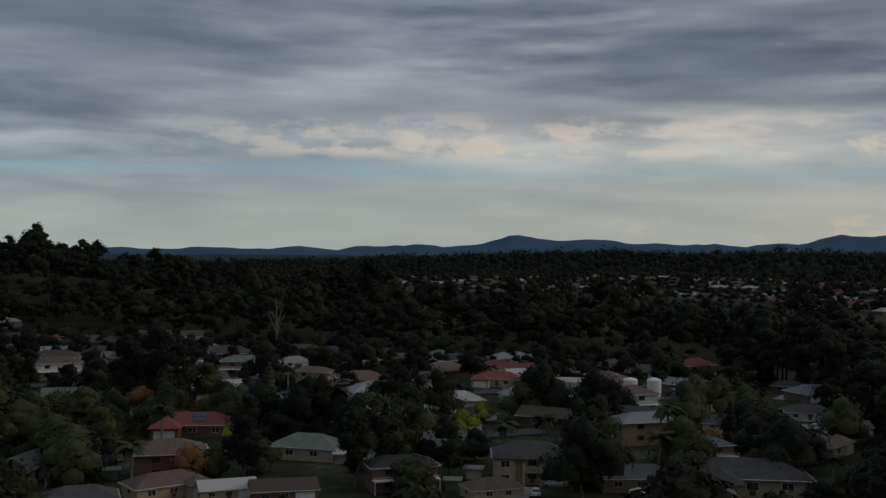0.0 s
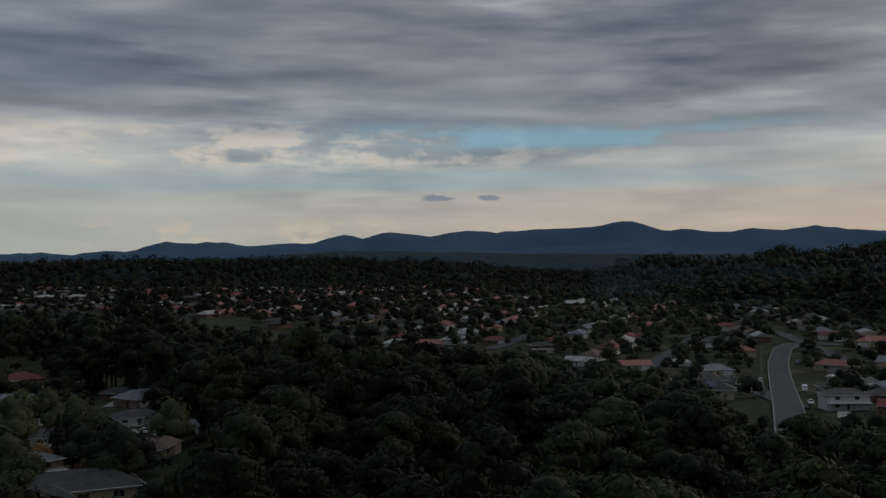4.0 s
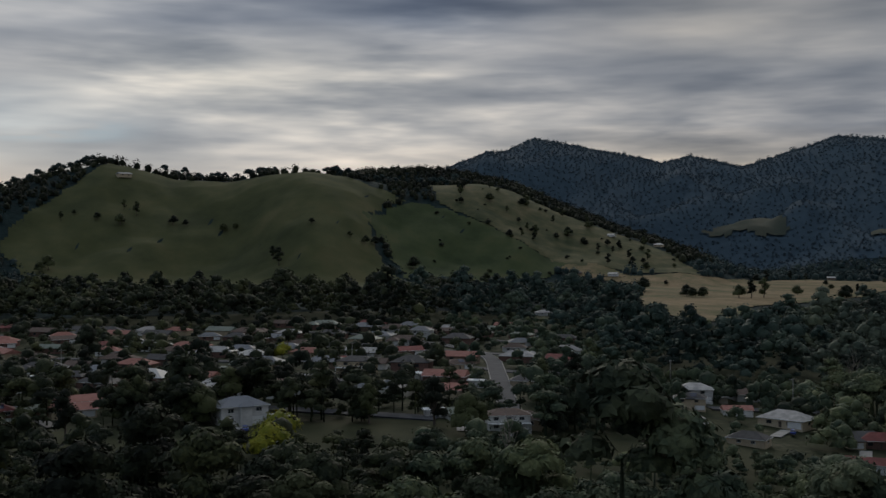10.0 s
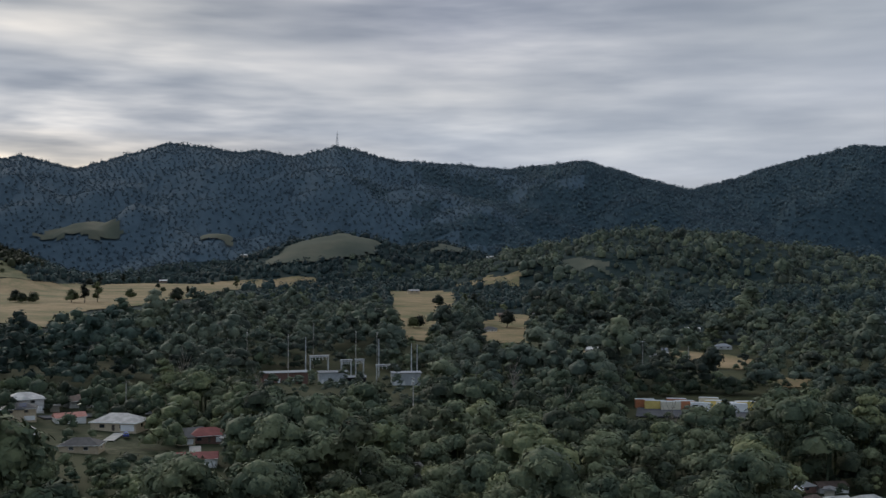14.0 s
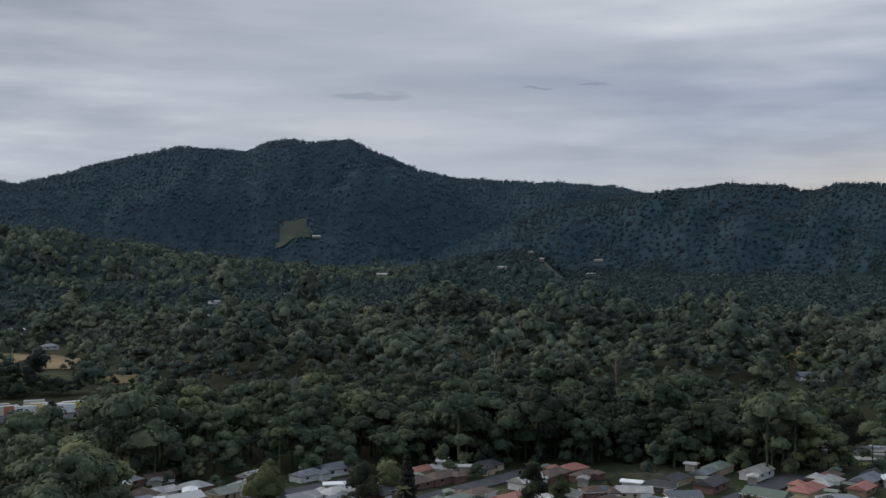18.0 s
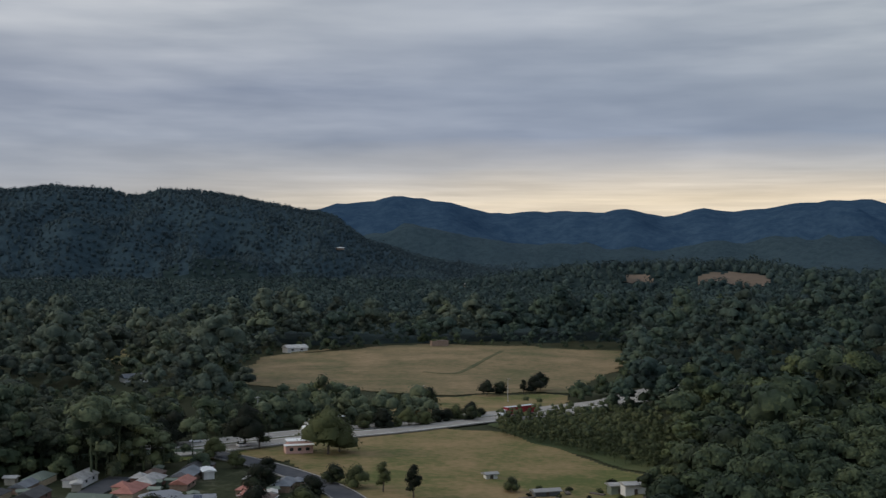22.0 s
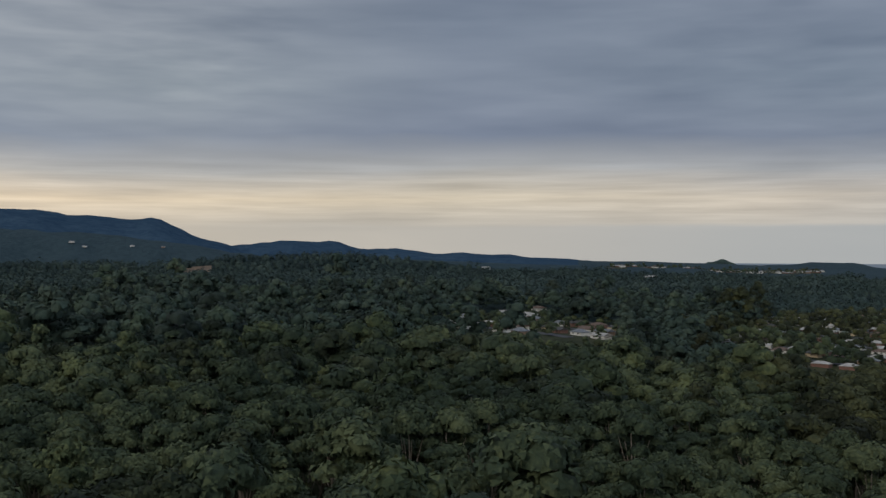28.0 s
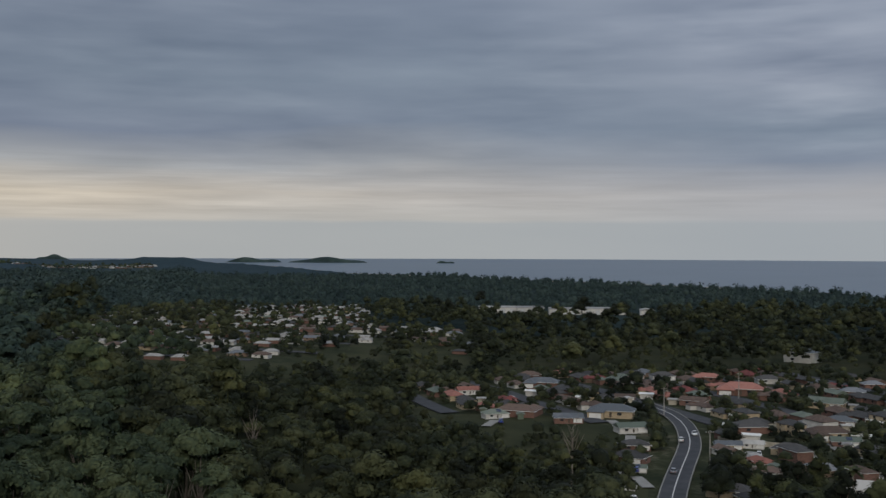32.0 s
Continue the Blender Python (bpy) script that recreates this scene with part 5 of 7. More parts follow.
def house(form, roof_name, wall_name, fine=2, solar=False, seed=0):
    """A detached house, its street side towards -y."""
    roof_mat, wall_mat = ROOFS[roof_name], WALLS[wall_name]
    storeys = "two-storey" if form in ("double", "balcony", "porch") else "single-storey"
    root = tagged(new("house"), f"{storeys} {wall_name} house with {roof_name} roof", "house")
    h = 5.5 if storeys == "two-storey" else 2.75
    hip = form != "gable"
    if form == "ell":
        wings = [(-9, 9, -1, 8, h, 2.4), (-9, -2.5, -6, 0, h, 1.9)]
    elif form == "tee":
        wings = [(-8.5, 8.5, -2, 7, h, 2.3), (2.5, 8.5, -5.5, 0, h, 1.8)]
    elif form == "gable":
        wings = [(-8, 8, -4.5, 4.5, h, 2.2)]
    elif form == "double":
        wings = [(-7.5, 7.5, -5, 5, h, 2.5), (-1.8, 1.8, -6.4, -4, h, 1.2)]
    elif form == "porch":
        wings = [(-8, 8, -5, 5, h, 2.7), (-8, -3.6, -6.2, -4, h, 1.3), (3.6, 8, -6.2, -4, h, 1.3)]
    elif form == "balcony":
        wings = [(-8, 8, -4.5, 4.5, h, 2.0)]
    else:
        wings = [(-8, 8, -5, 5, h, 2.6)]
    walls = [(a, b, c, d, -1.5, z - 0.1) for a, b, c, d, z, _ in wings]
    part("wall", block("wall", wall_mat, *walls), root)
    if not hip:
        bm = bmesh.new()
        for s in (-1, 1):
            a = [bm.verts.new((8.0 * s, -4.5, h - 0.1)), bm.verts.new((8.0 * s, 4.5, h - 0.1)), bm.verts.new((8.0 * s, 0, h + 1.9))]
            b = [bm.verts.new((7.8 * s, v.co.y, v.co.z)) for v in a]
            bm.faces.new(a), bm.faces.new(b[::-1])
            for k in range(3):
                bm.faces.new((a[k], b[k], b[(k + 1) % 3], a[(k + 1) % 3]))
        part("gable_wall", data_of(bm, "gable_wall", wall_mat), root)
    roof = part("roof", roof_data(roof_mat, wings, hip), root)
    if fine >= 1:
        gut = []
        for x0, x1, y0, y1, z, _ in wings[:1]:
            o = 0.58
            gut += [(x0 - o, x1 + o, y0 - o - 0.1, y0 - o, z - 0.2, z - 0.04), (x0 - o, x1 + o, y1 + o, y1 + o + 0.1, z - 0.2, z - 0.04),
                    (x0 - o - 0.1, x0 - o, y0 - o, y1 + o, z - 0.2, z - 0.04), (x1 + o, x1 + o + 0.1, y0 - o, y1 + o, z - 0.2, z - 0.04)]
        part("gutter", block("gutter", M["white_trim"], *gut), roof)
    main = wings[0]
    x0, x1, y0, y1 = main[:4]
    levels = [0.9] if storeys == "single-storey" else [0.9, 3.7]
    front_y = y0 - 0.02
    for z in levels:
        spots = [x0 + (x1 - x0) * k for k in ((0.2, 0.5, 0.8) if fine >= 2 else (0.25, 0.7))]
        for k, wx in enumerate(spots):
            if z < 1 and any(a < wx < b and c < y0 for a, b, c, d, *_ in wings[1:]):
                continue
            window_parts(root, wx, front_y, z, 1.8, 1.2, 0, fine >= 2)
        if fine >= 1:
            window_parts(root, x1 + 0.02, (y0 + y1) / 2, z, 1.5, 1.1, 90, fine >= 2)
            if fine >= 2:
                window_parts(root, x0 - 0.02, (y0 + y1) / 2, z, 1.5, 1.1, -90, True)
                window_parts(root, (x0 + x1) / 2 - 3, y1 + 0.02, z, 1.8, 1.2, 180, True)
            window_parts(root, (x0 + x1) / 2 + 3, y1 + 0.02, z, 1.8, 1.2, 180, fine >= 2)
    if fine >= 1:
        gx = (wings[1][0] + wings[1][1]) / 2 if len(wings) > 1 and form not in ("double", "porch") else x1 - 3
        gy = (wings[1][2] if len(wings) > 1 and form != "double" else y0) - 0.04
        part("garage_door", block("garage_door", M["white_trim"], (gx - 2.4, gx + 2.4, gy - 0.03, gy + 0.03, 0, 2.15)), root, "pale panelled garage door")
        part("front_door", block("front_door", M["bark_dark"], (-0.5, 0.5, y0 - 0.07, y0 - 0.01, 0, 2.05)), root, "dark front door")
    if form == "porch":
        # entrance bay: two columns, an arch over the upper terrace, and a railed floor between
        arch = [(1.75 * math.cos(a) - 0.16, 1.75 * math.cos(a) + 0.16, -6.7, -6.3, 4.35 + 0.95 * math.sin(a), 4.75 + 0.95 * math.sin(a)) for a in np.linspace(0, math.pi, 13)]
        part("portico", block("portico", wall_mat, (-2.1, -1.6, -6.8, -6.3, -1, 4.4), (1.6, 2.1, -6.8, -6.3, -1, 4.4), *arch, (-2.1, 2.1, -6.8, -4.9, 2.55, 2.85)), root)
        part("portico_roof", roof_data(roof_mat, [(-2.2, 2.2, -6.6, -4, h + 0.05, 1.3)]), root)
        part("railing", block("railing", M["white_trim"], (-1.6, 1.6, -6.75, -6.68, 3.7, 3.78), *[(x - 0.04, x + 0.04, -6.75, -6.69, 2.85, 3.7) for x in np.arange(-1.5, 1.6, 0.3)]), root, "white terrace railing")
        for wx in (-5.8, 5.8):
            window_parts(root, wx, -6.22, 3.6, 1.8, 1.4, 0, True)
        window_parts(root, -5.8, -6.22, 0.6, 1.8, 1.4, 0, True)
    if form == "balcony":
        part("balcony", block("balcony", M["white_trim"], (-8, 8, -7, -4.5, 2.55, 2.75), (-8, 8, -7, -6.92, 3.55, 3.65), *[(x - 0.05, x + 0.05, -7, -6.92, 2.75, 3.55) for x in np.arange(-7.9, 8, 0.8)],
                                   *[(x - 0.1, x + 0.1, -6.95, -6.75, -1, 2.55) for x in (-7.8, 0, 7.8)]), root, "white railed balcony on posts")
    if solar:
        rise, run = main[5], (y1 - y0) / 2 + 0.55
        for k in range(3):
            for j in range(2):
                w_ = 1.05
                ob = part("solar_panel", block("solar_panel", M["solar"], (-w_ / 2, w_ / 2, -0.8, 0.8, 0.08, 0.13)), roof)
                yy = -run * 0.42 - (j - 0.5) * 1.6
                ob.matrix_basis = pose((k - 1) * 1.12 + 1.5, (y0 + y1) / 2 + yy, main[4] + rise * (1 + yy / run) + 0.02, math.degrees(math.atan2(rise, run)))
    return root


FORMS = ["ell", "tee", "plain", "gable", "double", "balcony"]
MODELS = {}


def model(form, roof_name, wall_name, fine, solar=False):
    key = form, roof_name, wall_name, fine, solar
    if key not in MODELS:
        MODELS[key] = house(*key)
    return MODELS[key]


BUILT = []        # plan places already taken: x, y, radius


DISTANT = []


def place_house(bearing, dist, form, roof_name, wall_name, turn, scale=1.0, fine=2, solar=False, far=False):
    x, y = at(bearing, dist)
    if far:
        DISTANT.append((model(form, roof_name, wall_name, 0), pose(x, y, land_at(x, y) + 0.35, 0, 0, turn) @ Matrix.Scale(scale, 4)))
        BUILT.append((x, y, 10.5 * scale))
        return None
    m = model(form, roof_name, wall_name, fine, solar)
    ob = copy_thing(m, pose(x, y, land_at(x, y) + 0.35, 0, 0, turn))
    ob.scale = (scale,) * 3
    BUILT.append((x, y, 10.5 * scale))
    return ob


def merged_houses(name, label):
    """The distant houses, too many to tell apart, as one mesh."""
    verts, faces, mats, slot = [], [], [], []
    for root, m in DISTANT:
        for child in root.children:
            me, o = child.data, len(verts)
            if me.materials[0] not in mats:
                mats.append(me.materials[0])
            local = m @ child.matrix_basis
            verts += [local @ v.co for v in me.vertices]
            faces += [[o + k for k in p.vertices] for p in me.polygons]
            slot += [mats.index(me.materials[0])] * len(me.polygons)
    me = bpy.data.meshes.new(name)
    me.from_pydata(verts, [], faces)
    for m in mats:
        me.materials.append(m)
    me.polygons.foreach_set("material_index", slot)
    return tagged(new(name, me), label, "houses", kind="stuff")


def strip(name, line, width, material, label, lift, kind="structure", category="road", offset=0.0):
    """A ribbon along a line of the plan, laid on the ground, with a drop at its edges."""
    pts = np.array([at(b, r) for b, r in line])
    steps = np.concatenate([[0], np.cumsum(np.hypot(*np.diff(pts, axis=0).T))])
    n = max(4, int(steps[-1] / 6))
    s = np.linspace(0, steps[-1], n)
    c = np.stack([np.interp(s, steps, pts[:, 0]), np.interp(s, steps, pts[:, 1])], 1)
    for _ in range(6):
        c[1:-1] = c[1:-1] * 0.5 + (c[:-2] + c[2:]) * 0.25
    d = np.gradient(c, axis=0)
    d /= np.linalg.norm(d, axis=1, keepdims=True)
    side = np.stack([d[:, 1], -d[:, 0]], 1)
    c = c + side * offset
    z = land(c[:, 0], c[:, 1]) + lift
    l, r = c - side * width / 2, c + side * width / 2
    v = np.stack([np.column_stack([l, z - 0.4]), np.column_stack([l, z]), np.column_stack([r, z]), np.column_stack([r, z - 0.4])], 1).reshape(-1, 3)
    return tagged(new(name, mesh_of(name, v, grid_faces(n, 4), [material], False)), label, category, kind=kind)


LEVEL = 0.9       # made ground keeps the road surfaces clear of the land
strip("highway", HIGHWAY, 11, M["concrete_road"], "pale concrete highway carriageway", LEVEL, offset=-6.5)
strip("highway", HIGHWAY, 11, M["concrete_road"], "pale concrete highway carriageway", LEVEL, offset=6.5)
strip("highway_median", HIGHWAY, 2.4, M["hill_grass"], "grass strip between two carriageways", LEVEL - 0.1)
for o in (-11, -2.2, 2.2, 11):
    strip("edge_line", HIGHWAY, 0.2, M["paint"], "painted white edge line", LEVEL + 0.02, category="road marking", offset=o)
strip("depot_yard", [(129.2, 462), (131, 462), (133, 462), (134.8, 462)], 30, M["asphalt"], "grey asphalt yard of a depot", LEVEL * 0.5, category="yard")
for title, wide in (("estate_road", 8.2), ("hill_road", 6.6), ("link_road", 8), ("main_road", 6.8)):
    strip(title, LANES[title], wide, M["asphalt"], "grey asphalt street between kerbs", LEVEL * 0.6)
    for s in (-1, 1):
        strip("kerb", LANES[title], 0.3, M["kerb"], "pale concrete kerb", LEVEL * 0.6 + 0.14, category="kerb", offset=s * (wide / 2 + 0.15))
strip("centre_line", LANES["main_road"], 0.25, M["paint"], "painted white centre line", LEVEL * 0.6 + 0.02, category="road marking")

# houses that stand out, one by one: bearing, distance, form, roof, wall, turn, size, solar panels
R_, W_ = list(ROOFS), list(WALLS)

KEY_HOUSES = {
    "north": [
        (4.7, 220, "porch", 0, 0, 1), (-6.9, 241, "plain", 4, 0, 1), (-12.8, 268, "ell", 2, 1, 1.1), (-21.2, 230, "gable", 0, 0, 1), (-13.9, 208, "tee", 1, 0, 0.9),
        (-11.1, 206, "gable", 5, 0, 0.7), (-10.3, 389, "balcony", 4, 1, 1), (-6.7, 356, "balcony", 1, 0, 0.8), (-7.7, 421, "plain", 5, 2, 0.8), (-4.2, 346, "plain", 1, 0, 1),
        (-19.2, 420, "balcony", 1, 2, 0.9), (-17.8, 533, "gable", 1, 1, 0.9), (-21.8, 613, "plain", 5, 2, 1), (-8.2, 203, "gable", 1, 1, 0.8), (2.9, 347, "ell", 2, 0, 0.9),
        (5.7, 279, "gable", 1, 1, 1), (1.8, 286, "plain", 0, 1, 0.7), (0.1, 253, "gable", 6, 2, 0.7), (10, 282, "plain", 0, 0, 1), (12.6, 348, "gable", 6, 3, 0.9),
        (10.3, 214, "tee", 0, 3, 0.95), (15.9, 215, "ell", 0, 0, 1.3), (14.8, 280, "gable", 0, 2, 0.8), (18.8, 264, "ell", 1, 0, 0.9), (18.6, 304, "tee", 0, 2, 0.8),
        (6.7, 351, "gable", 5, 2, 0.6), (8.5, 361, "plain", 1, 1, 0.8), (2.7, 205, "plain", 1, 0, 0.7), (0.2, 394, "plain", 6, 1, 0.8), (2.9, 408, "plain", 2, 1, 0.7),
        (17.7, 363, "plain", 0, 1, 0.7), (20.4, 288, "gable", 6, 2, 0.7),
    ],
    "west": [
        (41.3, 474, "gable", 5, 2, 0.85), (44.1, 456, "gable", 3, 0, 0.9), (47.7, 360, "ell", 0, 0, 1.1), (46.9, 405, "plain", 3, 1, 0.9), (48.1, 448, "plain", 6, 0, 0.9),
        (46.4, 477, "plain", 5, 2, 0.6), (48.4, 562, "ell", 0, 1, 1.1), (54, 490, "ell", 3, 0, 1), (54.3, 344, "balcony", 0, 2, 0.9), (56.4, 371, "plain", 0, 1, 0.9),
        (57, 337, "gable", 2, 1, 0.9), (56.8, 498, "gable", 6, 0, 1.1), (59.3, 517, "plain", 2, 1, 1), (60.5, 533, "double", 6, 2, 0.9), (55.8, 579, "ell", 3, 0, 1.1),
        (57.6, 603, "plain", 3, 1, 0.9), (66.8, 337, "gable", 3, 0, 0.85), (63, 312, "double", 2, 1, 0.7), (65.1, 451, "ell", 0, 0, 1.1), (67.8, 434, "plain", 6, 2, 0.8),
        (68, 561, "plain", 2, 2, 0.8), (66.1, 608, "plain", 3, 0, 0.9), (69.4, 573, "plain", 6, 2, 0.8), (63.3, 587, "plain", 3, 1, 1), (65, 322, "plain", 4, 1, 0.7),
        (31.7, 559, "plain", 5, 2, 0.8), (33.5, 557, "gable", 3, 1, 0.9), (34.7, 504, "plain", 0, 1, 0.9), (39.3, 528, "balcony", 0, 1, 0.8), (36.9, 579, "plain", 2, 1, 0.8),
        (49.5, 1289, "double", 5, 2, 1.3), (36.3, 1001, "gable", 5, 2, 1.3), (41.1, 940, "gable", 5, 2, 1.2), (65.7, 1373, "gable", 5, 2, 1.2),
    ],
    "south_west": [
        (74.7, 302, "double", 6, 2, 1), (66.5, 319, "gable", 3, 0, 0.85), (72.2, 341, "plain", 2, 1, 0.8), (85.4, 387, "gable", 3, 1, 1.05), (86.3, 315, "gable", 4, 2, 0.75),
        (88.6, 304, "balcony", 1, 2, 0.85), (75.4, 491, "plain", 5, 1, 0.9), (84.1, 583, "double", 6, 2, 0.9), (83.4, 488, "gable", 2, 1, 0.9), (91.7, 534, "plain", 5, 0, 1),
        (89, 537, "plain", 1, 2, 0.8), (80.2, 455, "plain", 2, 1, 0.7), (86, 438, "plain", 1, 0, 0.8), (98.2, 397, "double", 5, 2, 0.9), (97.9, 346, "plain", 5, 2, 0.6),
        (95.5, 412, "gable", 5, 2, 0.7), (70.2, 631, "plain", 5, 2, 0.9), (73.2, 590, "plain", 6, 1, 0.8), (77.8, 544, "plain", 1, 1, 0.8), (68.3, 535, "plain", 3, 2, 0.8),
        (66.1, 590, "gable", 1, 1, 0.9), (63.3, 578, "gable", 3, 1, 0.9), (84.6, 1251, "gable", 5, 2, 1), (65.8, 1357, "plain", 5, 2, 1),
    ],
    "corner": [
        (102.7, 364, "plain", 5, 0, 1.1), (100.3, 376, "gable", 3, 2, 0.7), (98, 378, "double", 5, 2, 0.8), (98.1, 341, "gable", 5, 2, 0.6), (106.4, 344, "ell", 0, 0, 0.9),
        (107, 346, "plain", 2, 1, 0.9), (106.5, 309, "gable", 2, 2, 0.8), (100.9, 325, "plain", 0, 0, 0.8), (91.7, 544, "plain", 5, 2, 0.9), (89.3, 563, "plain", 6, 0, 0.9),
        (89, 308, "ell", 1, 0, 1), (95.2, 400, "gable", 5, 2, 0.7), (114.7, 288, "gable", 5, 2, 0.8), (130, 660, "gable", 5, 2, 1.2), (127.3, 695, "gable", 6, 2, 1),
        (128.5, 2591, "gable", 5, 2, 1.5),
    ],
    "south": [
        (169.8, 324, "gable", 4, 0, 1.15), (173.3, 323, "ell", 0, 0, 0.95), (174.8, 316, "gable", 0, 0, 1.1), (176.3, 308, "tee", 1, 1, 1), (169.2, 301, "gable", 3, 1, 0.85),
        (170.9, 290, "plain", 1, 1, 0.8), (167.2, 297, "plain", 0, 1, 0.9), (169.2, 306, "plain", 6, 2, 0.7), (179.5, 298, "ell", 0, 0, 1), (175.6, 292, "plain", 1, 0, 0.9),
        (158.5, 308, "ell", 1, 1, 0.9), (159.6, 318, "plain", 4, 2, 0.9), (161.5, 321, "tee", 1, 1, 0.9), (163.2, 323, "gable", 1, 0, 0.95), (164.5, 332, "plain", 1, 1, 0.9),
        (164, 296, "ell", 0, 0, 1), (165.7, 320, "gable", 0, 1, 0.9), (165, 301, "gable", 5, 2, 0.5), (155.2, 299, "gable", 1, 1, 0.9), (157, 295, "plain", 2, 1, 0.6),
    ],
    "south_east": [
        (282.6, 334, "plain", 0, 1, 1), (282.8, 352, "plain", 0, 1, 0.9), (282.9, 321, "gable", 4, 2, 0.6), (287.7, 296, "tee", 4, 0, 1.05), (282.6, 381, "gable", 4, 2, 1),
        (287.5, 360, "gable", 2, 0, 0.8), (288.7, 365, "gable", 5, 2, 0.7), (290.5, 357, "plain", 4, 0, 1), (292.4, 386, "ell", 1, 0, 1.2), (292.8, 415, "plain", 2, 1, 1),
        (288.1, 485, "ell", 3, 1, 1.6), (276.9, 415, "ell", 3, 1, 1.3), (275.6, 409, "plain", 4, 2, 0.9), (279.4, 397, "gable", 2, 1, 1), (281.6, 411, "ell", 6, 0, 1.4),
        (285.8, 449, "gable", 3, 1, 1), (284.2, 544, "plain", 0, 2, 1.1), (282.7, 549, "plain", 4, 1, 1.1), (280.5, 548, "plain", 0, 1, 1), (277.4, 549, "plain", 1, 1, 1),
        (274.2, 480, "gable", 3, 2, 1), (282.3, 460, "gable", 3, 1, 0.8), (278, 500, "ell", 6, 1, 1.3), (291, 645, "balcony", 6, 2, 1.6), (292.1, 519, "ell", 1, 1, 1.1),
        (293.4, 513, "plain", 6, 1, 1), (292.2, 460, "gable", 4, 0, 1.3), (294.3, 543, "plain", 2, 1, 0.9), (293.6, 308, "gable", 5, 2, 0.7), (294.3, 314, "gable", 5, 2, 0.7),
        (282.5, 297, "gable", 5, 2, 0.4), (288.6, 393, "plain", 0, 1, 1.2), (293.1, 376, "gable", 4, 1, 0.9), (289.4, 322, "plain", 1, 1, 0.8), (286.4, 543, "ell", 3, 1, 1.1),
        (289.4, 545, "plain", 4, 2, 1.1),
    ],
}

NEARER = {"south": 0.905}
rng = np.random.RandomState(21)
SIZE = {"west": 0.88, "south_west": 0.88, "corner": 0.85, "north": 0.92, "south": 0.6, "south_east": 0.64, "east": 0.6, "east_small": 0.8}
FACING = {("north", 0): 4, ("north", 1): 160, ("north", 2): -8, ("north", 3): 60, ("north", 21): 10, ("south_west", 0): 20}
for town, rows in KEY_HOUSES.items():
    for k, (b, r, form, rf, wl, s) in enumerate(rows):
        r = r * NEARER.get(town, 1.0)
        if town == "corner" and rf == 5 and k % 3:
            rf, wl = (6, 0) if k % 2 else (0, 0)
        if town == "south":
            rf = {0: 6, 1: (1, 5, 0)[k % 3]}.get(rf, rf)
        if town == "south_east" and k % 2:
            rf = {3: 1, 4: 0, 2: 6}.get(rf, rf)
        # gardens face the street, which runs across the view or along it
        turn = -b + (k * 37) % 50 - 25 + (180 if k % 4 == 3 else 0)
        if (town, k) in FACING:
            turn = -b + FACING[town, k]
        place_house(b, r, form, R_[rf], W_[wl], turn, s * SIZE.get(town, 0.95), 2 if r < 340 or form == "porch" else 1, k % 5 == 2 and r < 480)

GRIDS = {"north": (20, 21, 0), "north_far": (10, 34, 1), "middle": (35, 30, 1), "west": (52, 21, 0), "south_west": (80, 22.5, 0), "corner": (100, 23, 0),
         "south": (75, 10.4, 0), "east_small": (60, 22, 1), "east": (80, 17.5, 1), "coast_town": (40, 30, 1), "south_east": (15, 13.5, 0)}
NEAREST_LOT = {"west": 345, "south_west": 345, "corner": 345}
LONE = {"north": 420, "north_far": 0, "middle": 450, "west": 400, "south_west": 400, "corner": 420, "south": 300, "east_small": 0, "east": 0, "coast_town": 0, "south_east": 350}
MIX = {"north": [0, 0, 1, 1, 1, 2, 5, 6, 4], "north_far": [5, 5, 6, 1, 2, 0, 0, 1], "middle": [5, 2, 2, 1, 0, 3, 6, 5], "south": [5, 0, 1, 6, 3, 5, 1, 4, 5, 6], "south_east": [0, 1, 1, 0, 2, 4, 0, 6, 0, 1, 0, 3], "east": [5, 5, 5, 6, 6, 0, 1, 5, 4, 1], "east_small": [5, 5, 6, 1, 0], "coast_town": [5, 5, 5, 6, 1]}


def taken(x, y, gap=0.0):
    return any((x - a) ** 2 + (y - b) ** 2 < (c + gap) ** 2 for a, b, c in BUILT)


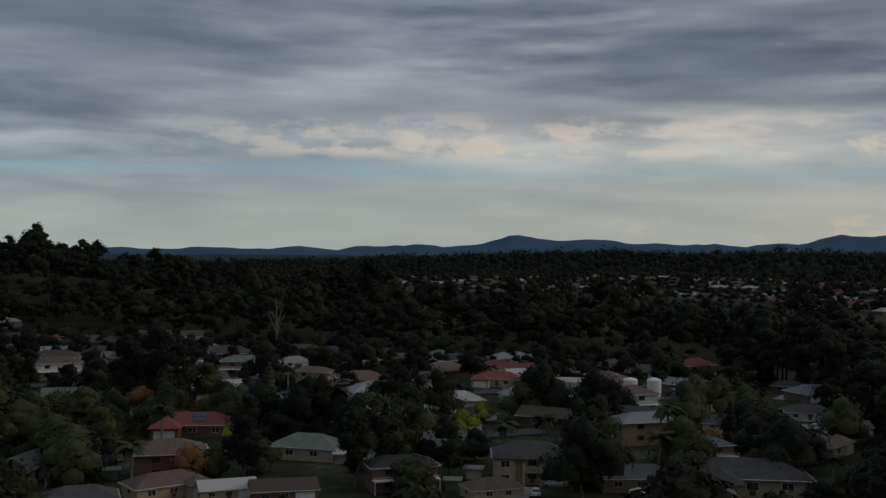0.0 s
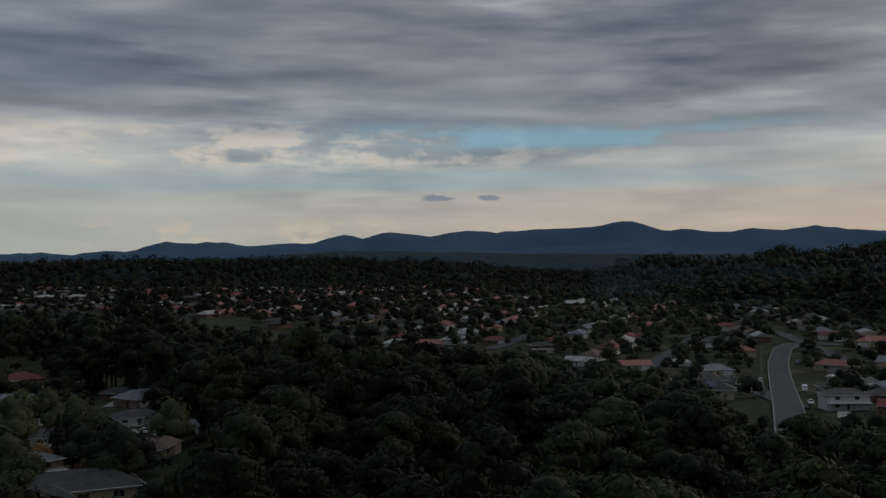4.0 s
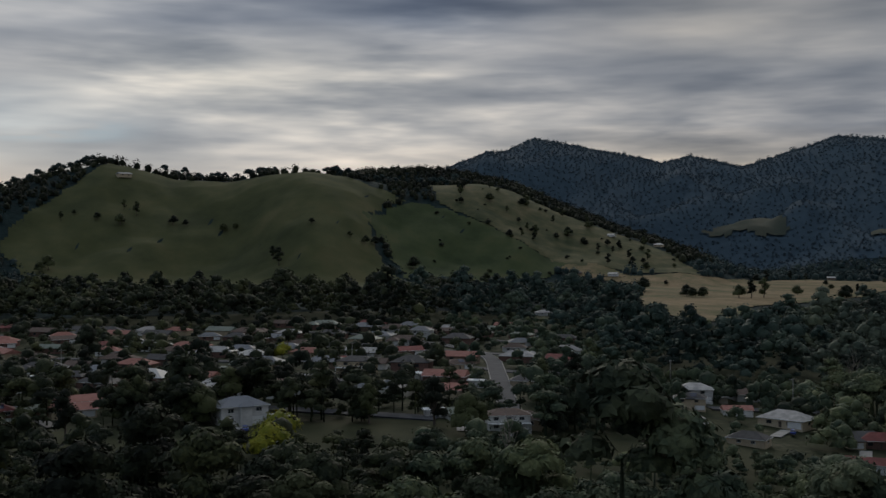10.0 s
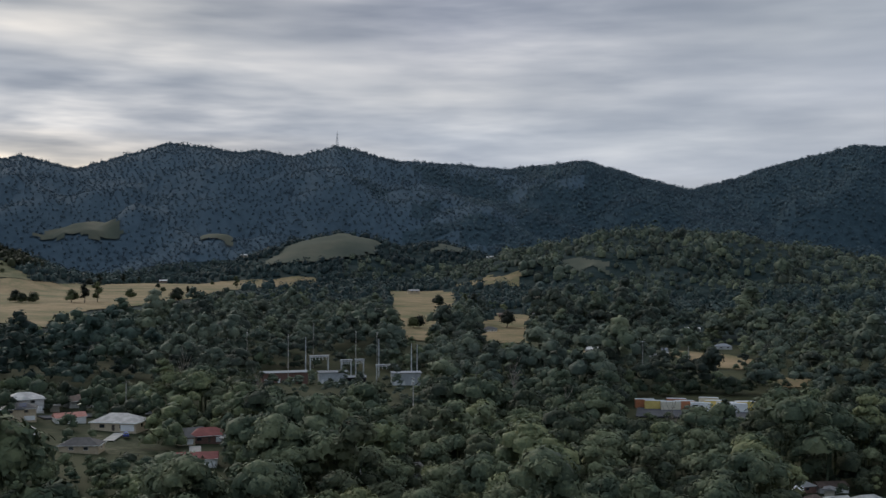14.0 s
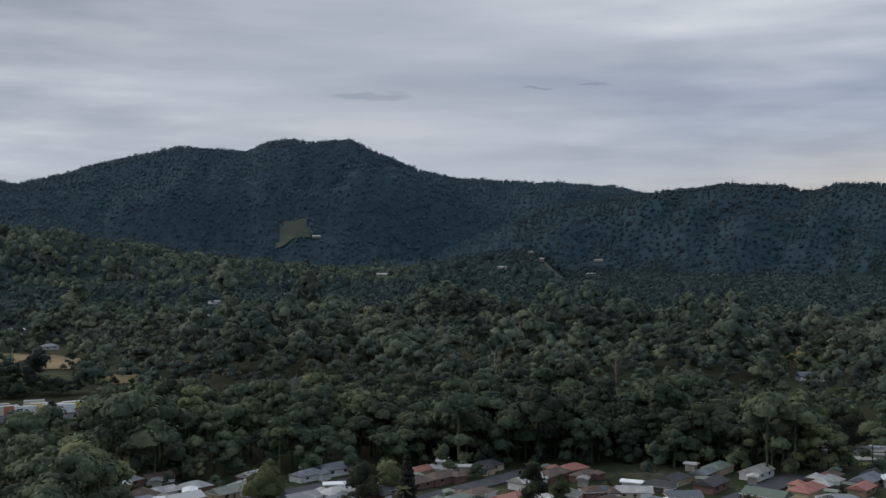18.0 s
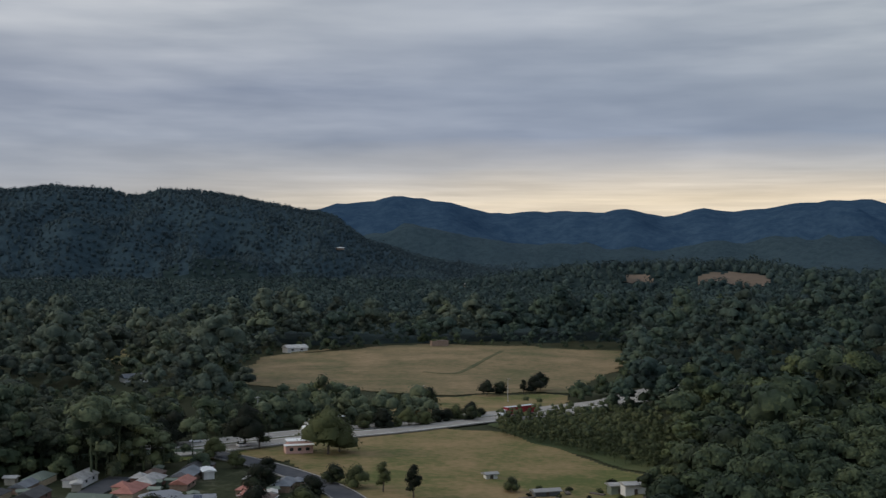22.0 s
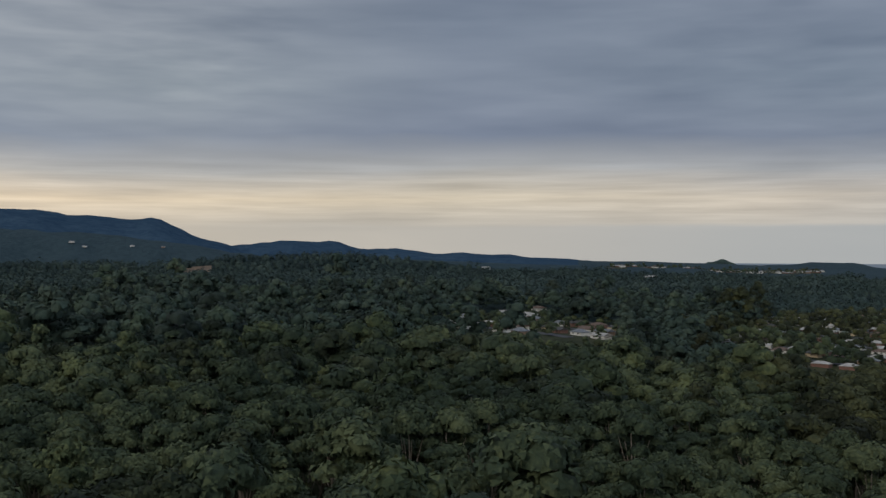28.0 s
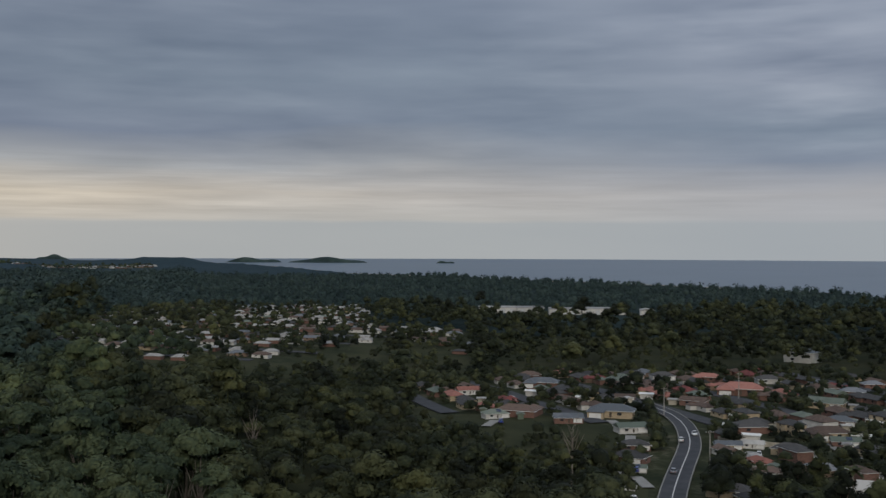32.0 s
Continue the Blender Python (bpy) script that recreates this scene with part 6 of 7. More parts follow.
for town, (angle, lot, plain) in GRIDS.items():
    corners = TOWNS[town]
    pts = np.array([at(b, r) for b, r in corners])
    mid = pts.mean(0)
    reach = np.hypot(*(pts - mid).T).max()
    ca, sa = math.cos(radians(angle)), math.sin(radians(angle))
    for i in range(int(-reach / lot), int(reach / lot) + 1):
        for j in range(int(-reach / (lot * 1.5)), int(reach / (lot * 1.5)) + 1):
            # two rows of lots back to back, then a street
            u, v = i * lot + rng.uniform(-3, 3), (j + (0.14 if j % 2 else -0.14)) * lot * 1.5 + rng.uniform(-2, 2)
            x, y = mid[0] + u * ca - v * sa, mid[1] + u * sa + v * ca
            b, r = polar(x, y)
            if not inside(b, r, corners) or r < NEAREST_LOT.get(town, 0) or taken(x, y, (8.5 if SIZE.get(town, 1) > 0.7 else 3.5) * SIZE.get(town, 0.95)) or any(near_line(x, y, l, wd - 1) for l, wd in OPEN_STRIPS):
                continue
            if rng.uniform() < 0.14:
                continue
            rf = MIX.get(town, [0, 0, 1, 1, 2, 3, 5, 6, 4])
            rf = rf[rng.randint(len(rf))]
            fine = 1 if r < 430 else 0
            form = FORMS[rng.randint(6 if fine and town != "south" else 4)]
            place_house(b, r, form, R_[rf], W_[(rf + rng.randint(2)) % 4], angle + (0 if j % 2 else 180) + rng.uniform(-6, 6), rng.uniform(0.85, 1.1) * SIZE.get(town, 0.95), fine, False, r > LONE[town])
    # streets between the pairs of rows
    for j in range(int(-reach / (lot * 3)), int(reach / (lot * 3)) + 1):
        v = (2 * j + 0.5) * lot * 1.5
        line = []
        for u in np.arange(-reach, reach, 8.0):
            x, y = mid[0] + u * ca - v * sa, mid[1] + u * sa + v * ca
            b, r = polar(x, y)
            if inside(b, r, corners) and not taken(x, y, -1.5):
                line.append((float(b), float(r)))
            elif len(line) > 5:
                break
            else:
                line = []
        if len(line) > 5:
            strip("street", line, 7.5, M["asphalt"], "grey asphalt suburban street", 0.45)
            OPEN_STRIPS.append((line, 6))

# garden trees: near ones singly, the rest merged
taken_x, taken_y, taken_r = (np.array(v) for v in zip(*BUILT))


def gardens(town, spacing, seed):
    corners = TOWNS[town]
    r1 = max(r for _, r in corners)
    bs = [b for b, _ in corners]
    x, y = scattered(min(r for _, r in corners), r1, spacing, seed, min(bs), max(bs))
    b, r = polar(x, y)
    k = inside(b, r, corners)
    for l, wd in OPEN_STRIPS:
        k &= ~near_line(x, y, l, wd * 0.75)
    x, y = keep(x, y, k)
    if len(x):
        d = np.hypot(x[:, None] - taken_x, y[:, None] - taken_y) - taken_r
        x, y = keep(x, y, d.min(1) > -1.0)
        b, r = polar(x, y)
        show = np.ones(len(x), bool)
        for hb, hr, *_ in KEY_HOUSES.get(town, []):
            deep, wide = {"north": (1.2, 470), "corner": (1.22, 560)}.get(town, (1.07, 380))
            show &= ~((np.abs(b - hb) < wide / r) & (r < hr) & (hr < r * deep))
        lucky = np.random.RandomState(seed + 1).uniform(size=len(x)) < 0.12
        x, y = keep(x, y, show | lucky)
    return x, y


SPACING = {"north": 7.8, "north_far": 16, "middle": 13.5, "west": 13, "south_west": 12.5, "corner": 6.5, "south": 13, "east_small": 16, "east": 10.5, "coast_town": 18, "south_east": 6.6}
TALLER = {"north": 1.2, "south_west": 1.0, "corner": 1.0, "west": 0.95}
merged_x, merged_y = [], []
for k, town in enumerate(TOWNS):
    x, y = gardens(town, SPACING[town], 200 + k)
    _, r = polar(x, y)
    for px, py in zip(*keep(x, y, r < 305)):
        ob = (GARDEN + [SHRUB])[rng.choice(12, p=[0.15, 0.13, 0.12, 0.11, 0.08, 0.07, 0.06, 0.06, 0.01, 0.03, 0.01, 0.17])]
        s = rng.uniform(0.7, 1.15) * TALLER.get(town, 1.0)
        ob = copy_thing(ob, pose(px, py, land_at(px, py) - 0.1, 0, 0, rng.uniform(0, 360)))
        ob.scale = (s, s, s * rng.uniform(0.85, 1.15))
    if NEAREST_LOT.get(town):
        dx_, dy_ = gardens(town, 6.3, 260 + k)
        _, dr = polar(dx_, dy_)
        dx_, dy_ = keep(dx_, dy_, dr < NEAREST_LOT[town] - 18)
        stands("low_woods", MID, dx_, dy_, 0.5, 0.95, "belt of trees below the houses", 280 + k)
    merged_x.append(x[r >= 305]), merged_y.append(y[r >= 305])
x, y = np.concatenate(merged_x), np.concatenate(merged_y)
stands("garden_trees", BUSH, x, y, 0.45, 1.1, "garden trees and shrubs between the houses", 32, "trees")
merged_houses("distant_houses", "distant suburban houses with tiled and metal roofs")

# ---- vehicles ----
def lathe(name, mat, profile, sides=12, axis="z"):
    """A turned body: radius, height pairs."""
    bm = bmesh.new()
    rows = []
    for rad, h in profile:
        rows.append([bm.verts.new((rad * math.cos(6.2832 * k / sides), rad * math.sin(6.2832 * k / sides), h)) for k in range(sides)])
    for a, b in zip(rows, rows[1:]):
        for k in range(sides):
            bm.faces.new((a[k], a[(k + 1) % sides], b[(k + 1) % sides], b[k]))
    bm.faces.new(rows[0][::-1]), bm.faces.new(rows[-1])
    if axis == "y":
        bm.transform(Matrix.Rotation(radians(90), 4, "X"))
    return data_of(bm, name, mat)


def loft(name, mat, sections):
    """A body from cross-sections along x: x, half width below, half width above, low z, high z."""
    bm = bmesh.new()
    rows = [[bm.verts.new(p) for p in ((x, -w0, z0), (x, w0, z0), (x, w1, z1), (x, -w1, z1))] for x, w0, w1, z0, z1 in sections]
    for a, b in zip(rows, rows[1:]):
        for k in range(4):
            bm.faces.new((a[k], a[(k + 1) % 4], b[(k + 1) % 4], b[k]))
    bm.faces.new(rows[0][::-1]), bm.faces.new(rows[-1])
    return data_of(bm, name, mat)


WHEEL = lathe("wheel", M["tyre"], [(0.22, -0.11), (0.33, -0.10), (0.33, 0.10), (0.22, 0.11)], 12, "y")
HUB = lathe("rim", M["steel"], [(0.1, -0.125), (0.2, -0.12), (0.2, 0.12), (0.1, 0.125)], 8, "y")


def car(paint, label, van=False):
    root = tagged(new("van" if van else "car"), label, "van" if van else "car")
    if van:
        part("body", loft("body", paint, [(-2.3, 0.85, 0.8, 0.4, 1.95), (-2.2, 0.9, 0.85, 0.35, 2.1), (1.2, 0.9, 0.85, 0.35, 2.1), (1.7, 0.9, 0.85, 0.35, 1.4), (2.3, 0.85, 0.75, 0.4, 1.05)]), root)
        part("windows", block("windows", M["glass"], (0.1, 1.0, -0.9, 0.9, 1.3, 1.8)), root)
        part("windscreen", loft("windscreen", M["glass"], [(1.22, 0.8, 0.74, 1.45, 2.0), (1.75, 0.8, 0.76, 1.2, 1.42)]), root)
    else:
        part("body", loft("body", paint, [(-2.15, 0.75, 0.7, 0.42, 0.85), (-2.0, 0.86, 0.82, 0.32, 0.98), (-0.9, 0.88, 0.84, 0.28, 0.98), (0.9, 0.88, 0.84, 0.28, 0.95),
                                          (1.9, 0.86, 0.8, 0.32, 0.8), (2.15, 0.75, 0.7, 0.42, 0.68)]), root)
        part("cabin", loft("cabin", M["glass"], [(-1.75, 0.8, 0.62, 0.95, 1.02), (-1.15, 0.8, 0.62, 0.95, 1.40), (0.2, 0.8, 0.64, 0.94, 1.44), (1.05, 0.8, 0.66, 0.93, 0.98)]), root, "dark tinted windows")
        part("roof", loft("roof", paint, [(-1.2, 0.62, 0.58, 1.39, 1.44), (0.2, 0.64, 0.6, 1.42, 1.48)]), root)
    for k, sx in enumerate((-1.35, 1.35)):
        for sy in (-0.78, 0.78):
            wh = part("wheel", WHEEL, root, where=pose(sx, sy, 0.33))
            part("rim", HUB, wh)
    for sy in (-0.55, 0.55):
        part("headlight", block("headlight", M["steel"], (2.1, 2.2, sy - 0.16, sy + 0.16, 0.55, 0.7)), root)
        part("tail_light", block("tail_light", M["truck_red"], (-2.2, -2.1, sy - 0.14, sy + 0.14, 0.62, 0.78)), root)
    return root


def truck(curtain, cab_paint, label):
    root = tagged(new("truck"), label, "truck")
    part("cab", loft("cab", cab_paint, [(6.2, 1.2, 1.2, 0.9, 3.4), (7.4, 1.22, 1.2, 0.7, 3.3), (7.7, 1.22, 1.15, 0.6, 2.2), (8.9, 1.0, 0.9, 0.6, 1.9), (9.1, 0.95, 0.85, 0.7, 1.6)]), root)
    part("windscreen", block("windscreen", M["glass"], (7.42, 7.62, -1.05, 1.05, 2.25, 3.0)), root)
    part("bull_bar", block("bull_bar", M["steel"], (9.1, 9.3, -1.1, 1.1, 0.5, 1.3)), root)
    part("chassis", block("chassis", M["tyre"], (-9, 8.8, -0.5, 0.5, 0.75, 1.05)), root)
    for x0, x1 in ((-9.4, -1.9), (-1.6, 5.7)):
        trailer = part("trailer", block("trailer", curtain, (x0, x1, -1.25, 1.25, 1.25, 4.2)), root)
        part("trailer_rail", block("trailer_rail", M["steel"], (x0, x1, -1.28, 1.28, 1.12, 1.25), (x0, x1, -1.28, 1.28, 4.2, 4.27)), trailer)
        for k in range(1, 5):
            part("curtain_strap", block("curtain_strap", M["tyre"], *[(x0 + k * 1.5 - 0.03, x0 + k * 1.5 + 0.03, s * 1.27 - 0.02, s * 1.27 + 0.02, 1.25, 4.2) for s in (-1, 1)]), trailer)
    for x in (-8.2, -7.0, -5.8, -0.6, 0.6, 4.6, 5.8, 8.2):
        for s in (-1.0, 1.0):
            ob = part("wheel", WHEEL, root, where=pose(x, s, 0.52))
            ob.scale = (1.55, 1.9, 1.55)
    return root


CARS = [car(M["car_white"], "white sedan on the asphalt"), car(M["car_grey"], "silver hatchback on the asphalt"), car(M["car_blue"], "blue sedan on the asphalt"),
        car(M["car_white"], "white delivery van with dark windows", True)]
STOCK += CARS


def road_heading(line, bearing, dist):
    x, y = at(bearing, dist)
    best = min(range(len(line) - 1), key=lambda k: math.hypot(at(*line[k])[0] + at(*line[k + 1])[0] - 2 * x, at(*line[k])[1] + at(*line[k + 1])[1] - 2 * y))
    (x0, y0), (x1, y1) = at(*line[best]), at(*line[best + 1])
    return math.degrees(math.atan2(y1 - y0, x1 - x0))


def stand(ob, bearing, dist, turn, lift=0.0, scale=1.0):
    x, y = at(bearing, dist)
    c = copy_thing(ob, pose(x, y, land_at(x, y) + lift, 0, 0, turn))
    c.scale = (scale,) * 3
    return c


def on_road(ob, line, bearing, dist, offset, lift, reverse=False):
    a = road_heading(line, bearing, dist)
    x, y = at(bearing, dist)
    x, y = x + offset * math.sin(radians(a)), y - offset * math.cos(radians(a))
    return copy_thing(ob, pose(x, y, land_at(x, y) + lift, 0, 0, a + (180 if reverse else 0)))


def nearest_on(line, bearing):
    """Distance at which a road is met in a bearing."""
    for (b0, r0), (b1, r1) in zip(line, line[1:]):
        if min(b0, b1) <= bearing <= max(b0, b1):
            return r0 + (r1 - r0) * (bearing - b0) / (b1 - b0)
    return line[0][1]


red = truck(M["truck_red"], M["car_white"], "red curtain-sided double truck with a white cab on the highway")
dark = truck(M["tyre"], M["car_white"], "black double truck with a white cab on the highway")
STOCK += [red, dark]
on_road(red, HIGHWAY, 190.9, nearest_on(HIGHWAY, 190.9), 6.5, LEVEL + 0.02, True)
on_road(dark, HIGHWAY, 181.9, nearest_on(HIGHWAY, 181.9), -6.5, LEVEL + 0.02, True)
for k, b in enumerate((175.2, 180.2, 180.9, 176.6)):
    on_road(CARS[k % 3 if k != 1 else 0], HIGHWAY, b, nearest_on(HIGHWAY, b), (-8, 5, 8, 8)[k], LEVEL + 0.02, k % 2 == 0)
for k, r in enumerate((366, 378, 318)):
    on_road(CARS[(0, 0, 1)[k]], LANES["main_road"], 285.5 - 0.3 * (k == 2), r, (-2.2, 2.2, -2.2)[k], LEVEL * 0.6 + 0.02, k == 1)
for k, (r, o) in enumerate(((400, 7.5), (430, -7.8), (352, 8.4), (372, -8.6), (505, 6.5))):
    on_road(CARS[(3, 0, 0, 1, 2)[k]], LANES["estate_road"], 51.4, r, o, 0.3, k % 2 == 0)
stand(CARS[3], -19.4, 529, 20, 0.2, 1.3)
stand(CARS[0], 61.1, 268, 10, 0.5)
stand(CARS[3], 64.6, 420, 70, 0.4, 1.1)

# ---- trees with a place of their own ----
rng = np.random.RandomState(51)
for k, (b, r) in enumerate([(73.9, 1717), (74.5, 1713), (72, 1737), (71.4, 1741), (76.4, 1539), (76.7, 1514), (78.4, 1586), (80.4, 1575), (81.7, 1593), (68.8, 1725), (69.6, 1769),
                            (69, 1782), (66.6, 1761), (67.7, 1741), (65, 1586), (65.4, 1601), (66, 1753), (91, 1853), (86.2, 1811), (92.8, 1866), (83.7, 1568), (81.2, 1575),
                            (88.6, 1820), (90.1, 1760), (93.8, 1790), (87.7, 1850)]):
    stand(GARDEN[k % 6], b, r, k * 40, 2.5, (1.9, 1.2, 1.0, 1.4, 1.6)[k % 5])
for k, (b, r, kind, s) in enumerate([(181.9, 308, 1, 0.8), (183.1, 302, 2, 0.75), (184.5, 297, 4, 0.7), (186.1, 290, 4, 0.75), (181.6, 352, 3, 1.5), (182.2, 356, 2, 1.3), (177.4, 366, 3, 1.4),
                                     (178.1, 364, 5, 0.9), (183.5, 408, 1, 0.9), (184.5, 411, 2, 0.9), (185.8, 417, 3, 0.75), (186.7, 419, 1, 0.8), (187.8, 428, 0, 0.9),
                                     (189.1, 432, 2, 0.7), (175.8, 349, 2, 0.8), (178.5, 324, 0, 0.8), (176.9, 335, 1, 0.7), (189.9, 522, 3, 0.75), (190.6, 526, 1, 0.9),
                                     (191.8, 530, 4, 0.6), (192.4, 534, 2, 1.0), (192.7, 545, 3, 0.9), (186.9, 490, 2, 0.9), (185.2, 480, 3, 0.6), (196.4, 308, 0, 0.5), (191.2, 300, 2, 0.5)]):
    stand(GARDEN[kind], b, r, k * 55, 0.1, s)
for b, r, s in ((-8.6, 473, 1.15), (88.7, 232, 0.75), (120.6, 405, 1.0), (122.9, 468, 1.0), (125.6, 372, 0.9), (127.4, 378, 0.95), (105.8, 440, 0.95), (115.8, 700, 1.2), (113.2, 720, 1.1), (109.5, 400, 0.8), (131, 360, 0.85), (145.5, 420, 0.9), (240.5, 255, 0.8), (233, 262, 0.75), (263, 300, 0.8), (279.6, 300, 0.85), (156, 480, 0.95), (162.3, 486, 1.0), (249.2, 262, 0.8), (228.2, 250, 0.75), (101.2, 600, 1.1), (7, 700, 1.1), (31, 600, 1.0)):
    stand(DEAD, b, r, b * 7, 0, s)
for b, r, kind, s in ((151, 572, 9, 1.6), (76.7, 262, 8, 1.7), (76.2, 248, 8, 1.6), (76.9, 487, 8, 1.3), (13.9, 248, 9, 1.0), (-10.8, 262, 8, 0.8), (1.2, 266, 8, 1.1), (2.2, 285, 8, 0.9), (16.4, 280, 9, 0.9),
                      (-20.7, 282, 7, 1.0), (-13.5, 300, 5, 1.5), (-14.6, 325, 5, 1.7), (-16.2, 330, 4, 1.5), (-2.0, 250, 5, 1.4), (-2.9, 225, 10, 1.0), (-1.6, 222, 5, 1.4), (-2.4, 215, 4, 1.3),
                      (-6.3, 265, 3, 1.4), (10.5, 430, 5, 1.1), (14.8, 255, 10, 0.8), (72.5, 300, 3, 1.6), (74.2, 310, 5, 1.5), (75.6, 330, 4, 1.7), (77.2, 320, 5, 1.5), (79.2, 330, 3, 1.6),
                      (81.4, 300, 4, 1.3), (84.8, 300, 5, 1.4), (86.6, 290, 3, 1.5), (90.4, 372, 5, 1.4), (92.1, 400, 4, 1.6), (69, 300, 5, 1.3), (66.2, 280, 4, 1.5), (62.7, 300, 5, 1.3)):
    stand(GARDEN[kind], b, r, b * 31, 0, s * (0.72 if 60 < b < 93 and kind < 6 else 1.0))
for k, (b, r) in enumerate(((98.1, 1180), (98.6, 1190), (97.8, 1200), (100.4, 1190), (101.0, 1180), (101.6, 1200), (117.6, 900), (117.9, 905), (105.4, 1240), (95.6, 1260), (120.3, 1130), (120.8, 1120), (106.5, 1300), (103.2, 1350), (118.9, 1200), (122.5, 900), (94, 1000), (94.5, 1010))):
    stand(GARDEN[k % 6], b, r, k * 47, 0.5, 1.7 - 0.1 * (k % 4))
# scrub and lone trees over the rough slope and the foot of the hill
for k in range(120):
    b, r = rng.uniform(84.4, 98.4), rng.uniform(1540, 1950)
    if inside(b, r, dict(FIELDS["rough_grass"])["dry_hillside"]) or inside(b, r, dict(FIELDS["scrub_grass"])["scrubby_hillside"]) and k % 3 == 0:
        stand(GARDEN[k % 6] if k % 3 else SHRUB, b, r, k * 31, 0.6, rng.uniform(0.7, 1.7) * (1.0 if k % 3 else 1.6))
for k in range(46):
    b, r = rng.uniform(93.5, 111), rng.uniform(950, 1900)
    if inside(b, r, FIELDS["dry_grass"][0][1]) and (b > 103 or r > 1450):
        stand(GARDEN[k % 6], b, r, k * 31, 0.4, rng.uniform(0.8, 1.5))
# the row of gums along the highway's far side, and on the crest of the grass hill
x, y = scattered(405, 520, 8.0, 52, 174.3, 187.2)
k = ~near_line(x, y, HIGHWAY, 18) & near_line(x, y, HIGHWAY, 44)
x, y = keep(x, y, k & ~inside(*polar(x, y), dict(FIELDS["dry_grass"])["far_paddock"]))
bx, by = scattered(338, 424, 6.5, 59, 150, 173.4)
bx, by = keep(bx, by, ~near_line(bx, by, HIGHWAY, 17) & ~inside(*polar(bx, by), TOWNS["south"]) & wooded(bx, by, 4.0))
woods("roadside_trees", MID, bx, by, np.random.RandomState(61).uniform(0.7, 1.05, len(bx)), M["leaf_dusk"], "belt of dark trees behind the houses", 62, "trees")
woods("roadside_trees", BUSH, x, y, np.random.RandomState(53).uniform(0.6, 1.3, len(x)), M["leaf"], "belt of gums and wattles along a highway", 54, "trees")
bb = np.arange(58.0, 86.5, 0.16) + np.random.RandomState(55).uniform(-0.09, 0.09, 179)[: len(np.arange(58.0, 86.5, 0.16))]
line = RANGES["grass_hill"][1]
rr = np.interp(bb, [p[0] for p in line], [p[1] for p in line]) + np.random.RandomState(56).uniform(5, 60, len(bb))
x, y = at(bb, rr)
gap = (bb > 68.4) & (bb < 70.4) | (bb > 76.6) & (bb < 78.9)
x, y = keep(x, y, ~gap)
woods("crest_trees", [join([c, limb([(0, 0, -2), (0.2, 0.1, 7), (0, 0, 12)], [0.5, 0.4, 0.2], 4)]) for c in [bushy(170 + k, 13, 15 + 2 * k, 7, 5, 22, 1.3, 0.3, 0.5) for k in range(4)]],
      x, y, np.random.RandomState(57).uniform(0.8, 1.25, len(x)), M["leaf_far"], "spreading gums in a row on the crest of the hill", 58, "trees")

# saplings growing back beside the highway
SAPLING = [join([bushy(180 + k, 1.7 + 0.3 * k, 4.6 + 0.7 * k, 1.2, 3, 12, 0.32, 0.4, 1.6), limb([(0, 0, -0.4), (0, 0.05, 2), (0.05, 0, 4)], [0.06, 0.05, 0.02], 3)]) for k in range(4)]
x, y = scattered(335, 480, 2.9, 63, 189.5, 200.5)
x, y = keep(x, y, inside(*polar(x, y), FIELDS["scrub_grass"][0][1]) & ~near_line(x, y, HIGHWAY, 14))
woods("saplings", SAPLING, x, y, np.random.RandomState(64).uniform(0.6, 1.35, len(x)), M["leaf_sapling"], "close-set thin yellowish green saplings", 65, "saplings")
# rough line across the far paddock, bushes along the verge, trees at the junction
strip("grass_line", [(186.6, 621), (188.2, 606), (189.4, 658), (190.7, 732)], 3.0, M["rough_grass"], "strip of longer green grass in a dry paddock", 0.55, category="grass strip")
for k, (b, r) in enumerate(((186.5, 421), (187.3, 426), (188.3, 435), (189.1, 441), (189.6, 446), (185.2, 414))):
    stand(GARDEN[k % 4], b, r, k * 70, 0.1, 0.85 - 0.06 * k)
for k, (b, r) in enumerate(((173.2, 371), (173.9, 373), (172.6, 369), (172.0, 370), (173.6, 377))):
    stand(GARDEN[(k + 2) % 6], b, r, k * 70, 0.1, 1.15)
# ---- scattered farm houses and sheds ----
for b, r, form, rf, wl, s in FARMS:
    ob = place_house(b, r, form, R_[rf if r < 3000 else 6], W_[wl if r < 1500 else (0, 2, 3)[int(b) % 3]], -b + (b * 53) % 60 - 30, s * (0.55 if r > 3000 else 0.72 if r > 600 else 0.85), 0)
    ob.location.z += 2.0 * (r > 1400)
for b, r, wd in ((275.8, 1080, 40), (277.4, 1075, 26), (279.2, 1050, 30), (281.2, 1050, 40), (283.4, 1040, 12)):
    x, y = at(b, r)
    root = tagged(new("warehouse"), "long white flat-roofed warehouse among trees", "building")
    root.matrix_basis = pose(x, y, land_at(x, y), 0, 0, -b + 4)
    part("wall", block("wall", WALLS["white rendered"], (-wd / 2, wd / 2, -9, 9, -2, 5.5)), root)
    part("roof", roof_data(ROOFS["pale metal"], [(-wd / 2, wd / 2, -9, 9, 5.6, 1.2)], False), root)
    for k in range(int(wd / 9)):
        part("roller_door", block("roller_door", M["steel"], (-wd / 2 + 3 + k * 9, -wd / 2 + 7 + k * 9, -9.06, -9.0, 0, 4)), root)

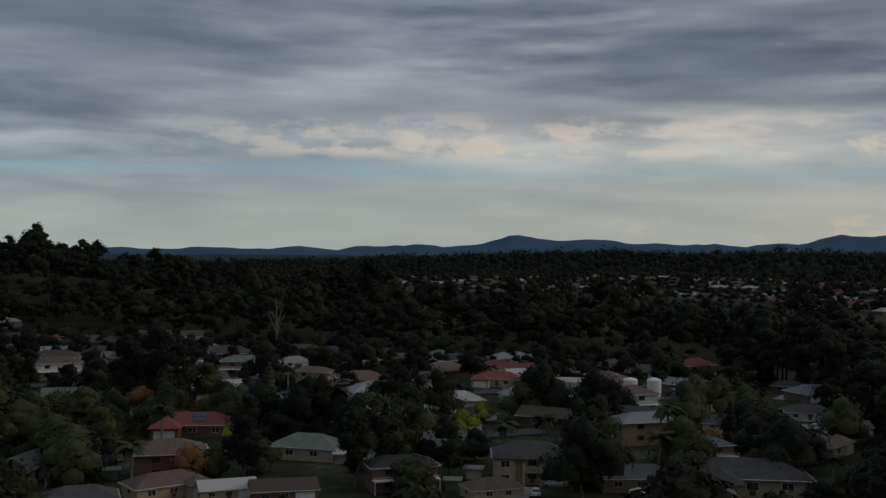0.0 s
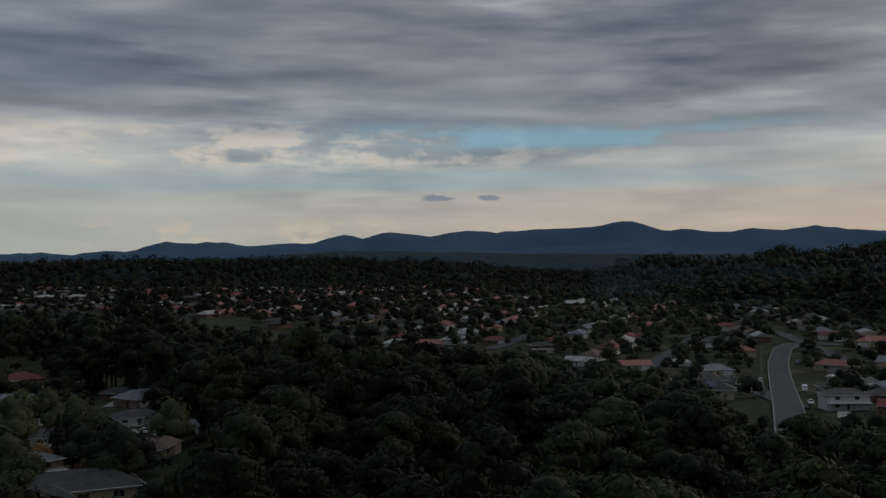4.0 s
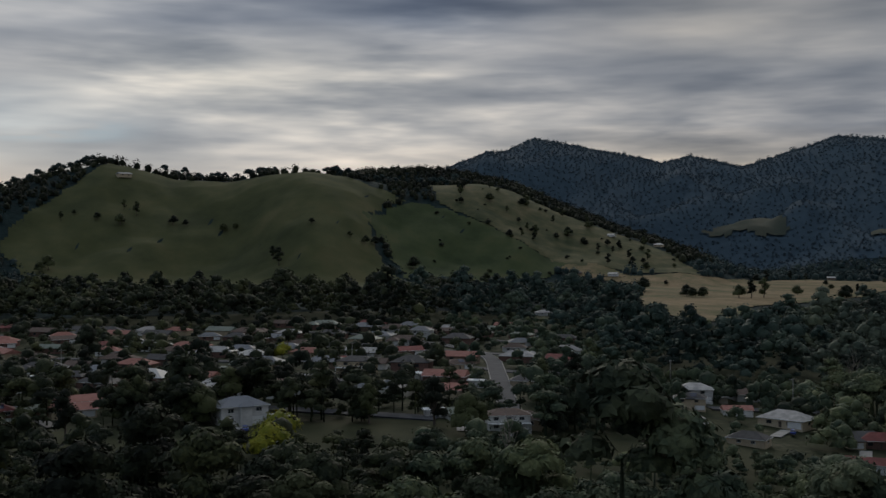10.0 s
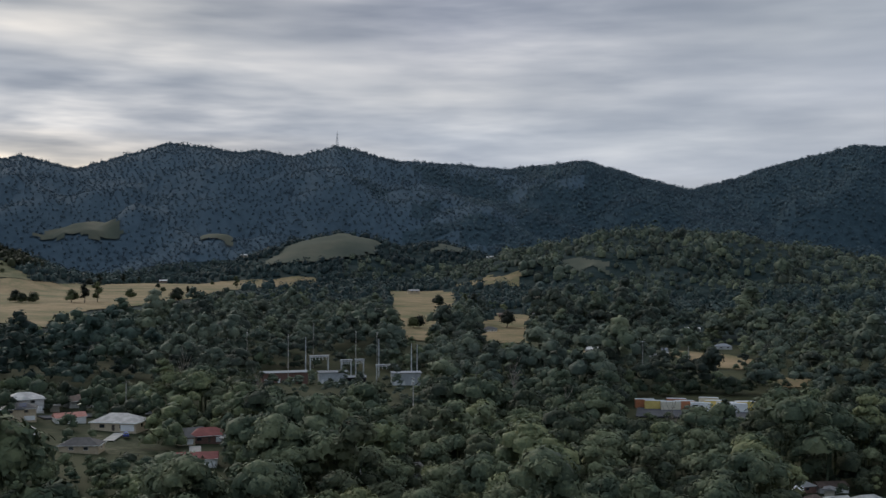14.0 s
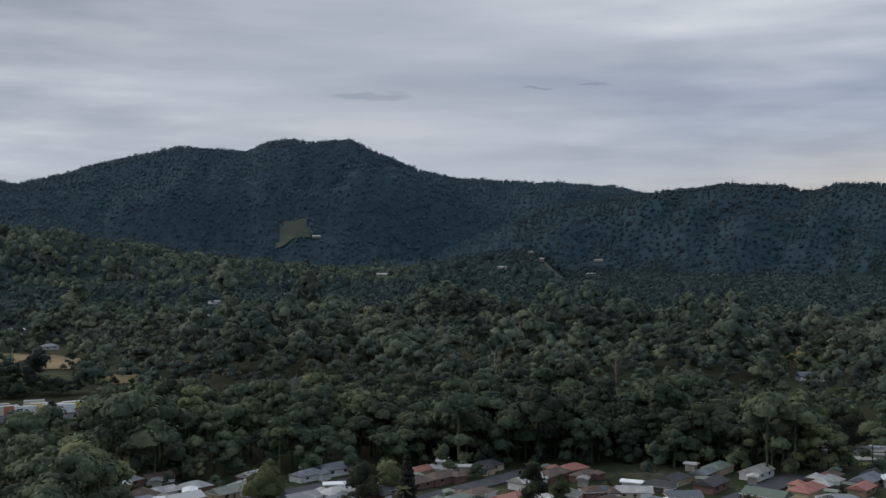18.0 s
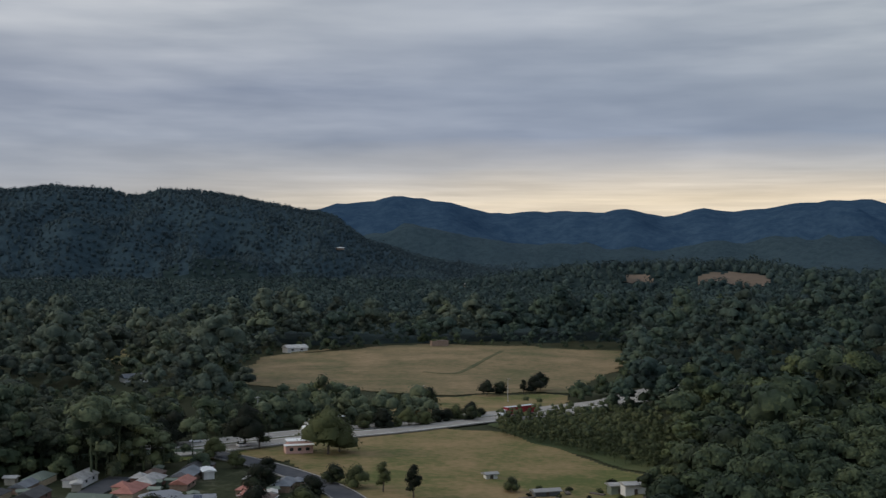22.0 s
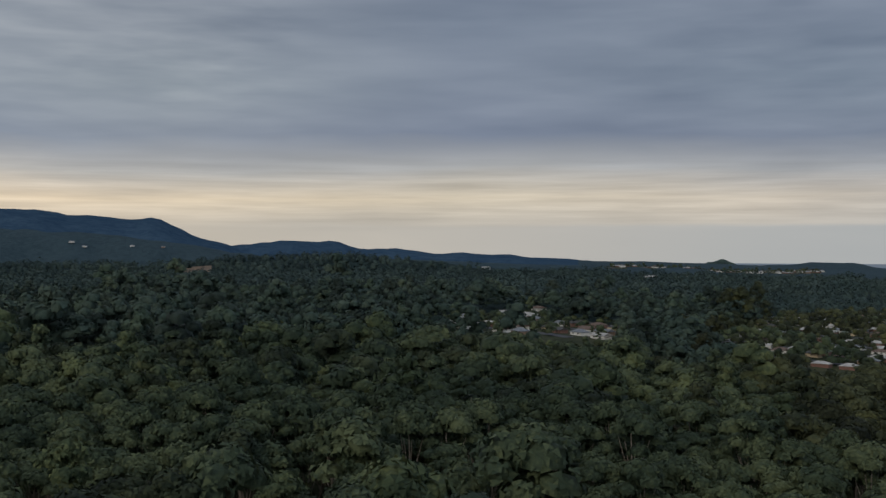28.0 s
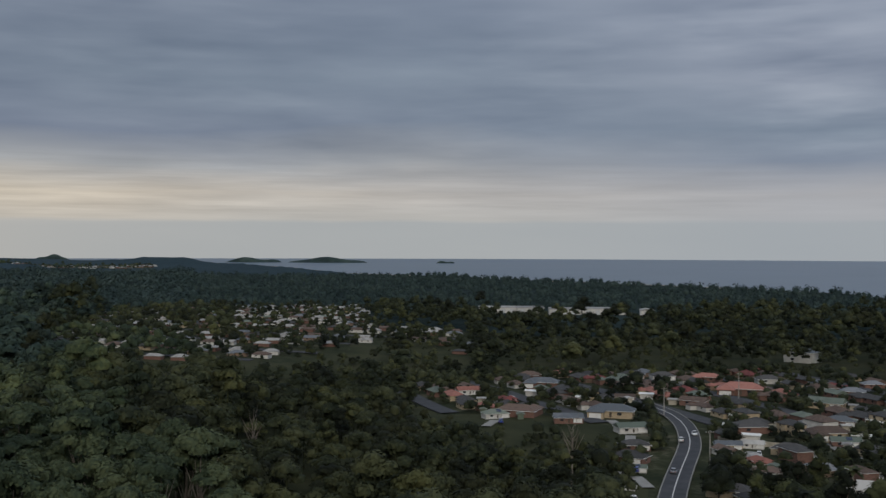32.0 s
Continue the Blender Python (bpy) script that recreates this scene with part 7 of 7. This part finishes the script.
# ---- utilities ----
def power_pole(tall=11.0, arms=1):
    root = tagged(new("power_pole"), "timber power pole with a crossarm", "pole")
    part("pole", lathe("pole", M["pole"], [(0.19, -1), (0.16, tall * 0.5), (0.12, tall)], 8), root)
    for k in range(arms):
        arm = part("crossarm", block("crossarm", M["bark_dark"], (-1.3, 1.3, -0.07, 0.07, tall - 0.7 - k, tall - 0.55 - k)), root)
        for x in (-1.15, -0.5, 0.5, 1.15):
            part("insulator", lathe("insulator", M["white_trim"], [(0.05, tall - 0.55 - k), (0.08, tall - 0.45 - k), (0.04, tall - 0.3 - k)], 6), arm).location.x = x
    return root


POLE = power_pole()
TALL_POLE = power_pole(24.0, 2)
STOCK += [POLE, TALL_POLE]
for k, (b, r) in enumerate([(115.7, 560), (114.6, 560), (101.2, 600), (111.1, 530), (125, 520), (129.5, 530), (131.8, 550), (117.6, 345), (108, 560), (109, 545), (112.4, 590)]):
    stand(TALL_POLE, b, r, b * 3)
for b, r in ((175.1, 406), (181.3, 438), (186.6, 470), (191, 500), (178, 418), (169, 395), (-8, 300), (9, 300), (22, 360), (50.4, 470), (58.5, 380), (66, 430), (80.5, 430), (97, 430), (103, 400), (286.6, 330), (284.3, 420), (288, 470)):
    stand(POLE, b, r, -b + 30)

# substation
def gantry(wide, tall):
    root = tagged(new("gantry"), "galvanised steel switchyard gantry", "gantry")
    for sx in (-1, 1):
        for sy in (-0.6, 0.6):
            part("leg", block("leg", M["steel"], (sx * wide / 2 - 0.15, sx * wide / 2 + 0.15, sy - 0.15, sy + 0.15, -1, tall)), root)
    beam = part("beam", block("beam", M["steel"], (-wide / 2 - 0.5, wide / 2 + 0.5, -0.7, -0.5, tall - 0.9, tall - 0.6), (-wide / 2 - 0.5, wide / 2 + 0.5, 0.5, 0.7, tall - 0.9, tall - 0.6),
                               (-wide / 2 - 0.5, wide / 2 + 0.5, -0.7, 0.7, tall - 0.2, tall + 0.1)), root)
    for k in range(5):
        part("insulator", lathe("insulator", M["white_trim"], [(0.1, tall - 2.4), (0.22, tall - 2.0), (0.1, tall - 1.6), (0.22, tall - 1.2), (0.1, tall - 0.9)], 8), beam).location.x = -wide / 2 + wide * (k + 0.5) / 5
    return root


for b, r, wide, tall in ((112.7, 545, 9, 13), (114.1, 548, 5, 11), (114.8, 552, 4, 11), (116.2, 550, 10, 9)):
    g = gantry(wide, tall)
    x, y = at(b, r)
    g.matrix_basis = pose(x, y, land_at(x, y), 0, 0, -b + 12)
for k, (b, r, wd, tall, mat, label) in enumerate(((110.9, 535, 22, 5, WALLS["red brick"], "long brown brick switchroom"), (113.4, 542, 14, 5.5, M["steel"], "grey steel transformer bay"),
                                                  (117.2, 545, 14, 6, M["steel"], "grey steel equipment shed"), (114.6, 538, 9, 4, M["tyre"], "dark equipment cabin"))):
    x, y = at(b, r)
    root = tagged(new("switchroom"), label + " in a substation", "building")
    root.matrix_basis = pose(x, y, land_at(x, y), 0, 0, -b + 8)
    part("wall", block("wall", mat, (-wd / 2, wd / 2, -3, 3, -1.5, tall)), root)
    part("roof", roof_data(ROOFS["blue grey metal"], [(-wd / 2, wd / 2, -3, 3, tall + 0.1, 0.7)], False), root)
    for j in range(3):
        part("door", block("door", M["white_trim"], (-wd / 2 + 1 + j * wd / 3.4, -wd / 2 + 2.2 + j * wd / 3.4, -3.06, -3.0, 0, 2.2)), root)
for b, r in ((117.5, 548), (117.8, 549), (112.0, 560), (115.8, 566)):
    x, y = at(b, r)
    mast = tagged(new("steel_mast", lathe("steel_mast", M["steel"], [(0.35, -1), (0.3, 9), (0.16, 20)], 8)), "tall bare steel mast in a substation", "mast")
    mast.location = (x, y, land_at(x, y))

# lattice tower on the range
def lattice(tall, base):
    root = tagged(new("radio_tower"), "lattice radio tower on a wooded summit", "tower")
    for sx in (-1, 1):
        for sy in (-1, 1):
            part("leg", mesh_of("leg", *limb([(sx * base, sy * base, -3), (sx * base * 0.55, sy * base * 0.55, tall * 0.5), (sx * 0.5, sy * 0.5, tall)], [0.55, 0.5, 0.4], 4), [M["steel"]]), root)
    for k in range(7):
        z0, s = tall * (k + 0.5) / 7.2, base + (0.5 - base) * (k + 0.5) / 7.2
        part("brace", block("brace", M["steel"], (-s, s, -s - 0.15, -s + 0.15, z0 - 0.2, z0 + 0.2), (-s, s, s - 0.15, s + 0.15, z0 - 0.2, z0 + 0.2), (-s - 0.15, -s + 0.15, -s, s, z0 - 0.2, z0 + 0.2), (s - 0.15, s + 0.15, -s, s, z0 - 0.2, z0 + 0.2)), root)
    part("antenna", lathe("antenna", M["steel"], [(0.3, tall), (0.15, tall + 8)], 6), root)
    return root


tower = lattice(46, 4.0)
x, y = at(113.6, 3190)
tower.location = (x, y, land_at(x, y))

# pink roadside block with two flat roofs
x, y = at(180.1, 356)
shed = tagged(new("pump_house"), "pale pink block building with stepped white flat roofs", "building")
shed.matrix_basis = pose(x, y, land_at(x, y), 0, 0, -180 + 8)
PINK = surface("pink_render", [(0.3, (0.50, 0.30, 0.25)), (0.7, (0.62, 0.40, 0.34))], 0.8, 0.9)
part("wall", block("wall", PINK, (-4.4, 4.4, -2.5, 2.5, -1, 2.8), (-3.4, 3.4, 0, 4.5, -1, 3.8)), shed)
part("lower_roof", block("lower_roof", M["white_trim"], (-4.8, 4.8, -2.9, 0.0, 2.8, 3.05)), shed)
part("upper_roof", block("upper_roof", M["white_trim"], (-3.8, 3.8, 0.0, 4.9, 3.8, 4.05)), shed)
for k in (-2.6, 0, 2.6):
    part("window", block("window", M["glass"], (k - 0.6, k + 0.6, -2.56, -2.5, 1.2, 2.2)), shed)
tank = lathe("tank", M["white_trim"], [(2.0, -1), (2.1, 0.2), (2.1, 3.6), (1.9, 3.9), (0.3, 4.4)], 20)
for b, r in ((9.8, 322), (11.0, 323)):
    x, y = at(b, r)
    t = tagged(new("water_tank", tank), "large white round water tank behind a house", "tank")
    t.location = (x, y, land_at(x, y) + 3.0)
# stone ruin at the top of the paddock
x, y = at(187.4, 765)
ruin = tagged(new("hay_shed"), "small brown open hay shed in a dry paddock", "shed")
ruin.matrix_basis = pose(x, y, land_at(x, y) + 1, 0, 0, 10)
part("wall", block("wall", WALLS["brown brick"], (-6, 6, 2.2, 2.5, -2, 3.2), (-6, -5.7, -2.5, 2.5, -2, 3.2), (5.7, 6, -2.5, 2.5, -2, 3.2), (-1, 1, -2.5, 2.5, -2, 2.6)), ruin)
part("roof", block("roof", ROOFS["brown tiled"], (-6.3, 2, -2.8, 2.8, 3.2, 3.35)), ruin)
for b, r, wd, mat in ((114.7, 292, 9, "pale metal"), (115.9, 308, 6, "blue grey metal"), (117.3, 305, 7, "pale metal")):
    x, y = at(b, r)
    root = tagged(new("farm_shed"), "low weathered sheet metal shed among trees", "shed")
    root.matrix_basis = pose(x, y, land_at(x, y), 0, 0, -b + 25)
    part("wall", block("wall", M["steel"], (-wd / 2, wd / 2, -2.6, 2.6, -0.8, 3.6)), root)
    part("roof", roof_data(ROOFS[mat], [(-wd / 2, wd / 2, -2.6, 2.6, 3.7, 0.8)], False), root)
    part("roller_door", block("roller_door", M["white_trim"], (-1.4, 1.4, -2.66, -2.6, 0, 2.6)), root)
# containers in the depot yard
BOXES = [surface("yellow_container", [(0.3, (0.58, 0.44, 0.13)), (0.7, (0.68, 0.53, 0.18))], 1.0, 0.6), surface("cream_container", [(0.3, (0.55, 0.50, 0.38)), (0.7, (0.66, 0.61, 0.48))], 1.0, 0.6),
         surface("orange_container", [(0.3, (0.40, 0.15, 0.07)), (0.7, (0.48, 0.2, 0.1))], 1.0, 0.6), M["white_trim"]]
for k, (b, r) in enumerate(((130.1, 470), (130.9, 468), (131.6, 470), (132.4, 466), (133.1, 472), (133.7, 468), (131.2, 476), (134.2, 466), (134.6, 472), (132.8, 480), (129.6, 474))):
    x, y = at(b, r)
    root = tagged(new("shipping_container"), ("yellow", "cream", "orange", "white")[k % 4] + " steel shipping container in a depot yard", "container", "containers in the depot yard")
    root.matrix_basis = pose(x, y, land_at(x, y) + 0.2, 0, 0, -b + 8 * (k % 3))
    root.scale = (1.35, 1.3, 1.3)
    part("body", block("body", BOXES[k % 4], (-3, 3, -1.2, 1.2, -0.3, 2.6)), root)
    part("roof", block("roof", M["steel"], (-3.02, 3.02, -1.22, 1.22, 2.6, 2.68)), root)
    part("door", block("door", M["steel"], (3.0, 3.05, -1.1, 1.1, 0.05, 2.5)), root)
# community garden beds and sheds at the paddock's edge
for b, r, wd, dp, h, mat, label in ((197.5, 300, 6, 4, 3, WALLS["white rendered"], "small white garden shed"), (196.7, 303, 5, 3.5, 2.6, ROOFS["green metal"], "small green garden shed"),
                                    (193.0, 298, 7, 3, 1.6, ROOFS["blue grey metal"], "low grey-blue greenhouse tunnel"), (190.1, 318, 3.4, 2.4, 1.6, WALLS["white rendered"], "low white shelter in the grass"),
                                    (198.9, 287, 5, 3, 1.2, M["white_trim"], "white covered garden bed")):
    x, y = at(b, r)
    root = tagged(new("garden_shed"), label, "shed")
    root.matrix_basis = pose(x, y, land_at(x, y), 0, 0, -b + 20)
    part("wall", block("wall", mat, (-wd / 2, wd / 2, -dp / 2, dp / 2, -0.8, h)), root)
    part("roof", roof_data(ROOFS["pale metal"], [(-wd / 2, wd / 2, -dp / 2, dp / 2, h + 0.1, 0.5)], False), root)
    part("door", block("door", M["bark_dark"], (-0.5, 0.5, -dp / 2 - 0.06, -dp / 2 - 0.01, 0, min(1.9, h - 0.1))), root)
bed = block("garden_bed", M["bark_dark"], (-2.2, 2.2, -0.7, 0.7, -0.3, 0.4))
for k in range(14):
    x, y = at(191.5 + 0.52 * k, 284 + 9 * (k % 3))
    g = tagged(new("garden_bed", bed), "raised timber garden bed in the community garden", "garden bed", "community garden beds")
    g.matrix_basis = pose(x, y, land_at(x, y) + 0.2, 0, 0, k * 17)
    stand(SHRUB, 191.6 + 0.52 * k, 286 + 9 * (k % 3), k * 50, 0, 0.5 + 0.1 * (k % 3))

# ---- fences and drives round the nearer houses ----
fence_cache = {}


def fence_run(x0, y0, x1, y1, mat_name, label):
    """A paling fence: a run of panels with posts between them."""
    length = math.hypot(x1 - x0, y1 - y0)
    n = max(1, int(length / 2.6))
    root = tagged(new("fence"), label, "fence")
    root.matrix_basis = pose(x0, y0, 0, 0, 0, math.degrees(math.atan2(y1 - y0, x1 - x0)))
    key = mat_name
    if key not in fence_cache:
        fence_cache[key] = (block("fence_panel", M[mat_name], (0.06, 2.54, -0.03, 0.03, 0.05, 1.75), (0.06, 2.54, -0.05, 0.05, 0.3, 0.4), (0.06, 2.54, -0.05, 0.05, 1.4, 1.5)),
                            block("fence_post", M[mat_name], (-0.06, 0.06, -0.06, 0.06, -0.6, 1.85)))
    for k in range(n):
        px, py = x0 + (x1 - x0) * k / n, y0 + (y1 - y0) * k / n
        z0 = land_at(px, py)
        part("panel", fence_cache[key][0], root, where=pose(k * length / n, 0, z0) @ Matrix.Diagonal((length / n / 2.6, 1, 1, 1)))
        part("post", fence_cache[key][1], root, where=pose(k * length / n, 0, z0))
    return root


M["fence_green"] = surface("green_fence_sheet", [(0.3, (0.10, 0.14, 0.10)), (0.7, (0.16, 0.20, 0.15))], 0.8, 0.7)
for (b0, r0), (b1, r1), mat_name in (((-21.3, 255), (-19.2, 282), "fence_green"), ((-19.9, 222), (-17.6, 258), "fence"), ((81.5, 345), (84.2, 356), "fence"), ((3.4, 330), (6.2, 328), "fence"),
                                     ((6.2, 328), (6.0, 355), "fence"), ((3.4, 330), (3.0, 352), "fence"), ((49.2, 400), (49.0, 470), "fence"), ((50.6, 372), (50.4, 440), "fence"),
                                     ((53.5, 405), (57.5, 418), "fence"), ((88.9, 500), (91.5, 470), "fence"), ((288.5, 400), (293, 405), "fence"), ((287, 372), (291, 365), "fence"),
                                     ((165, 352), (170, 360), "fence_green"), ((171, 362), (176, 358), "fence_green"), ((11.6, 262), (14.2, 258), "fence"), ((8.0, 262), (10.2, 258), "fence")):
    (x0, y0), (x1, y1) = at(b0, r0), at(b1, r1)
    fence_run(x0, y0, x1, y1, mat_name, "green sheet fence between yards" if mat_name == "fence_green" else "pale cream paling fence between yards")
drive = mesh_of("driveway", np.stack([np.tile([-1.7, -1.7, 1.7, 1.7], 5), np.repeat(np.linspace(-14, 0, 5), 4), np.tile([-0.3, 0, 0, -0.3], 5)], -1), grid_faces(5, 4), [M["kerb"]], False)
for k, (hx, hy, size) in enumerate(BUILT[:164]):
    b, r = polar(hx, hy)
    if r > 430 or k % 2:
        continue
    x, y = hx - 8 * math.sin(radians(float(b))), hy - 8 * math.cos(radians(float(b)))
    d = tagged(new("driveway", drive), "pale concrete driveway before a house", "driveway", kind="structure")
    a, c = land_at(x, y), land_at(x * (r - 14) / r, y * (r - 14) / r)
    d.matrix_basis = pose(x, y, a + 0.35, 0, 0, -float(b) + 14 * (k % 3 - 1))
    if k % 3 == 0:
        stand(CARS[k % 4], float(b) + 0.3, float(r) - 15, float(-b) + 90, 0.45)

# ---- small sheds and carports in the yards ----
def yard_shed(wall_mat, roof_mat, label, wide, deep, tall):
    root = tagged(new("garden_shed"), label, "shed")
    part("wall", block("wall", wall_mat, (-wide / 2, wide / 2, -deep / 2, deep / 2, -0.5, tall)), root)
    part("roof", roof_data(roof_mat, [(-wide / 2, wide / 2, -deep / 2, deep / 2, tall + 0.05, 0.45)], False), root)
    return root


SHEDS = [yard_shed(M["fence"], ROOFS["pale metal"], "cream sheet metal garden shed in a back yard", 3.0, 2.4, 2.0),
         yard_shed(M["fence_green"], ROOFS["green metal"], "dull green sheet metal garden shed in a yard", 2.6, 2.2, 1.9),
         yard_shed(WALLS["white rendered"], M["white_trim"], "white roofed carport beside a house", 5.2, 3.0, 2.2)]
STOCK += SHEDS
rng = np.random.RandomState(91)
for k, (hx, hy, size) in enumerate(BUILT):
    b, r = (float(v) for v in polar(hx, hy))
    if r > 470 or rng.uniform() > 0.62 or not any(inside(b, r, c) for c in TOWNS.values()):
        continue
    a = radians(-b) + rng.choice([0, 1, 2, 3]) * math.pi / 2 + rng.uniform(-0.3, 0.3)
    x, y = hx + (size + 1.6) * math.cos(a), hy + (size + 1.6) * math.sin(a)
    if taken(x, y, -3.0) or any(near_line(x, y, l, wd * 0.6) for l, wd in OPEN_STRIPS):
        continue
    copy_thing(SHEDS[rng.randint(3)], pose(x, y, land_at(x, y) + 0.15, 0, 0, math.degrees(a) + rng.uniform(-8, 8)))

# ---- islands and the beach ----
def island(b, r, wide, tall, seed):
    g = np.random.RandomState(seed)
    x, y = at(b, r)
    n = 40
    u, a = np.meshgrid(np.linspace(0, 1, 8), np.linspace(0, 6.2832, n, endpoint=False), indexing="ij")
    edge = 1 + 0.18 * np.sin(2 * a + g.uniform(0, 6)) + 0.1 * np.sin(5 * a + g.uniform(0, 6))
    ex, ey = wide / 2 * u * edge * np.cos(a), wide / 5 * u * edge * np.sin(a)
    ez = tall * 0.8 * np.clip(1 - u ** 4, 0, 1) * (0.8 + 0.25 * np.sin(ex / wide * 9 + seed)) - 1.5 * u
    v = np.stack([ex, ey, ez + 1.4], -1).reshape(-1, 3)
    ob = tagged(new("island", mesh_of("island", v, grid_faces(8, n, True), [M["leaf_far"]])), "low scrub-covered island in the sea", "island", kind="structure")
    ob.matrix_basis = pose(x, y, 0, 0, 0, -b)


island(253.2, 4600, 110, 26, 1)
island(266.9, 3900, 250, 24, 2)
island(263.0, 3950, 190, 22, 3)
island(273.0, 3800, 70, 11, 4)
bb = np.linspace(252, 296, 90)
rr = coast_distance(bb) - 40
(xa, ya), (xb, yb) = at(bb, rr - 16), at(bb, rr + 40)
v = np.stack([np.stack([xa, ya, land(xa, ya) + 0.8], -1), np.stack([xb, yb, 0 * xb + 0.9], -1)], 1).reshape(-1, 3)
tagged(new("beach", mesh_of("beach", v, grid_faces(90, 2), [M["sand"]])), "pale sandy beach along the coast", "beach", kind="structure")

# the models that were only copied from are taken away
for ob in STOCK + list(MODELS.values()):
    for o in (*ob.children_recursive, ob):
        bpy.data.objects.remove(o)
